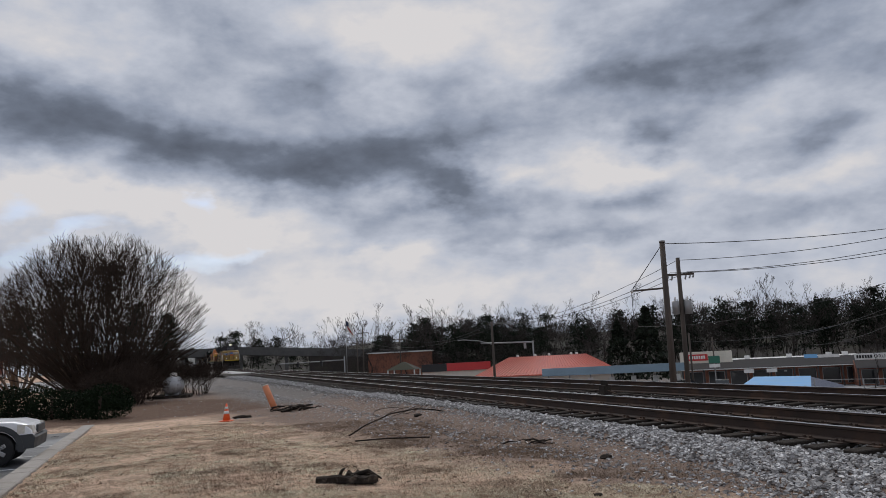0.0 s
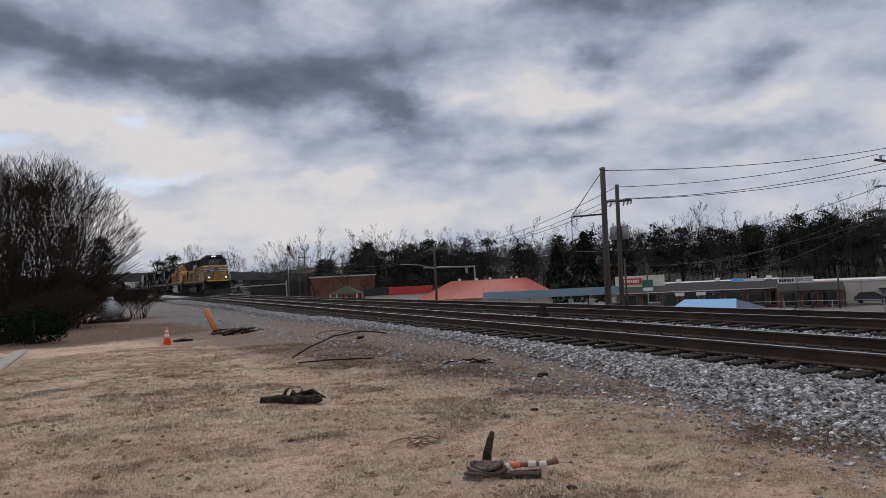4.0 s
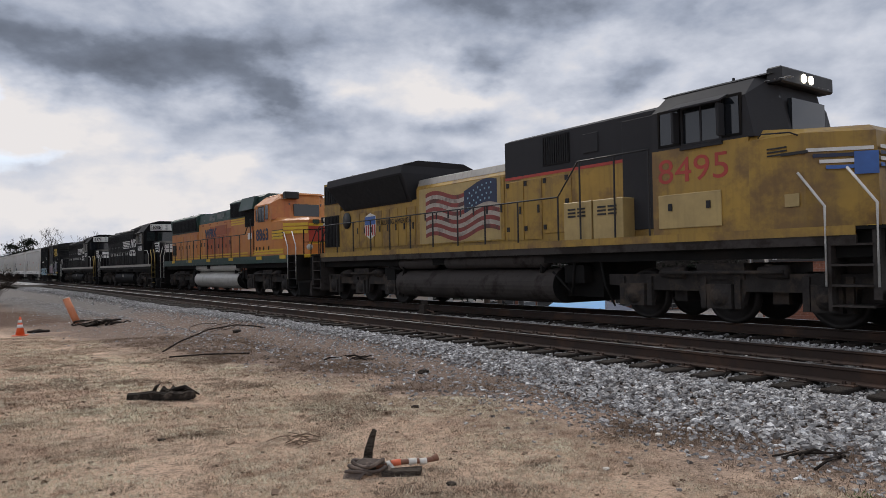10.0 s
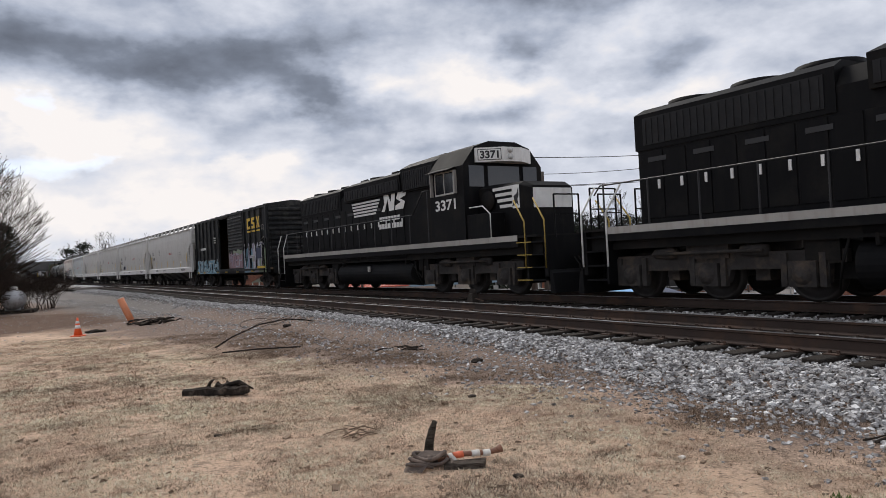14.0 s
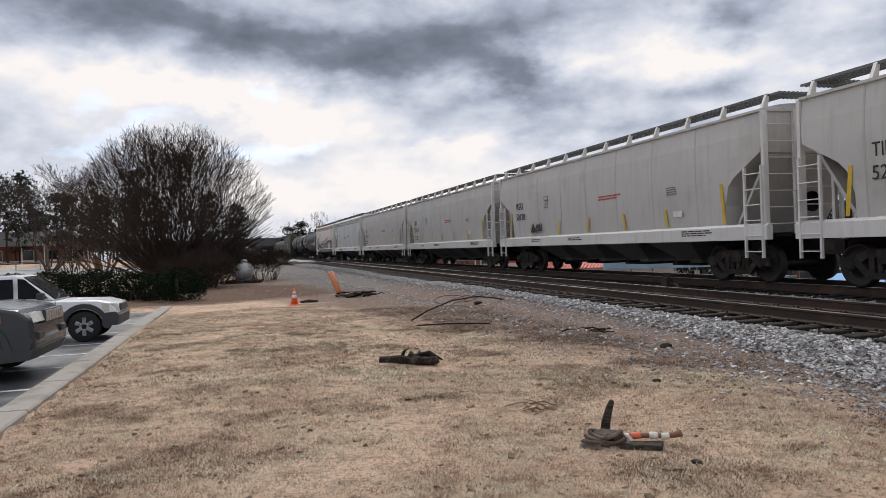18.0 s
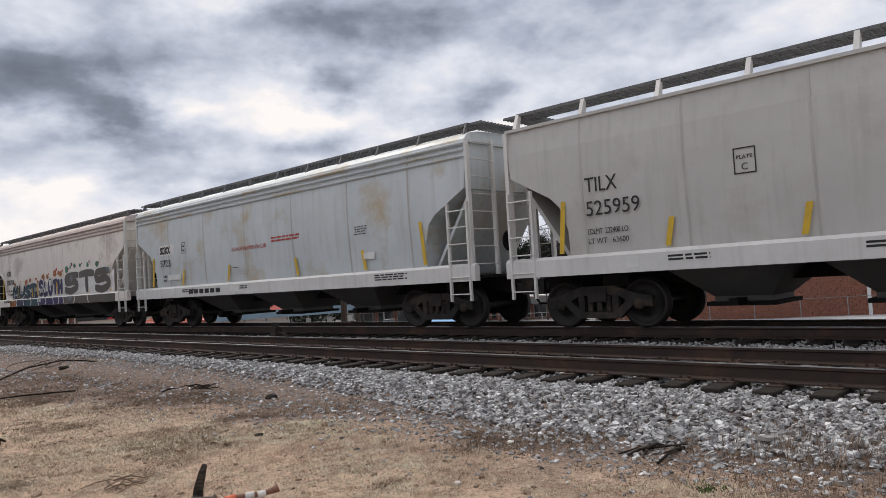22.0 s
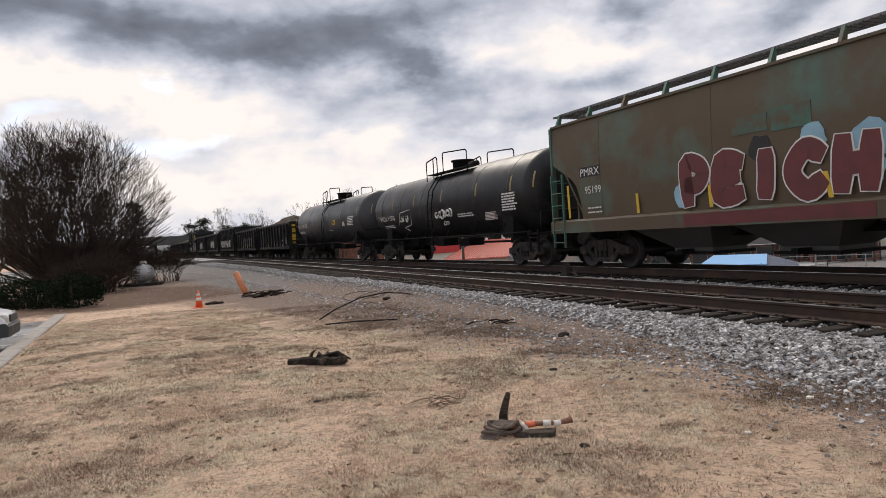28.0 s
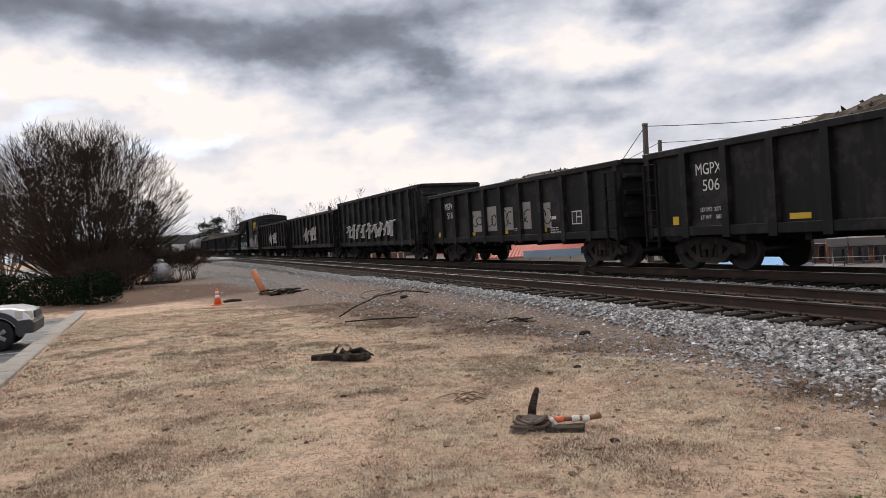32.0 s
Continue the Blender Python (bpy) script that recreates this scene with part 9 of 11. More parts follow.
# ---- propane tank ----
pt = thing("propane_tank", "weathered silver propane tank on a dark timber base", "propane tank", pose(-22.6, 38.8, gz(-22.6, 38.8) + 0.0, 0, 0, 115))
part("shell", lathe([(-1.3 + 0.35 * (1 - math.cos(a)), 0.52 * math.sin(a)) for a in np.linspace(0.02, math.pi / 2, 7)] + [(1.3 - 0.35 * (1 - math.cos(a)), 0.52 * math.sin(a)) for a in np.linspace(math.pi / 2, 0.02, 7)], 24, "x"), M_GALV, pt, at=pose(0, 0, 0.72))
part("valve_dome", lathe([(1.2, 0.2), (1.36, 0.2), (1.42, 0.12), (1.43, 0.0001)], 16, "z"), M_TAPEW, pt)
for x in (-0.8, 0.8):
    part("foot", box(x - 0.08, x + 0.08, -0.35, 0.35, 0.15, 0.35), M_GALV, pt)
part("timber_base", box(-1.2, 1.2, -1.0, 1.0, 0.0, 0.17, 0.02), M_CHAR, pt)
part("pipe", tube([(1.2, 0.1, 1.3), (1.45, 0.1, 1.25), (1.5, 0.1, 0.5), (1.5, 0.1, 0.0)], 0.025), M_GALV, pt)

# ---- car park ----
lot = bmesh.new()
g = []
for a in np.arange(-12, 21.1, 1.5):
    row = []
    for d in (0.16, 2, 5, 9, 14, 22, 40):
        p = KA + KD * a + KN * d
        row.append(lot.verts.new((p.x, p.y, -0.135)))
    g.append(row)
for r0, r1 in zip(g, g[1:]):
    for j in range(6):
        lot.faces.new((r0[j], r0[j + 1], r1[j + 1], r1[j]))
tagged(part("car_park", lot, M_ASPHALT), "damp grey asphalt car park with white bay lines", "car park", kind="structure")
kerb_pose = Matrix(((KD.x, KN.x, 0, KA.x), (KD.y, KN.y, 0, KA.y), (0, 0, 1, 0), (0, 0, 0, 1)))
kerb = thing("kerb", "pale concrete kerb with gutter edge", "kerb", kerb_pose, kind="structure")
for i in range(17):
    part("kerb_stone", box(-11.7 + i * 1.9 + 0.008, -11.7 + (i + 1) * 1.9 - 0.008, -0.11, 0.24, -0.2, 0.03, 0.02), M_CONCRETE, kerb)
lines = thing("bay_lines", "worn white parking bay lines", "road marking", kerb_pose, kind="structure")
for a in (1.2, 3.6, 5.9, 7.95, 9.65, 11.3, 13.6, 16.0):
    part("bay_line", box(a - 0.05, a + 0.05, 0.3, 5.4, -0.134, -0.129), M_PAINTW, lines)

# ---- vehicles ----
M_CARW = material("white_car_paint", (0.86, 0.87, 0.89), 0.2, var=0.03, scale=1, spec=0.6, streak=0.08)
M_CARG = material("grey_car_paint", (0.05, 0.054, 0.06), 0.22, metal=0.3, var=0.06, scale=1, spec=0.6)
M_CLAD = material("dark_plastic_cladding", (0.045, 0.048, 0.052), 0.6, var=0.15, scale=4)
M_TYRE = material("black_tyre_rubber", (0.015, 0.015, 0.016), 0.85, var=0.2, scale=8)
M_ALLOY = material("silver_alloy_wheel", (0.5, 0.5, 0.51), 0.3, metal=0.9, var=0.1, scale=6)
M_WINDOW = material("dark_car_glass", (0.015, 0.018, 0.02), 0.05, var=0.05, spec=0.9)
M_HEADL = material("clear_headlamp", (0.6, 0.58, 0.53), 0.08, var=0.1, scale=20, spec=0.9)
M_AMBER = material("amber_lens", (0.7, 0.25, 0.03), 0.15, var=0.1, scale=20)


def arch_notch(cx, r, z0, n=9):
    return [(cx - r * math.cos(math.pi * i / n), z0 + r * math.sin(math.pi * i / n)) for i in range(n + 1)]


def car_wheel(car, x, y, r, side, spokes=6):
    w = part("wheel", lathe([(-0.11, r * 0.62), (-0.11, r * 0.93), (-0.08, r), (0.08, r), (0.11, r * 0.93), (0.11, r * 0.62)], 26), M_TYRE, car, at=pose(x, y, r))
    s = side * 0.1
    part("rim", lathe([(s, r * 0.64), (s - side * 0.05, r * 0.6), (s - side * 0.06, r * 0.2), (s - side * 0.02, r * 0.16), (s - side * 0.02, 0.0001)], 24), M_ALLOY, w)
    for k in range(spokes):
        a = k * math.tau / spokes
        part("spoke", box(-0.045, 0.045, s - 0.02, s + 0.012, r * 0.15, r * 0.6, 0.008), M_ALLOY, w, at=Matrix.Rotation(a, 4, "Y"))
    return w


def vehicle(name, label, category, at, prof, half, paint, cabin, cabin_half, wheels, r, clad=None):
    """prof: side outline (x forward, z up) of the lower body; cabin: outline of the glasshouse."""
    car = thing(name, label, category, at)
    def inset(p, k):
        cx, cz = sum(a for a, b in p) / len(p), sum(b for a, b in p) / len(p)
        return [(a + (cx - a) * k * 0.25, b + (cz - b) * k) for a, b in p]
    bm = loft([[(a, y, b) for a, b in inset(prof, k)] for y, k in ((-half, 0.06), (-half + 0.05, 0.015), (-half + 0.14, 0.0), (half - 0.14, 0.0), (half - 0.05, 0.015), (half, 0.06))])
    body = part("body", bm, paint, car)
    bm = loft([[(a, s * (cabin_half + (0.0 if b < 1.3 else -0.14)), b) for a, b in cabin] for s in (-1, 1)])
    for ob in (body, part("cabin", bm, paint, car)):
        m = ob.modifiers.new("bevel", "BEVEL")
        m.width, m.segments, m.limit_method, m.angle_limit, m.harden_normals = 0.05, 3, "ANGLE", radians(22), True
        for f in ob.data.polygons:
            f.use_smooth = True
    for x in wheels:
        for s in (-1, 1):
            car_wheel(car, x, s * (half - 0.1), r, s)
        part("wheel_well", box(x - r - 0.04, x + r + 0.04, -half + 0.25, half - 0.25, 0.3, r * 2 + 0.12), M_TYRE, car)
    return car


def heading_pose(x, y, z):
    return Matrix(((-KN.x, KD.x, 0, x), (-KN.y, KD.y, 0, y), (0, 0, 1, z), (0, 0, 0, 1)))


def side_glass(car, pts, y, mat=M_WINDOW, name="side_window"):
    bm = bmesh.new()
    blob(bm, pts, y, 0.012)
    return part(name, bm, mat, car)


def pickup():
    # origin at the ground under the front axle
    r = 0.37
    prof = [(-3.9, 0.55), (-3.9, 1.02), (-1.0, 1.04), (0.35, 1.0), (0.62, 0.92), (0.74, 0.78), (0.78, 0.42)] + [(0.62, 0.36)] + [(p, q) for p, q in arch_notch(0, 0.46, 0.34)][::-1] + [(-0.6, 0.36), (-2.45, 0.36)] + [(p, q) for p, q in arch_notch(-2.95, 0.46, 0.34)][::-1] + [(-3.5, 0.4)]
    cabin = [(-2.55, 1.02), (-2.45, 1.55), (-2.3, 1.66), (-1.55, 1.68), (-1.35, 1.64), (-0.62, 1.04)]
    c = vehicle("pickup_truck", "white pickup truck with dark grey cladding, parked", "pickup truck", heading_pose(-11.65, 13.45, -0.13) @ Matrix.Scale(0.87, 4), prof, 0.9, M_CARW, cabin, 0.84, (0.0, -2.95), r)
    for s in (-1, 1):
        y = s * 0.9
        part("wheel_arch", loft([[(q * math.cos(a), y + d, 0.36 + q * math.sin(a)) for q, d in ((0.45, -s * 0.02), (0.45, s * 0.03), (0.57, s * 0.03), (0.57, -s * 0.02))] for a in np.linspace(-0.1, math.pi + 0.1, 13)]), M_CLAD, c)
        side_glass(c, [(-1.42, 1.1), (-0.78, 1.1), (-1.28, 1.58), (-1.42, 1.59)], s * 0.845)
        side_glass(c, [(-2.35, 1.1), (-1.52, 1.1), (-1.52, 1.59), (-2.28, 1.58)], s * 0.845)
        part("mirror", box(-0.98, -0.82, min(s * 0.9, s * 1.08), max(s * 0.9, s * 1.08), 1.08, 1.24, 0.02), M_CLAD, c)
        part("headlamp", loft([[(0.42, s * 0.925, 0.72), (0.42, s * 0.925, 0.92), (0.7, s * 0.88, 0.9), (0.75, s * 0.87, 0.72)], [(0.5, s * 0.6, 0.72), (0.5, s * 0.6, 0.9), (0.72, s * 0.6, 0.88), (0.77, s * 0.6, 0.72)]]), M_HEADL, c)
        part("door_line", box(-0.62, -0.605, min(s * 0.902, s * 0.906), max(s * 0.902, s * 0.906), 0.48, 1.02), M_CLAD, c)
    part("windscreen", loft([[(-0.66, y, 1.07), (-1.33, y * 0.9, 1.62), (-1.3, y * 0.9, 1.64), (-0.62, y, 1.08)] for y in (-0.76, 0.76)]), M_WINDOW, c)
    part("front_bumper", loft([[(0.4, y, 0.36), (0.86 - abs(y) * 0.1, y, 0.38), (0.9 - abs(y) * 0.12, y, 0.62), (0.72, y, 0.7), (0.4, y, 0.68)] for y in (-0.92, -0.7, 0.7, 0.92)]), M_CLAD, c)
    part("grille", box(0.74, 0.79, -0.5, 0.5, 0.7, 0.88, 0.01), M_CLAD, c)
    part("wiper", tube([(-0.6, -0.5, 1.08), (-0.75, 0.1, 1.18)], 0.012, 5), M_CLAD, c)
    return c


def grey_suv():
    r = 0.38
    prof = [(-3.7, 0.5), (-3.75, 1.0), (-1.0, 1.06), (0.2, 1.06), (0.62, 0.98), (0.78, 0.86), (0.82, 0.45), (0.66, 0.3)] + arch_notch(0, 0.48, 0.34)[::-1] + [(-0.6, 0.34), (-2.3, 0.34)] + arch_notch(-2.85, 0.48, 0.34)[::-1] + [(-3.5, 0.4)]
    cabin = [(-3.6, 1.0), (-3.3, 1.6), (-3.0, 1.7), (-1.5, 1.72), (-1.25, 1.66), (-0.5, 1.05)]
    c = vehicle("parked_suv", "dark silver-grey sport utility car, parked", "car", heading_pose(-9.5, 8.85, -0.13) @ Matrix.Scale(1.05, 4), prof, 0.96, M_CARG, cabin, 0.88, (0.0, -2.85), r)
    for s in (-1, 1):
        y = s * 0.96
        part("wheel_arch", loft([[(q * math.cos(a), y + d, 0.36 + q * math.sin(a)) for q, d in ((0.47, -s * 0.02), (0.47, s * 0.025), (0.55, s * 0.025), (0.55, -s * 0.02))] for a in np.linspace(-0.1, math.pi + 0.1, 13)]), M_CLAD, c)
        side_glass(c, [(-2.2, 1.12), (-0.7, 1.12), (-1.2, 1.6), (-2.2, 1.63)], s * 0.885)
        part("headlamp", loft([[(0.3, s * 0.985, 0.78), (0.3, s * 0.985, 0.92), (0.74, s * 0.87, 0.93), (0.8, s * 0.87, 0.8)], [(0.5, s * 0.55, 0.8), (0.5, s * 0.55, 0.93), (0.8, s * 0.5, 0.93), (0.84, s * 0.5, 0.8)]]), M_HEADL, c)
        part("side_marker", box(0.3, 0.42, min(s * 0.96, s * 0.975), max(s * 0.96, s * 0.975), 0.82, 0.9), M_AMBER, c)
        part("fog_lamp_recess", box(0.76, 0.84, min(s * 0.5, s * 0.78), max(s * 0.5, s * 0.78), 0.56, 0.66, 0.01), M_CLAD, c)
    part("windscreen", loft([[(-0.54, y, 1.08), (-1.22, y * 0.9, 1.66), (-1.19, y * 0.9, 1.68), (-0.5, y, 1.09)] for y in (-0.8, 0.8)]), M_WINDOW, c)
    part("bumper", loft([[(0.4, y, 0.3), (0.84 - abs(y) * 0.12, y, 0.32), (0.92 - abs(y) * 0.14, y, 0.55), (0.86 - abs(y) * 0.12, y, 0.68), (0.4, y, 0.66)] for y in (-0.97, -0.7, 0.7, 0.97)]), M_CARG, c)
    part("lower_valance", loft([[(0.4, y, 0.28), (0.86 - abs(y) * 0.12, y, 0.3), (0.94 - abs(y) * 0.14, y, 0.44), (0.4, y, 0.46)] for y in (-0.98, -0.7, 0.7, 0.98)]), M_CLAD, c)
    g = part("grille", box(0.8, 0.85, -0.5, 0.5, 0.76, 0.95, 0.01), M_CLAD, c)
    for i in range(7):
        part("grille_slot", box(0.845, 0.865, -0.47 + i * 0.14, -0.37 + i * 0.14, 0.78, 0.93, 0.008), M_ALLOY, g)
    return c


pickup()
grey_suv()

# ---- woody plants ----
M_TWIG = material("grey_brown_bark", (0.05, 0.036, 0.029), 0.95, var=0.3, scale=3, spec=0.08)
M_TRUNK = material("smooth_tan_bark", (0.12, 0.086, 0.064), 0.9, var=0.3, scale=4, stretch=(1, 1, 0.3), spec=0.15)
M_HEDGE = material("dark_evergreen_leaf", (0.010, 0.019, 0.008), 0.85, var=0.35, scale=2, per_island=0.6, spec=0.08)
M_PINE = material("pine_needles", (0.020, 0.027, 0.017), 0.8, var=0.35, scale=0.3, per_island=0.7, spec=0.15)


def branches(seed, stems, base_r, length, depth, spread, split, up=0.25, shrink=0.74, twist=0.35, rmin=0.008, base_spread=0.3, fan=(0.15, 0.6), dome=None):
    """Segments of a bare tree: (start, end, radius, radius)."""
    rnd = random.Random(seed)
    segs = []

    def grow(p, d, ln, r, k):
        q = p
        for _ in range(2):
            d = (d + Vector((rnd.gauss(0, 1), rnd.gauss(0, 1), rnd.gauss(0, 0.6))) * twist * 0.3 + Vector((0, 0, up * 0.25))).normalized()
            n = q + d * (ln / 2)
            r2 = max(r * 0.84, rmin)
            if dome and (n.x ** 2 + n.y ** 2) / dome[0] ** 2 + ((n.z - dome[1]) / dome[2]) ** 2 > rnd.uniform(0.86, 1.12):
                return
            segs.append((q, n, r, r2))
            q, r = n, r2
        if k == 0:
            return
        for i in range(split if rnd.random() < 0.72 else split + 1):
            a = rnd.uniform(0, math.tau)
            side = Vector((math.cos(a), math.sin(a), rnd.uniform(-0.25, 0.35)))
            nd = (d + side * spread * rnd.uniform(0.6, 1.3)).normalized()
            grow(q, nd, ln * shrink * rnd.uniform(0.8, 1.15), max(r * 0.68, rmin), k - 1)

    for i in range(stems):
        a = i * math.tau / max(stems, 1) + rnd.uniform(-0.3, 0.3)
        o = Vector((math.cos(a), math.sin(a), 0)) * base_spread * (1 if stems > 1 else 0)
        d = (Vector((0, 0, 1)) + Vector((math.cos(a), math.sin(a), 0)) * (rnd.uniform(*fan) if stems > 1 else 0.05)).normalized()
        grow(o - Vector((0, 0, 0.1)), d, length * rnd.uniform(0.85, 1.15), base_r * rnd.uniform(0.8, 1.1), depth)
    return segs


def seg_mesh(name, segs, mat, sides=4, lo=0.0, hi=9.0):
    V, F = [], []
    i = 0
    for a, b, r0, r1 in segs:
        if not lo <= r0 < hi:
            continue
        d = (b - a).normalized()
        u = d.orthogonal().normalized()
        w = d.cross(u)
        for p, r in ((a, r0), (b, r1)):
            for k in range(sides):
                t = k * math.tau / sides
                V.append(p + (u * math.cos(t) + w * math.sin(t)) * r)
        for k in range(sides):
            j = (k + 1) % sides
            F.append((i + k, i + j, i + sides + j, i + sides + k))
        i += 2 * sides
    return fast_mesh(name, np.array(V), np.array(F), mat, True)


def bare_tree(x, y, label, seed, group="", shoots=0, **kw):
    t = thing("bare_tree", label, "tree", pose(x, y, gz(x, y)), group)
    segs = branches(seed, **kw)
    if shoots:
        segs += branches(seed + 1, shoots, 0.05, 3.5, 5, 0.34, 2, 0.02, 0.66, 0.35, 0.0085, 0.8, (0.03, 1.9), kw["dome"])
    part("trunk", seg_mesh("trunk", segs, M_TRUNK, 7, 0.055), M_TRUNK, t)
    part("crown", seg_mesh("crown", segs, M_TWIG, 3, 0.0, 0.055), M_TWIG, t, "fine bare twigs")
    return t


bare_tree(-27.6, 39.3, "large many-stemmed bare tree with a dense twiggy crown", 5, shoots=230, stems=22, base_r=0.09, length=2.9, depth=6, spread=0.4, split=2, up=0.03, shrink=0.76, twist=0.45, rmin=0.0085, base_spread=0.7, fan=(0.05, 1.5), dome=(6.1, 4.2, 6.0))
bare_tree(-38.5, 45.5, "bare tree with a single pale trunk and spreading twigs", 8, stems=9, base_r=0.12, length=2.5, depth=8, spread=0.5, split=2, up=0.05, shrink=0.79, twist=0.5, rmin=0.009, base_spread=0.2, fan=(0.1, 1.0), dome=(5.0, 5.2, 4.8))
bare_tree(-52, 55, "bare tree beyond the drive", 12, stems=5, base_r=0.15, length=2.6, depth=7, spread=0.5, split=2, up=0.2, shrink=0.78, rmin=0.016, base_spread=0.3, fan=(0.1, 1.0), dome=(5.0, 5.0, 5.5))
for i, (x, y, sc) in enumerate(((-24.3, 37.6, 1.1), (-25.6, 37.0, 1.2), (-24.4, 39.5, 1.0), (-23.3, 42.5, 0.9), (-26.4, 39.2, 1.2), (-23.0, 34.6, 0.9), (-21.6, 32.6, 0.8))):
    t = thing("bare_shrub", "dark tangled leafless shrub beside the tree", "shrub", pose(x, y, gz(x, y)), "shrubs by the tank")
    part("twig_tangle", seg_mesh("twig_tangle", branches(30 + i, 34, 0.025, 0.7 * sc, 5, 0.8, 2, 0.03, 0.8, 0.7, 0.009, 0.7), M_TWIG, 3), M_TWIG, t)
for i, (x, y) in enumerate(((-46.5, 52), (-48.5, 53.5), (-44.8, 53.6))):
    t = thing("bare_shrub", "leafless brown shrub by the far drive", "shrub", pose(x, y, gz(x, y)), "shrubs by the drive")
    part("twig_tangle", seg_mesh("twig_tangle", branches(50 + i, 8, 0.05, 1.3, 4, 0.6, 2, 0.1, 0.8, 0.5, 0.014, 0.4), M_TWIG, 3), M_TWIG, t)


def leaf_cloud(name, pts, size, mat, seed, up=0.3):
    """Many small leaves, each a folded quad, at the points."""
    rs = np.random.RandomState(seed)
    n = len(pts)
    P = np.array(pts)
    a = rs.normal(0, 1, (n, 3))
    a /= np.linalg.norm(a, axis=1)[:, None]
    b = np.cross(a, rs.normal(0, 1, (n, 3)))
    b /= np.linalg.norm(b, axis=1)[:, None]
    s = size * rs.uniform(0.6, 1.3, (n, 1))
    V = np.stack([P - a * s, P - b * s * 0.5, P + a * s, P + b * s * 0.5], 1).reshape(-1, 3)
    F = np.arange(4 * n).reshape(n, 4)
    return fast_mesh(name, V, F, mat)


def hedge(x0, y0, x1, y1, h, w, label, seed):
    rs = np.random.RandomState(seed)
    hd = thing("hedge", label, "hedge", pose(0, 0, 0))
    n = int(math.hypot(x1 - x0, y1 - y0) / 1.3)
    dx, dy = (x1 - x0) / n, (y1 - y0) / n
    pts = []
    for i in range(n + 1):
        cx, cy = x0 + dx * i + rs.normal(0, 0.12), y0 + dy * i + rs.normal(0, 0.12)
        hh = h * rs.uniform(0.85, 1.15)
        q = rs.normal(0, 1, (2600, 3))
        q /= np.linalg.norm(q, axis=1)[:, None]
        q *= rs.uniform(0.7, 1.05, (2600, 1))
        z0 = gz(cx, cy)
        pts += [(cx + a * w, cy + b * w, z0 + hh * 0.45 + c * hh * 0.55) for a, b, c in q if c > -0.8]
    part("leaves", leaf_cloud("leaves", pts, 0.05, M_HEDGE, seed), M_HEDGE, hd)
    for i in range(n + 1):
        sx, sy = x0 + dx * i, y0 + dy * i
        part("stem", rods([((sx, sy, gz(sx, sy) - 0.1), (sx, sy, gz(sx, sy) + h * 0.7), 0.05)]), M_TWIG, hd)
    return hd


hedge(-29.5, 28.0, -16.6, 23.6, 1.15, 0.95, "clipped dark green evergreen hedge beside the car park", 3)
hedge(-19.5, 28.5, -22.5, 31.5, 0.6, 0.8, "low dark groundcover under the tree", 4)

# ---- beyond the car park ----
M_ROOFD = material("dark_shingle_roof", (0.045, 0.042, 0.042), 0.85, var=0.25, scale=1.5, bump=0.01, bump_scale=12)
M_BRICKW = material("red_brown_brick", (0.26, 0.105, 0.065), 0.85, var=0.25, scale=2, second=(0.18, 0.075, 0.05), second_amount=0.35, second_scale=5)
M_MORTAR = material("brick_mortar", (0.32, 0.27, 0.24), 0.9, var=0.2, scale=4)
M_TRIMW = material("white_trim_paint", (0.66, 0.65, 0.63), 0.6, var=0.1, scale=2)
M_CREAMW = material("cream_block_wall", (0.60, 0.56, 0.48), 0.75, var=0.08, scale=0.7, streak=0.2, streak_color=(0.4, 0.36, 0.3))
M_SHOPGLASS = material("dark_shop_glass", (0.02, 0.022, 0.025), 0.08, var=0.1, spec=0.7)
M_REDROOF = material("red_metal_roof", (0.52, 0.10, 0.065), 0.4, var=0.12, scale=0.6, second=(0.40, 0.09, 0.06), second_amount=0.2)
M_BLUEFAS = material("pale_blue_fascia", (0.22, 0.31, 0.38), 0.5, var=0.1, scale=0.6)
M_BLUEROOF = material("blue_canopy_sheet", (0.18, 0.42, 0.72), 0.45, var=0.08, scale=0.6)
M_REDF = material("red_fascia", (0.45, 0.03, 0.03), 0.45, var=0.08, scale=1)
M_POLE = material("weathered_utility_pole", (0.075, 0.060, 0.050), 0.9, var=0.3, scale=1.5, stretch=(6, 6, 0.4))
M_PGREY = material("galvanised_pole", (0.28, 0.28, 0.28), 0.5, metal=0.4, var=0.15, scale=1.5)
M_DARKCON = material("weathered_dark_concrete", (0.10, 0.098, 0.095), 0.9, var=0.25, scale=0.5, streak=0.3, streak_color=(0.05, 0.05, 0.05))
M_WIRE = material("black_wire", (0.02, 0.02, 0.022), 0.6, var=0.1)
M_PAVE = material("pale_pavement", (0.38, 0.38, 0.38), 0.7, var=0.15, scale=0.3, second=(0.26, 0.26, 0.26), second_amount=0.3, second_scale=0.2)
M_FLOOR = material("leaf_litter", (0.032, 0.026, 0.022), 0.95, var=0.4, scale=0.3, second=(0.04, 0.04, 0.025), second_amount=0.4, second_scale=0.15)
M_GREENS2 = material("dark_green_sign", (0.02, 0.12, 0.08), 0.5, var=0.1)


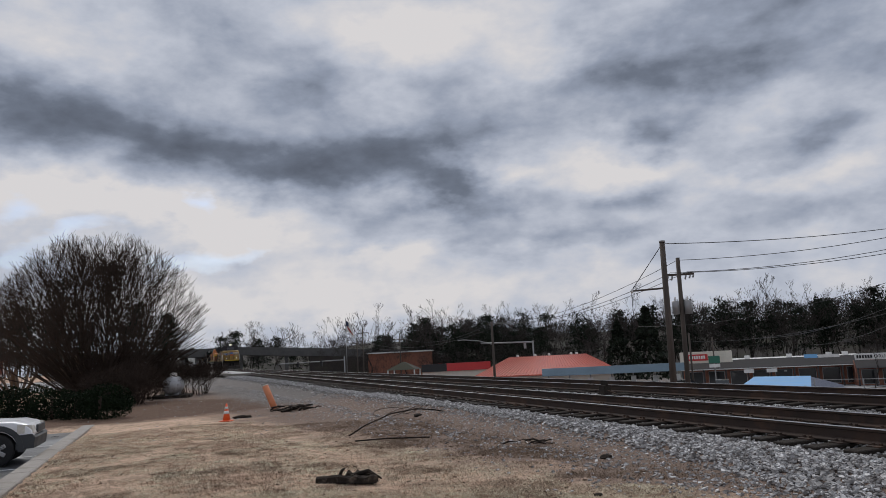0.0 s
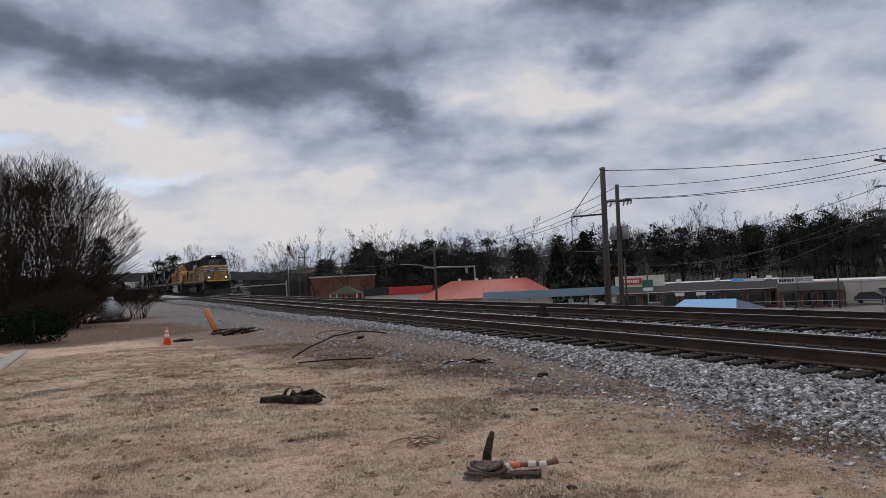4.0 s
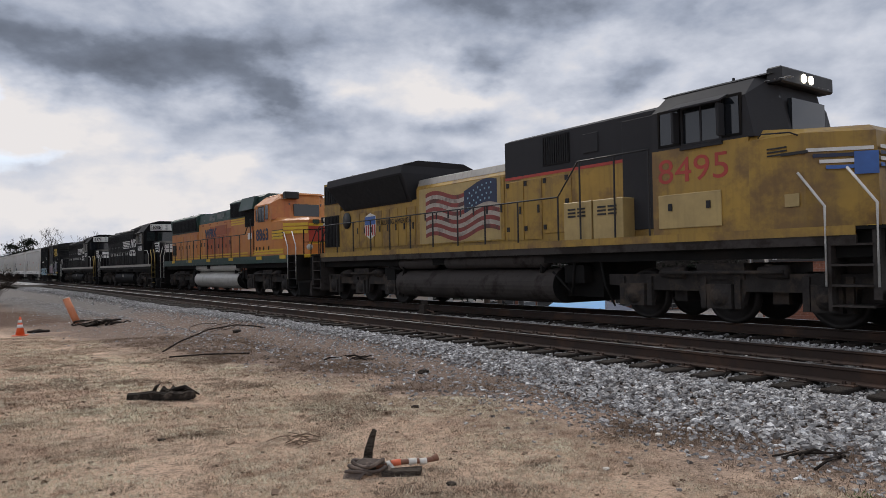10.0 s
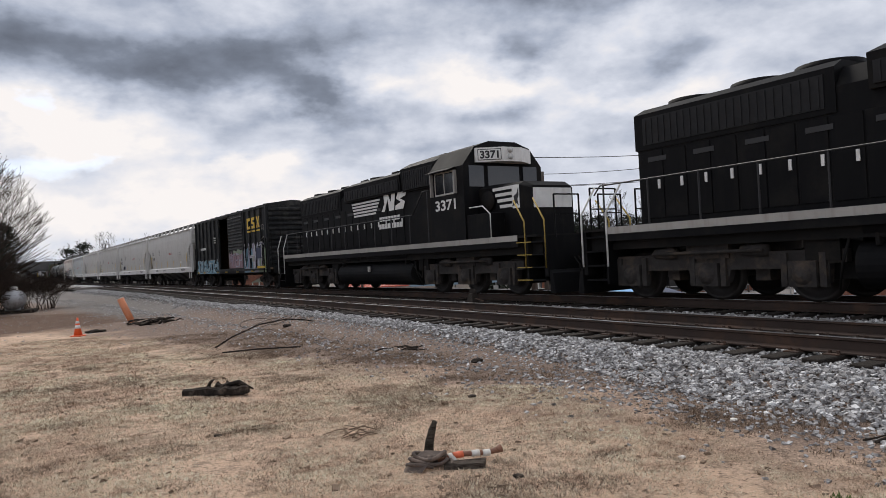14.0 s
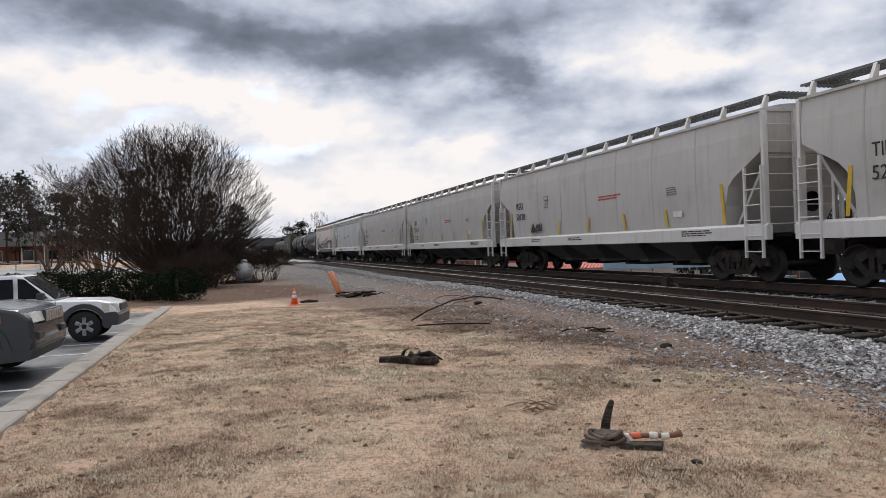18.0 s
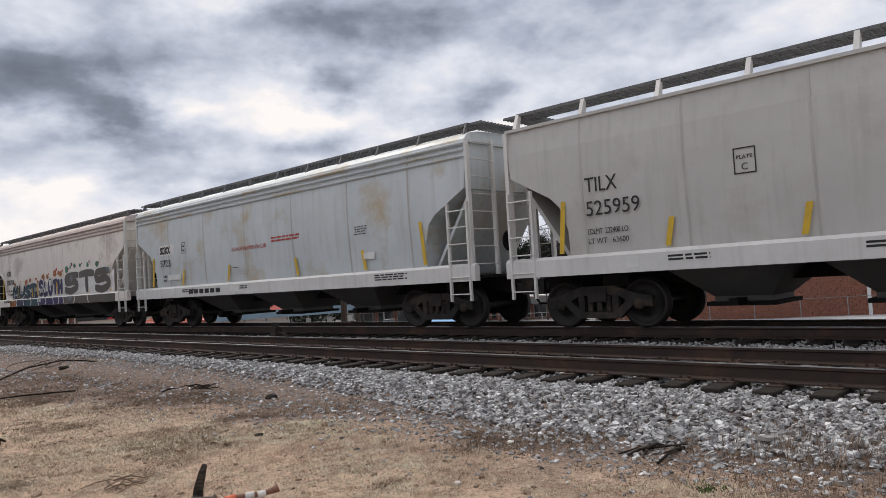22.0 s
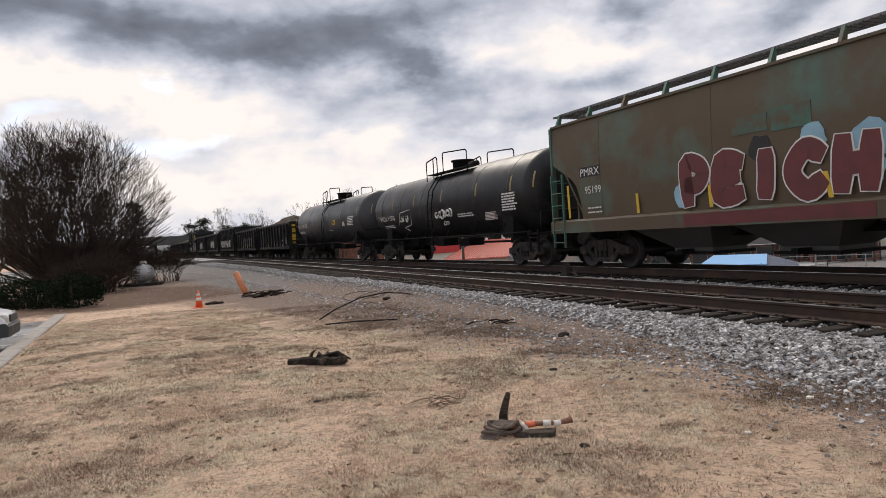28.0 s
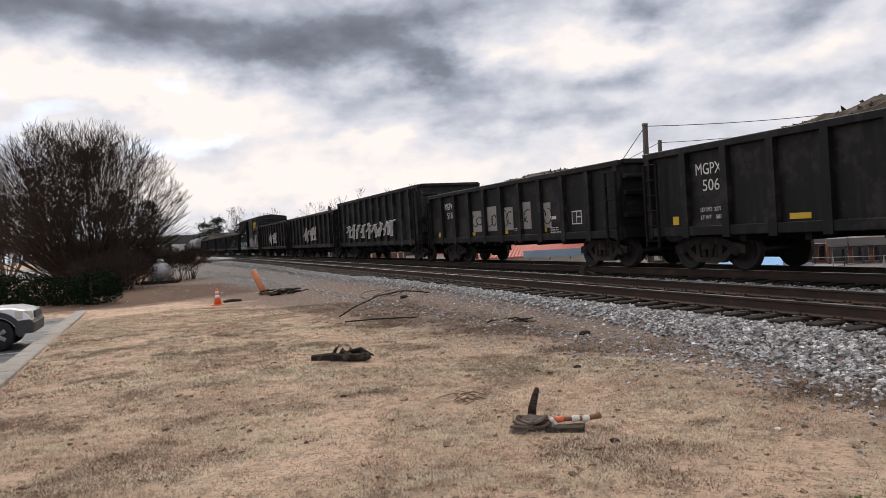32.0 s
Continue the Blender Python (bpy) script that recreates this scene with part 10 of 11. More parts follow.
def patch(name, pts, mat, label, category, lift=0.03, n=8):
    """A paved patch laid over the ground between four corners."""
    bm = bmesh.new()
    (ax, ay), (bx, by), (cx, cy), (dx, dy) = pts
    g = []
    for i in range(n + 1):
        row = []
        for j in range(n + 1):
            u, v = i / n, j / n
            x = (ax * (1 - u) + bx * u) * (1 - v) + (dx * (1 - u) + cx * u) * v
            y = (ay * (1 - u) + by * u) * (1 - v) + (dy * (1 - u) + cy * u) * v
            row.append(bm.verts.new((x, y, gz(x, y) + lift)))
        g.append(row)
    for i in range(n):
        for j in range(n):
            bm.faces.new((g[i][j], g[i + 1][j], g[i + 1][j + 1], g[i][j + 1]))
    return tagged(part(name, bm, mat), label, category, kind="structure")


patch("drive", ((-60, 42), (-37, 52), (-42, 62), (-70, 56)), M_PAVE, "pale concrete drive curving past the trees", "road", 0.06)
patch("street", ((14, 40), (60, 20), (90, 60), (20, 84)), M_PAVE, "pale grey paved forecourt and street", "road", 0.05, 16)
patch("street", ((-60, 88), (20, 84), (45, 104), (-60, 128)), M_PAVE, "pale grey street and car parks beyond the line", "road", 0.05, 20)


def window_unit(parent, x0, x1, z0, z1, y, frame=M_TRIMW):
    w = part("window", boxes([(x0, x1, y - 0.06, y - 0.02, z0, z0 + 0.08), (x0, x1, y - 0.06, y - 0.02, z1 - 0.08, z1), (x0, x0 + 0.08, y - 0.06, y - 0.02, z0, z1), (x1 - 0.08, x1, y - 0.06, y - 0.02, z0, z1)]), frame, parent)
    part("pane", box(x0 + 0.06, x1 - 0.06, y - 0.035, y - 0.015, z0 + 0.06, z1 - 0.06), M_SHOPGLASS, w)
    return w


def face_pose(ax, ay, bx, by, z):
    """Local x from a to b along a front that faces local -y."""
    d = Vector((bx - ax, by - ay, 0)).normalized()
    return Matrix(((d.x, -d.y, 0, ax), (d.y, d.x, 0, ay), (0, 0, 1, z), (0, 0, 0, 1)))


# long low brick house behind the drive
hs = thing("brick_house", "long low brick building with dark shingle roof and porch", "building", face_pose(-84, 72, -72, 84, 1.6))
part("wall", box(0, 16.5, 0, 8, -1, 2.6), M_BRICKW, hs)
part("roof", loft([[(-0.6, -1.8, 2.5), (17.1, -1.8, 2.5), (17.1, 8.6, 2.5), (-0.6, 8.6, 2.5)], [(2.5, 3.3, 4.6), (14.5, 3.3, 4.6), (14.5, 3.6, 4.6), (2.5, 3.6, 4.6)]]), M_ROOFD, hs)
for x in np.arange(0.4, 17, 2.6):
    part("porch_post", box(x, x + 0.16, -1.6, -1.45, -1, 2.5), M_TRIMW, hs)
for x in (1.5, 4.6, 8.2, 11.0, 14.2):
    window_unit(hs, x, x + 1.5, 0.6, 2.0, 0)
part("porch_rail", rods([((0.4, -1.55, 0.5), (16.5, -1.55, 0.5), 0.05), ((0.4, -1.55, 0.0), (16.5, -1.55, 0.0), 0.05)]), M_TRIMW, hs)
fence = thing("rail_fence", "pale metal rail fence along the drive", "fence", face_pose(-62, 50, -44, 62, 0.6))
for i in range(11):
    part("post", box(i * 2.0 - 0.04, i * 2.0 + 0.04, -0.04, 0.04, 0, 1.3), M_PGREY, fence)
for z in (0.5, 1.2):
    part("rail", rods([((0, 0, z), (20, 0, z), 0.03)]), M_PGREY, fence)

# ---- shops beyond the line ----
mall = thing("strip_mall", "low row of shops with dark mansard roof and shaded fronts", "shops", face_pose(15.8, 108.5, 38.5, 103.0, -4.7))
W = 23.4
part("wall", boxes([(0, W, 2.2, 12, -1, 3.4)]), M_BRICKW, mall)
part("roof", boxes([(0, W, 1.8, 12, 3.4, 3.7)]), M_TRIMW, mall)
part("mansard", prism([(-0.3, 2.6), (0.0, 2.6), (1.9, 3.75), (1.7, 3.75)], 0, W), M_ROOFD, mall)
part("soffit", boxes([(0, W, -0.3, 2.2, 2.5, 2.6)]), M_TRIMW, mall)
for i in range(9):
    x = 0.1 + i * (W - 0.3) / 8
    part("column", box(x, x + 0.2, -0.2, 0.05, -0.6, 2.55), M_ROOFD, mall)
for i in range(8):
    x = 0.6 + i * W / 8
    window_unit(mall, x, x + 2.2, 0.1, 2.2, 2.2, M_PGREY)
part("parapet", box(0.0, 7.0, -0.4, -0.1, 3.5, 5.1, 0.05), M_CREAMW, mall)
part("red_sign", box(1.1, 3.8, -0.52, -0.4, 3.85, 4.75, 0.03), M_REDF, mall, "red shop sign with white letters")
part("sign_bars", strips([(1.3 + 0.32 * i, 1.52 + 0.32 * i, 4.1, 4.55) for i in range(7)], -0.54, -0.52), M_TRIMW, mall)
part("blue_sign", box(16.0, 17.6, -0.4, -0.3, 3.6, 4.1), M_BLUEROOF, mall)
part("white_sign", box(17.7, 20.2, -0.4, -0.3, 3.6, 4.0), M_TRIMW, mall)
for x in (8.3, 11.2):
    part("shop_sign", box(x, x + 1.3, -0.36, -0.3, 1.9, 2.4), M_TRIMW, mall)
part("hanging_lamp", boxes([(13.4, 13.7, 0.5, 0.7, 1.9, 2.05)]), M_LENS, mall)
for x in (8.5, 14, 19, 21):
    part("roof_vent", boxes([(x, x + 0.7, 4, 4.8, 3.7, 4.2)]), M_TRIMW, mall)
drug = thing("corner_shop", "corner shop with mansard porch and white roof sign", "shop", face_pose(36.2, 100.5, 44.0, 98.5, -4.7))
part("wall", box(0, 8, 1.6, 8, -1, 3.0), M_BRICKW, drug)
part("mansard", prism([(-0.2, 2.1), (0.1, 2.1), (1.8, 3.1), (1.6, 3.1)], 0, 8), M_ROOFD, drug)
for i in range(5):
    part("column", box(0.05 + i * 1.93, 0.25 + i * 1.93, -0.1, 0.1, -0.6, 2.1), M_ROOFD, drug)
for i in range(3):
    window_unit(drug, 0.6 + i * 2.4, 2.5 + i * 2.4, 0.0, 1.9, 1.6, M_PGREY)
part("sign", box(0.0, 4.4, 0.6, 0.75, 3.15, 3.95, 0.02), M_TRIMW, drug, "white roof sign with black letters")
part("sign_bar", strips([(0.2 + 0.31 * i, 0.43 + 0.31 * i, 3.35, 3.75) for i in range(6)], 0.57, 0.6), M_BLACKS, drug)
txt(drug, "DRUGS", 2.25, 3.35, 0.4, M_BLACKS, 0.59, 1.9)
wb = thing("white_building", "long cream block building with flat roof", "building", face_pose(42.5, 106.8, 52.6, 102.6, -4.7))
part("wall", box(0, 11, 0, 9, -1, 2.9), M_CREAMW, wb)
part("roof", box(-0.15, 11.15, -0.15, 9, 2.9, 3.15), M_TRIMW, wb)
part("downpipe", rods([((3.0, -0.08, -0.5), (3.0, -0.08, 2.9), 0.06), ((6.6, -0.08, -0.5), (6.6, -0.08, 2.9), 0.05)]), M_PGREY, wb)
part("door", box(9.0, 9.9, -0.06, 0.0, -0.5, 1.6), M_PGREY, wb)
part("door_hood", box(8.7, 10.2, -0.8, 0.0, 1.7, 1.85), M_ROOFD, wb)


def far_car(x, y, z, rz, paint, label, van=False):
    c = thing("parked_car", label, "car", pose(x, y, z, 0, 0, rz), "cars parked in the town")
    h = 0.9 if van else 0.0
    part("body", loft([[(a, yy, b) for a, b in ((-2.1, 0.3), (-2.1, 0.9), (-0.9, 0.98), (1.2, 0.95), (2.1, 0.8), (2.15, 0.3))] for yy in (-0.85, 0.85)]), paint, c)
    part("cabin", loft([[(a, yy, b + h * (b > 1.2)) for a, b in ((-1.9, 0.9), (-1.5, 1.45), (0.3, 1.5), (1.15, 0.95))] for yy in (-0.75, 0.75)]), M_WINDOW if not van else paint, c)
    for xx in (-1.35, 1.35):
        for yy in (-0.8, 0.8):
            part("wheel", lathe([(-0.1, 0.0001), (-0.1, 0.33), (0.1, 0.33), (0.1, 0.0001)], 14), M_TYRE, c, at=pose(xx, yy, 0.33))
    return c


far_car(48.2, 100.6, -4.65, -25, M_CLAD, "dark small car by the cream wall")
far_car(34.6, 67.0, -3.4, 60, M_CARW, "white van beside the brick building", True)
far_car(-43.5, 128, -1.6, 5, M_CLAD, "dark car waiting at the junction")
far_car(-34, 112, -2.4, 10, M_CARW, "white car in the far street")
far_car(8.5, 80, -3.6, 0, M_CARW, "white car under the blue canopy")
far_car(12.5, 82, -3.7, 0, M_CARG, "grey car under the blue canopy")
far_car(18, 92, -4.3, 80, M_CARW, "pale car outside the shops")

cn = thing("blue_canopy", "bright blue sheet canopy roof with end gable", "canopy", face_pose(13.3, 61.6, 18.1, 60.6, -2.15))
part("sheet", loft([[(0, 0, 0.0), (5.2, 0, -0.12), (5.2, 0, 0.0), (0, 0, 0.1)], [(1.6, 15, 0.12), (6.6, 15, 0.0), (6.6, 15, 0.12), (1.6, 15, 0.22)]]), M_BLUEROOF, cn)
part("dark_slope", loft([[(5.2, 0.2, -0.05), (8.0, 0.2, -0.9), (8.0, 0.2, -0.98), (5.2, 0.2, -0.13)], [(6.6, 15, 0.05), (9.2, 15, -0.8), (9.2, 15, -0.88), (6.6, 15, -0.03)]]), M_NAVY, cn)
for x, y in ((0.3, 0.3), (4.8, 0.3), (1.9, 14.5), (6.2, 14.5)):
    part("post", rods([((x, y, -1.6), (x, y, 0.05), 0.08)]), M_PGREY, cn)

# red roofed restaurant
rr = thing("red_roof_building", "restaurant with hipped red ribbed metal roof", "building", pose(-3.2, 104, -4.3))
part("wall", box(-9, 9, -3.5, 6, -1, 2.6), M_CREAMW, rr)
part("roof", loft([[(-10, -5, 2.7), (10, -5, 2.7), (10, 7, 2.7), (-10, 7, 2.7)], [(-10, -5, 2.85), (10, -5, 2.85), (10, 7, 2.85), (-10, 7, 2.85)], [(-5.3, 0.8, 5.25), (5.8, 0.8, 5.25), (5.8, 1.0, 5.25), (-5.3, 1.0, 5.25)]]), M_REDROOF, rr)
for i in range(40):
    x = -9.8 + i * 0.5
    xt = -5.2 + (x + 10) / 20 * 11.0
    part("roof_rib", rods([((x, -5.0, 2.9), (xt if -5.2 < x < 5.7 else xt, 0.78, 5.28), 0.05)], 5), M_REDROOF, rr)
for x in (-4, -1.5, 0.5, 3.6, 4.4):
    part("roof_vent", lathe([(5.1, 0.0001), (5.1, 0.18), (5.5, 0.2), (5.6, 0.0001)], 10, "z"), M_TRIMW, rr, at=pose(x, 1, 0))
bf = thing("drive_in_canopy", "long pale blue fascia canopy on posts", "canopy", face_pose(-3.2, 86.5, 12.9, 85.6, -4.1))
part("fascia", prism([(0, 2.75), (0, 3.65), (0.2, 3.65), (0.2, 2.75)], 0, 16.2), M_BLUEFAS, bf)
part("deck", box(0, 16.2, 0.2, 6, 2.9, 3.4), M_TRIMW, bf)
for i in range(7):
    part("post", rods([((0.5 + i * 2.5, 3, -1), (0.5 + i * 2.5, 3, 2.9), 0.09)]), M_PGREY, bf)
    part("menu_box", box(0.2 + i * 2.5, 0.8 + i * 2.5, 2.6, 2.9, 1.0, 2.3), M_TRIMW, bf)
rb = thing("red_fascia_store", "low store with bright red fascia and white wall", "building", face_pose(-23.5, 115.5, -12.5, 117, -3.8))
part("wall", box(0, 11, 0.4, 8, -1, 3.0), M_CREAMW, rb)
part("fascia", box(-0.1, 11.1, 0, 0.4, 3.0, 4.25, 0.03), M_REDF, rb)
part("fascia_dark", box(-0.1, 4.0, -0.03, 0.0, 3.0, 4.25), M_BLACKS, rb)
part("roof", box(-0.1, 11.1, 0.4, 8, 3.9, 4.1), M_ROOFD, rb)
gb = thing("pavilion", "small open pavilion with brown hipped roof", "pavilion", pose(-28, 122, -2.9))
part("roof", loft([[(-2.6, -2.6, 2.6), (2.6, -2.6, 2.6), (2.6, 2.6, 2.6), (-2.6, 2.6, 2.6)], [(-0.2, -0.2, 3.9), (0.2, -0.2, 3.9), (0.2, 0.2, 3.9), (-0.2, 0.2, 3.9)]]), M_FLOOR, gb)
for x in (-2.3, 2.3):
    for y in (-2.3, 2.3):
        part("post", box(x - 0.1, x + 0.1, y - 0.1, y + 0.1, -1, 2.6), M_TRIMW, gb)
bank = thing("brick_building", "tan brick hall with pale eave behind the pavilion", "building", face_pose(-46, 163.5, -31.5, 167, -2))
part("wall", box(0, 15, 0, 10, -2, 5.0), M_BRICKW, bank)
part("eave", box(-0.3, 15.3, -0.4, 10, 5.0, 5.3), M_TRIMW, bank)

# road bridge
br = thing("road_bridge", "long dark weathered concrete road bridge on piers over the line", "bridge", face_pose(-125, 160, -33, 197, 0))
part("deck", loft([[(-20, y, 4.6), (45, y, 4.6), (45, y, 5.9), (-20, y, 5.9)] for y in (0, 8)]), M_DARKCON, br)
part("deck", loft([[(45, y, 4.6), (99, y, 1.2), (99, y, 2.5), (45, y, 5.9)] for y in (0, 8)]), M_DARKCON, br)
part("parapet", loft([[(-20, y, 5.9), (45, y, 5.9), (45, y, 6.7), (-20, y, 6.7)] for y in (0, 0.3)]), M_DARKCON, br)
part("parapet", loft([[(45, y, 5.9), (99, y, 2.5), (99, y, 3.3), (45, y, 6.7)] for y in (0, 0.3)]), M_DARKCON, br)
for x in (2, 16, 30, 44, 56):
    part("pier", box(x - 0.5, x + 0.5, 1, 7, -3, 4.6), M_DARKCON, br)
part("embankment", loft([[(62, -2, -4), (110, -2, -4), (110, 0.2, 1.2), (62, 0.2, 3.6)], [(62, 10, -4), (110, 10, -4), (110, 8, 1.2), (62, 8, 3.6)]]), M_FLOOR, br)
fl = thing("flagpole", "tall pole with a drooping striped flag", "flagpole", pose(-44.8, 143.2, -2))
part("pole", rods([((0, 0, 0), (0, 0, 12.4), 0.07)]), M_PGREY, fl)
fp = [(0.05, 11.9), (0.8, 11.4), (1.5, 9.9), (1.7, 8.6), (1.2, 8.3), (0.7, 9.4), (0.05, 9.7)]
bm = bmesh.new()
blob(bm, fp, 0, 0.05)
part("flag", bm, M_WHITES, fl)
for i in range(4):
    bm = bmesh.new()
    blob(bm, [(0.2 + 0.3 * i, 11.3 - 0.45 * i - 0.4), (0.45 + 0.3 * i, 11.2 - 0.5 * i - 0.4), (0.75 + 0.27 * i, 9.9 - 0.35 * i), (0.5 + 0.25 * i, 10.0 - 0.35 * i)], -0.03)
    part("flag_stripe", bm, M_REDS, fl)
bm = bmesh.new()
blob(bm, [(0.05, 11.9), (0.6, 11.55), (0.6, 10.7), (0.05, 10.8)], -0.05)
part("flag_field", bm, M_NAVY, fl)

# brick building close beyond the line
bb = thing("brick_warehouse", "red brick building with flat roof and cream corner posts", "building", face_pose(25.3, 48.0, 60, 27.5, -2.1))
BW = 40.0
part("wall", box(0, BW, 0.06, 10, -1.5, 3.72), M_MORTAR, bb)
part("coping", box(-0.15, BW, -0.12, 10, 3.72, 3.86), M_ROOFD, bb)
part("roof_cap", lathe([(3.8, 0.12), (4.1, 0.2), (4.25, 0.1), (4.26, 0.0001)], 10, "z"), M_TRIMW, bb, at=pose(1.2, 2, 0))
for x in (17.5, 22.2, 24.6):
    part("downpipe", box(x, x + 0.22, -0.1, 0.05, -1.0, 2.6), M_TRIMW, bb)
part("door", box(19.0, 20.0, -0.05, 0.06, -1.0, 1.1), M_ROOFD, bb)
rows_b = []
for j in range(31):
    z = -1.45 + j * 0.1665
    off = (j % 2) * 0.2
    rows_b += [(max(0, k * 0.42 + off), min(BW, k * 0.42 + off + 0.405), 0.0, 0.08, z, z + 0.152) for k in range(0, int(BW / 0.42))]
tagged(part("bricks", boxes(rows_b), M_BRICKW, bb), kind="stuff")
for k in range(2):
    pier = thing("cream_bollard", "short pale concrete bollard by the brick wall", "bollard", pose(24.0 + k * 0.5, 45.2 - k * 0.2, -2.3))
    part("post", box(-0.16, 0.16, -0.16, 0.16, -0.4, 0.6, 0.03), M_CONCRETE, pier)


# ---- poles and wires ----
def utility_pole(x, y, z0, z1, r, label, lean=(0, 0), mat=M_POLE):
    p = thing("utility_pole", label, "utility pole", pose(x, y, z0), "utility poles")
    part("shaft", rod(bmesh.new(), (0, 0, -1.0), (lean[0], lean[1], z1 - z0), r, r * 0.75, 12), mat, p)
    return p


pa = utility_pole(4.75, 35.6, -1.6, 6.55, 0.17, "dark wooden utility pole with a side arm", (0.12, 0))
part("side_arm", rods([((0.08, 0, 5.9), (-1.55, 0, 5.85), 0.045)]), M_POLE, pa)
part("insulator", lathe([(5.75, 0.04), (5.85, 0.07), (5.95, 0.04)], 10, "z"), M_TRIMW, pa, at=pose(-1.5, 0, 0))
part("hanging_wire", rods([((-1.52, 0, 5.8), (-1.52, 0, 4.4), 0.015)], 5), M_WIRE, pa)
part("pole_cap", lathe([(8.1, 0.15), (8.2, 0.14), (8.22, 0.0001)], 12, "z"), M_PGREY, pa, at=pose(0.12, 0, 0))
pb = utility_pole(6.9, 45.4, -2.0, 6.85, 0.16, "wooden utility pole with two grey transformers", (0.14, 0))
for k in (-1, 1):
    part("transformer", lathe([(5.4, 0.0001), (5.4, 0.22), (6.15, 0.22), (6.22, 0.12), (6.22, 0.0001)], 14, "z"), M_PGREY, pb, at=pose(0.1 + k * 0.36, -0.12, 0))
    part("bushing", rods([((0.1 + k * 0.36, -0.12, 6.2), (0.1 + k * 0.36, -0.12, 6.45), 0.05)]), M_TRIMW, pb)
part("cross_arm", box(-0.75, 1.0, -0.06, 0.06, 7.75, 7.88), M_POLE, pb)
for x in (-0.6, -0.35, 0.45, 0.7, 0.9):
    part("cutout", rods([((x, -0.05, 7.4 + abs(x) * 0.2), (x + 0.08, -0.05, 7.75), 0.05)]), M_PGREY, pb)
pd = utility_pole(23.9, 46.0, -2.2, 8.45, 0.17, "tall wooden utility pole with angled crossarm", (0.14, 0))
part("cross_arm", box(-1.25, 1.35, -0.06, 0.06, -0.07, 0.07), M_POLE, pd, at=pose(0.15, -0.1, 9.4, 0, 14, -15))
for x, z in ((-0.9, 9.75), (0.3, 10.3), (1.3, 9.3)):
    part("insulator", lathe([(0.0, 0.05), (0.08, 0.09), (0.16, 0.05), (0.24, 0.09), (0.32, 0.04)], 10, "z"), M_PGREY, pd, at=pose(0.1 + x, -0.1, z - 0.15))
part("lamp_arm", rods([((0.1, 0, 7.8), (-0.9, -0.1, 8.05), 0.035), ((-0.9, -0.1, 8.05), (-1.3, -0.12, 8.0), 0.07)]), M_PGREY, pd)
part("conduit", rods([((-0.15, -0.17, 0.0), (0.0, -0.17, 6.0), 0.05)]), M_PGREY, pd)
pe = utility_pole(23.85, 43.8, -2.0, 2.95, 0.14, "square grey concrete lamp post by the brick wall", (0, 0), M_CONCRETE)
part("lamp_head", box(0.05, 1.0, -0.12, 0.12, 4.8, 4.9), M_BLACKS, pe)
pc = utility_pole(-8.1, 79.5, -3.8, 5.15, 0.16, "wooden utility pole with street lamp arm")
part("lamp_arm", tube([(0, 0, 6.4), (-1.5, 0, 6.9), (-3.3, 0, 7.1), (-3.9, 0, 7.05)], 0.05), M_PGREY, pc)
part("cross_arm", box(-0.5, 0.5, -0.05, 0.05, 8.6, 8.75), M_POLE, pc)
for x, y, z1, lab in ((13.4, 83.9, 2.8, "thin dark pole before the shops"), (-37, 124.6, 5.7, "wooden pole by the junction"), (-36, 124.9, 7.5, "tall wooden pole by the junction"), (-29.6, 126.6, 6.0, "wooden pole with crossarms near the pavilion"), (20, 106, 2.4, "slim roof mast behind the shops"), (42, 96, 0.6, "slim dark pole at the corner shop"), (58, 90, 4.0, "bare wooden pole beyond the street")):
    p = utility_pole(x, y, -4.5 if y < 110 else -3, z1, 0.13, lab)
    if y > 120:
        part("cross_arm", box(-1.1, 1.1, -0.06, 0.06, z1 + 1.9, z1 + 2.05), M_POLE, p)
sg = thing("pole_sign", "small green and white sign on a post by the shops", "sign", pose(19.6, 104.0, -4.6))
part("post", rods([((0, 0, -0.5), (0, 0, 4.3), 0.07)]), M_PGREY, sg)
part("panel", box(-0.75, 0.75, -0.12, -0.05, 3.4, 4.4, 0.02), M_GREENS2, sg)
part("white_panel", box(-0.7, 0.7, -0.14, -0.06, 2.85, 3.3), M_TRIMW, sg)
ts = thing("traffic_signal", "steel mast arm with traffic signals over the street", "traffic signal", pose(-39.2, 123.9, -3))
part("mast", rods([((0, 0, -1), (0, 0, 5.5), 0.12), ((0, 0, 4.9), (-11, -3.6, 4.7), 0.09)]), M_PGREY, ts)
for k in (0.35, 0.7):
    part("signal_head", box(-11 * k - 0.16, -11 * k + 0.16, -3.6 * k - 0.15, -3.6 * k + 0.15, 4.0, 4.9), M_BLACKS, ts)
ts2 = thing("traffic_signal", "pale signal mast above the red store", "traffic signal", pose(-5.5, 118, -4))
part("mast", rods([((0, 0, -1), (0, 0, 7.4), 0.12), ((0, 0, 7.2), (-8.5, 0, 7.4), 0.12)]), M_PGREY, ts2)
part("signal_head", box(-1.5, -1.1, -0.15, 0.15, 6.2, 7.1), M_PGREY, ts2)
fe = thing("chain_fence", "low wire fence with thin posts beside the street", "fence", face_pose(16, 52, 44, 36, -2.25))
for i in range(12):
    part("post", rods([((i * 2.9, 0, -0.4), (i * 2.9, 0, 1.1), 0.035)], 6), M_PGREY, fe)
part("top_rail", rods([((0, 0, 1.05), (32, 0, 1.05), 0.02)], 5), M_PGREY, fe)


def wire(a, b, sag, r=0.018, n=14):
    a, b = Vector(a), Vector(b)
    return tube([a.lerp(b, i / n) - Vector((0, 0, sag * 4 * (i / n) * (1 - i / n))) for i in range(n + 1)], r, 4)


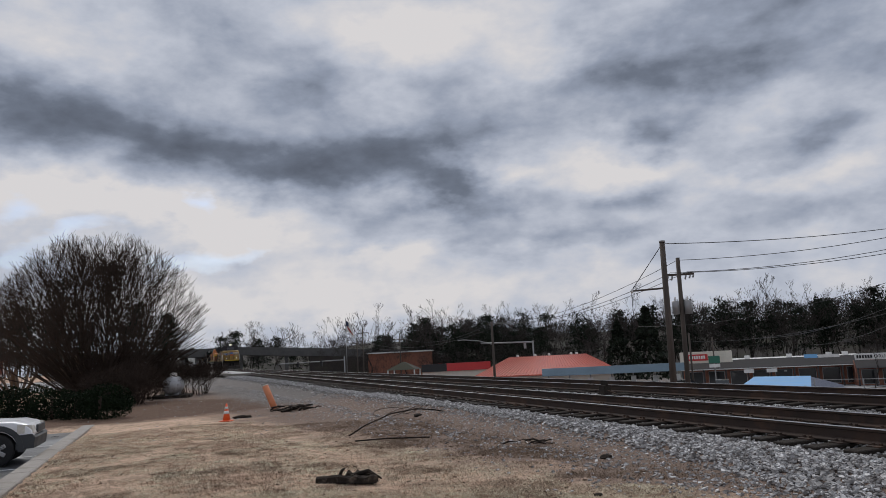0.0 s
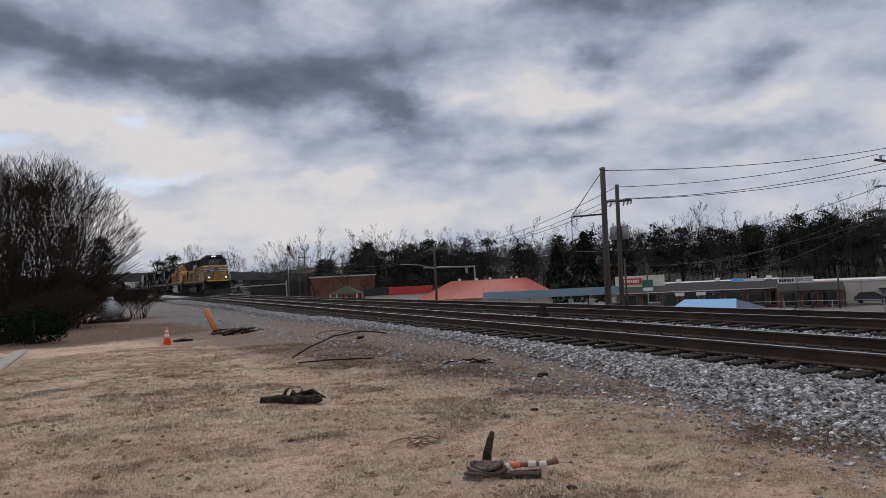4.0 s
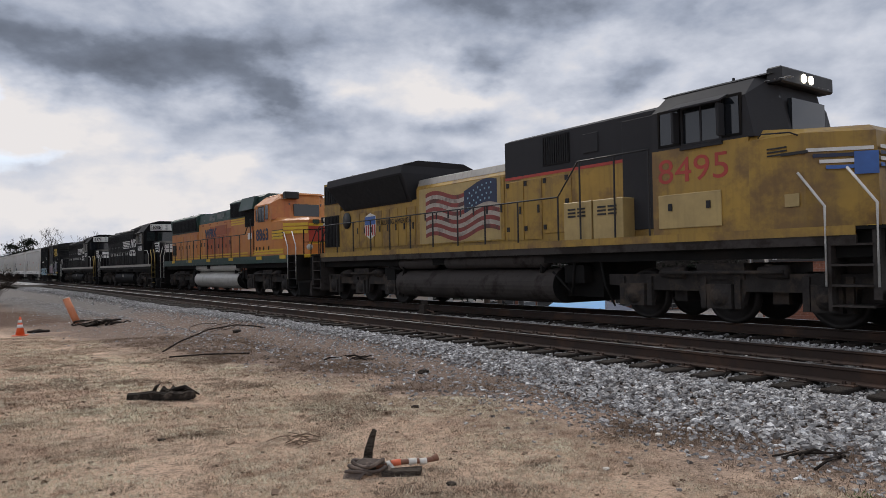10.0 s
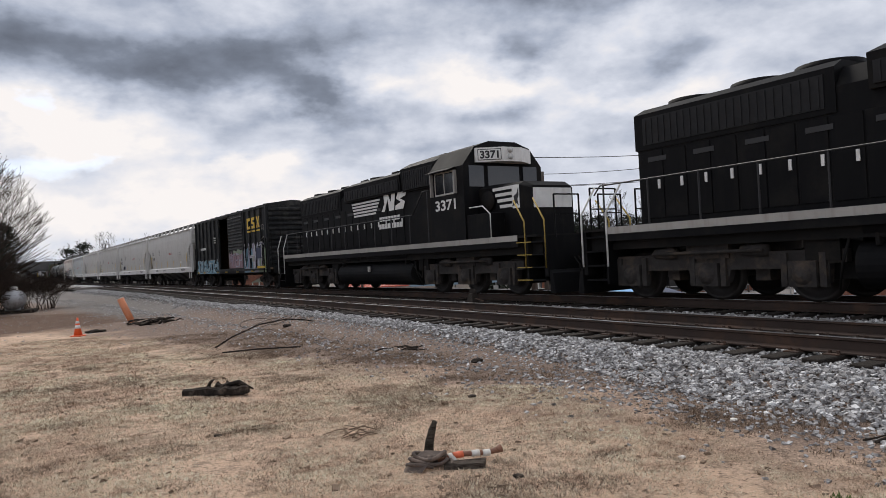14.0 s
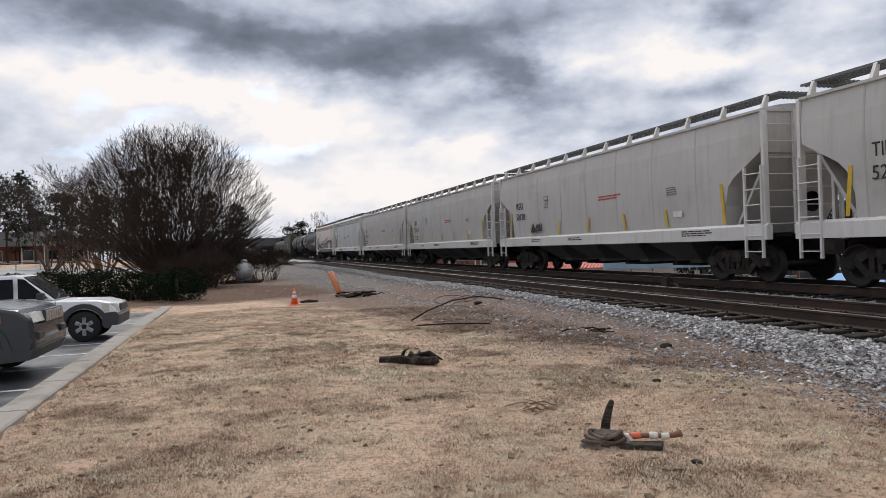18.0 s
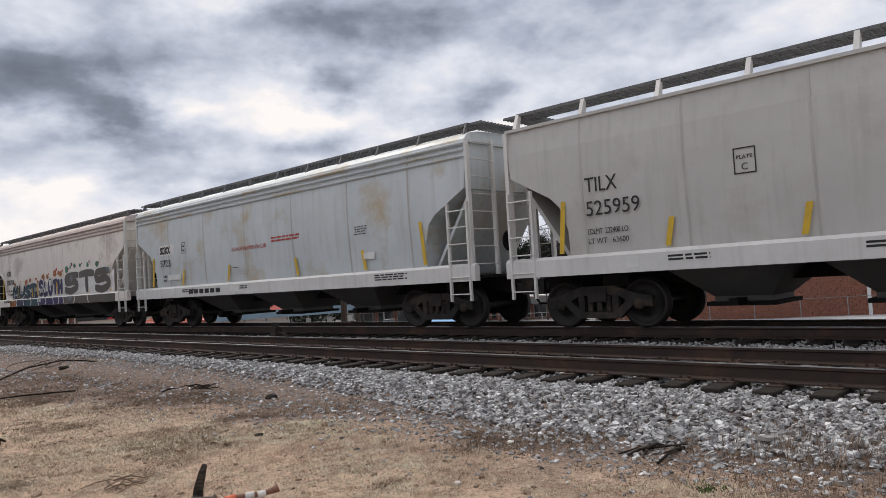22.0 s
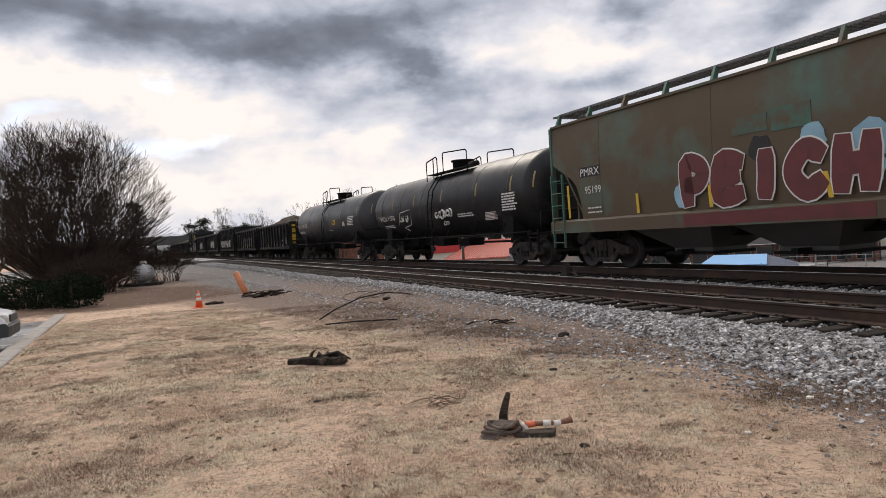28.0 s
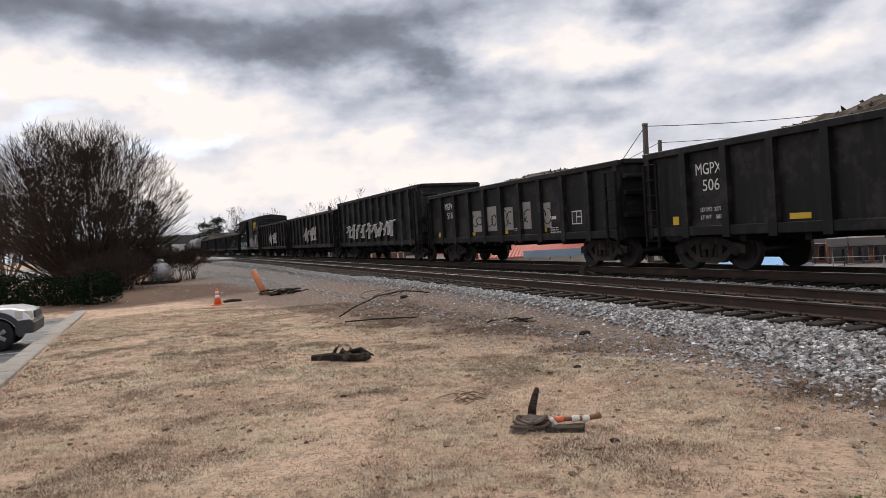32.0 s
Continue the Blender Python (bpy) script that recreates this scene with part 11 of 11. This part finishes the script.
lines2 = thing("overhead_wires", "thin black overhead wires between the poles", "wires", pose(0, 0, 0))
PA, PB, PD = Vector((4.87, 35.6, 6.45)), Vector((7.0, 45.4, 6.7)), Vector((24.0, 46.0, 8.3))
PC = Vector((-8.1, 79.5, 5.0))
for a, b, sag in ((PA, PD + Vector((0, 0, -0.1)), 0.35), (PB, PD + Vector((-1, 0, -0.5)), 0.4), (PB + Vector((0.5, 0, -0.75)), PD + Vector((0.2, 0, -0.9)), 0.5), (PB + Vector((-0.5, 0, -0.75)), PD + Vector((1, 0, -1.2)), 0.5),
                  (PB, PC + Vector((0.4, 0, 0)), 1.0), (PB + Vector((-0.5, 0, -0.8)), PC, 1.0), (PB + Vector((0.4, 0, -0.8)), PC + Vector((-0.4, 0, 0)), 1.1), (PA + Vector((0, 0, 0.0)), Vector((3.3, 35.7, 4.35)), 0.0),
                  (PD, Vector((75, 34, 11.5)), 0.6), (PD + Vector((1, 0, -1)), Vector((75, 34, 10.4)), 0.6), (PD + Vector((-1, 0, -0.6)), Vector((75, 34, 10.9)), 0.6), (PD + Vector((0, 0, -2.6)), Vector((75, 34, 8.0)), 0.8), (PD + Vector((0, 0, -3.0)), Vector((75, 34, 7.5)), 0.8),
                  (PD + Vector((0, 0, -2.2)), Vector((6.9, 72, 3.5)), 1.2), (PD + Vector((0, 0, -3.0)), Vector((20, 80, 1.8)), 1.0), (PD + Vector((0, 0, -3.5)), Vector((26, 84, 0.8)), 1.0), (Vector((13.4, 83.9, 1.9)), PD + Vector((0, 0, -4.2)), 1.0),
                  (PC, Vector((-29.6, 126.6, 5.5)), 1.5), (PC + Vector((0, 0, -0.6)), Vector((-36, 124.9, 5.0)), 1.6)):
    part("wire", wire(a, b, sag), M_WIRE, lines2)

# ---- woods ----
M_BAREW = material("far_bare_twigs", (0.055, 0.046, 0.042), 0.95, var=0.25, scale=0.2, spec=0.1)


def stack(templates, places, mat, name, label):
    V, F = [], []
    off = 0
    for k, (x, y, z, s, a) in enumerate(places):
        v, f = templates[k % len(templates)]
        c, d = math.cos(a) * s, math.sin(a) * s
        V.append(np.stack([v[:, 0] * c - v[:, 1] * d + x, v[:, 0] * d + v[:, 1] * c + y, v[:, 2] * s + z], 1))
        F.append(f + off)
        off += len(v)
    me = fast_mesh(name, np.concatenate(V), np.concatenate(F), mat)
    return tagged(part(name, me, mat), label, "trees", kind="stuff")


def arrays(me):
    v = np.zeros(len(me.vertices) * 3, np.float32)
    me.vertices.foreach_get("co", v)
    f = np.zeros(len(me.loops), np.int32)
    me.loops.foreach_get("vertex_index", f)
    return v.reshape(-1, 3), f.reshape(-1, 4)


def pine_template(seed):
    rs = np.random.RandomState(seed)
    pts = []
    top = 18.0
    for _ in range(48):
        h = 0.3 + 0.7 * rs.rand() ** 0.75
        rad = 3.4 * min((1.04 - h) * 2.6, 1.0) ** 0.6 * rs.uniform(0.15, 1.0) + 0.2
        a = rs.uniform(0, math.tau)
        c = np.array([rad * math.cos(a), rad * math.sin(a), h * top])
        q = rs.normal(0, 1, (26, 3)) * np.array([0.75, 0.75, 0.36])
        pts += [tuple(c + p) for p in q]
    pts += [(0.12 * math.cos(k), 0.12 * math.sin(k), 0.09 * k) for k in range(200)]
    me = leaf_cloud("needles", pts, 0.33, M_PINE, seed)
    return arrays(me)


def cedar_template(seed):
    rs = np.random.RandomState(seed)
    pts = []
    for _ in range(1300):
        h = rs.uniform(0.03, 1.0)
        rad = (1.05 - h) * 4.2 * rs.uniform(0.75, 1.05) * (1 + 0.15 * math.sin(h * 40))
        a = rs.uniform(0, math.tau)
        pts.append((rad * math.cos(a), rad * math.sin(a), h * 13))
    return arrays(leaf_cloud("needles", pts, 0.5, M_PINE, seed))


def bare_template(seed):
    segs = branches(seed, 1, 0.22, 6.0, 6, 0.5, 2, 0.3, 0.70, 0.4, 0.028)
    V, F = [], []
    i = 0
    for a, b, r0, r1 in segs:
        d = (b - a).normalized()
        u = d.orthogonal().normalized()
        w = d.cross(u)
        for ax in ((u, w) if r0 > 0.06 else ((u,) if i % 8 else (w,))):
            V += [a - ax * r0, a + ax * r0, b + ax * r1, b - ax * r1]
            F.append((i, i + 1, i + 2, i + 3))
            i += 4
    return np.array(V), np.array(F)


rs = np.random.RandomState(17)
BT = [bare_template(70 + i) for i in range(7)]
PT = [pine_template(90 + i) for i in range(4)]
bare_at, pine_at, scrub_at = [], [], []
for i in range(620):
    az = radians(rs.uniform(-38, 47))
    d = rs.uniform(165, 250)
    if az < radians(-16):
        d += 45
    x, y = d * math.sin(az), d * math.cos(az)
    s, l = track_sl(x, y)
    if l < (22 if d < 190 else 8):
        continue
    z = ground_z(x, y)
    pine = rs.rand() < (0.36 if -16 < math.degrees(az) < 3 else 0.16)
    k = rs.uniform(0.66, 1.06) * (1.05 if math.degrees(az) < -17 else 1.0)
    (pine_at if pine else bare_at).append((x, y, z - 0.5, k * (0.92 if pine else 1.0), rs.uniform(0, 6.28)))
more = np.random.RandomState(23)
for i in range(420):
    az = radians(more.uniform(-12, 47))
    d = more.uniform(180, 262)
    x, y = d * math.sin(az), d * math.cos(az)
    (pine_at if more.rand() < 0.22 else bare_at).append((x, y, ground_z(x, y) - 0.5, more.uniform(0.7, 1.02), more.uniform(0, 6.28)))
for i in range(150):
    az = radians(rs.uniform(-62, -30))
    d = rs.uniform(95, 190)
    x, y = d * math.sin(az), d * math.cos(az)
    if track_sl(x, y)[1] > -10:
        continue
    (pine_at if rs.rand() < 0.35 else bare_at).append((x, y, ground_z(x, y) - 0.3, rs.uniform(0.55, 0.8), rs.uniform(0, 6.28)))
back = np.random.RandomState(41)
for i in range(70):
    az, d = radians(back.uniform(-58, -34)), back.uniform(82, 112)
    (pine_at if back.rand() < 0.3 else bare_at).append((d * math.sin(az), d * math.cos(az), ground_z(d * math.sin(az), d * math.cos(az)) - 0.3, back.uniform(0.34, 0.47), back.uniform(0, 6.28)))
for x, y, k in ((40, 72, 0.62), (47, 66, 0.6), (55, 70, 0.7), (62, 60, 0.66), (70, 64, 0.72), (60, 84, 0.75), (50, 88, 0.62), (78, 52, 0.7), (34, 90, 0.5)):
    bare_at.append((x, y, ground_z(x, y) - 0.3, k, k * 40))
stack(BT, bare_at, M_BAREW, "bare_woods", "leafless winter woods on the hill behind the town")
stack(PT, pine_at, M_PINE, "pine_woods", "dark pines among the winter woods")
stack([cedar_template(5)], [(14, 132, -4.5, 1.0, 0), (9.5, 140, -4.5, 0.85, 1), (-38, 180, -3, 0.8, 2), (46, 72, -3.0, 0.6, 3), (52, 80, -3.0, 0.6, 4)], M_PINE, "cedars", "dense dark evergreens behind the shops")
# tangled undergrowth below the trees
und = []
for i in range(430):
    az = radians(rs.uniform(-36, 46))
    d = rs.uniform(150, 215)
    x, y = d * math.sin(az), d * math.cos(az)
    if track_sl(x, y)[1] < 22:
        continue
    und.append((x, y, ground_z(x, y) - 1.5, rs.uniform(0.35, 0.62), rs.uniform(0, 6.28)))
stack(BT, und, M_BAREW, "undergrowth", "brown leafless undergrowth below the trees")
hill = bmesh.new()
g = []
for az in np.arange(-58, 62, 2.0):
    row = []
    for d, z in ((150, -4.6), (185, -3.0), (215, 1.5), (250, 7.0), (290, 8.5)):
        k = 1 + (0.22 if az < -16 else 0)
        x, y = d * k * math.sin(radians(az)), d * k * math.cos(radians(az))
        low = ease((az + 40) / 14)
        row.append(hill.verts.new((x, y, -4.0 + (z + 4.0) * (0.15 + 0.85 * low) + 0.8 * noise.noise((az * 0.2, d * 0.02, 1)))))
    g.append(row)
for r0, r1 in zip(g, g[1:]):
    for j in range(4):
        hill.faces.new((r0[j], r1[j], r1[j + 1], r0[j + 1])).smooth = True
tagged(part("wooded_hill", hill, M_FLOOR), "leaf-covered hillside under the woods", "hill", kind="structure")


# ---- movement ----
S_T = [(0, -119.09), (3, -78.35), (6, -37.6), (9, 3.14), (12, 43.81), (15, 84.53), (18, 125.65), (21, 166.93), (24, 207.98), (27, 248.99), (30, 289.9), (33, 330.7)]


def train_s(t):
    """How far the train's front coupler has come along the main track at t seconds."""
    return float(np.interp(t, [a for a, b in S_T], [b for a, b in S_T]))


def motions():
    times = [a for a, b in S_T if a < 32] + [32]
    for car, back, length in TRAIN:
        walk(car, [(t, track_pose(train_s(t) - back)) for t in times])
    # the wheels roll; wheelsets at the same place in their trucks share one set of keys
    rolled = {}
    for o in [o for o in scene.objects if o.name.startswith("wheelset")]:
        key = (round(o.location.x, 2), o.data.name)
        if key not in rolled:
            x, r = o.location.x, o.location.z
            rows = []
            for f in range(0, 32 * FPS + 1):
                turn = (train_s(f / FPS) - train_s(0)) / r
                rows.append((f / FPS, Matrix.Translation((x, 0, r)) @ Matrix.Rotation(turn, 4, "Y")))
            walk(o, rows)
            rolled[key] = o.animation_data
        else:
            o.rotation_mode = "QUATERNION"
            data = o.animation_data_create()
            data.action = rolled[key].action
            data.action_slot = rolled[key].action_slot


motions()
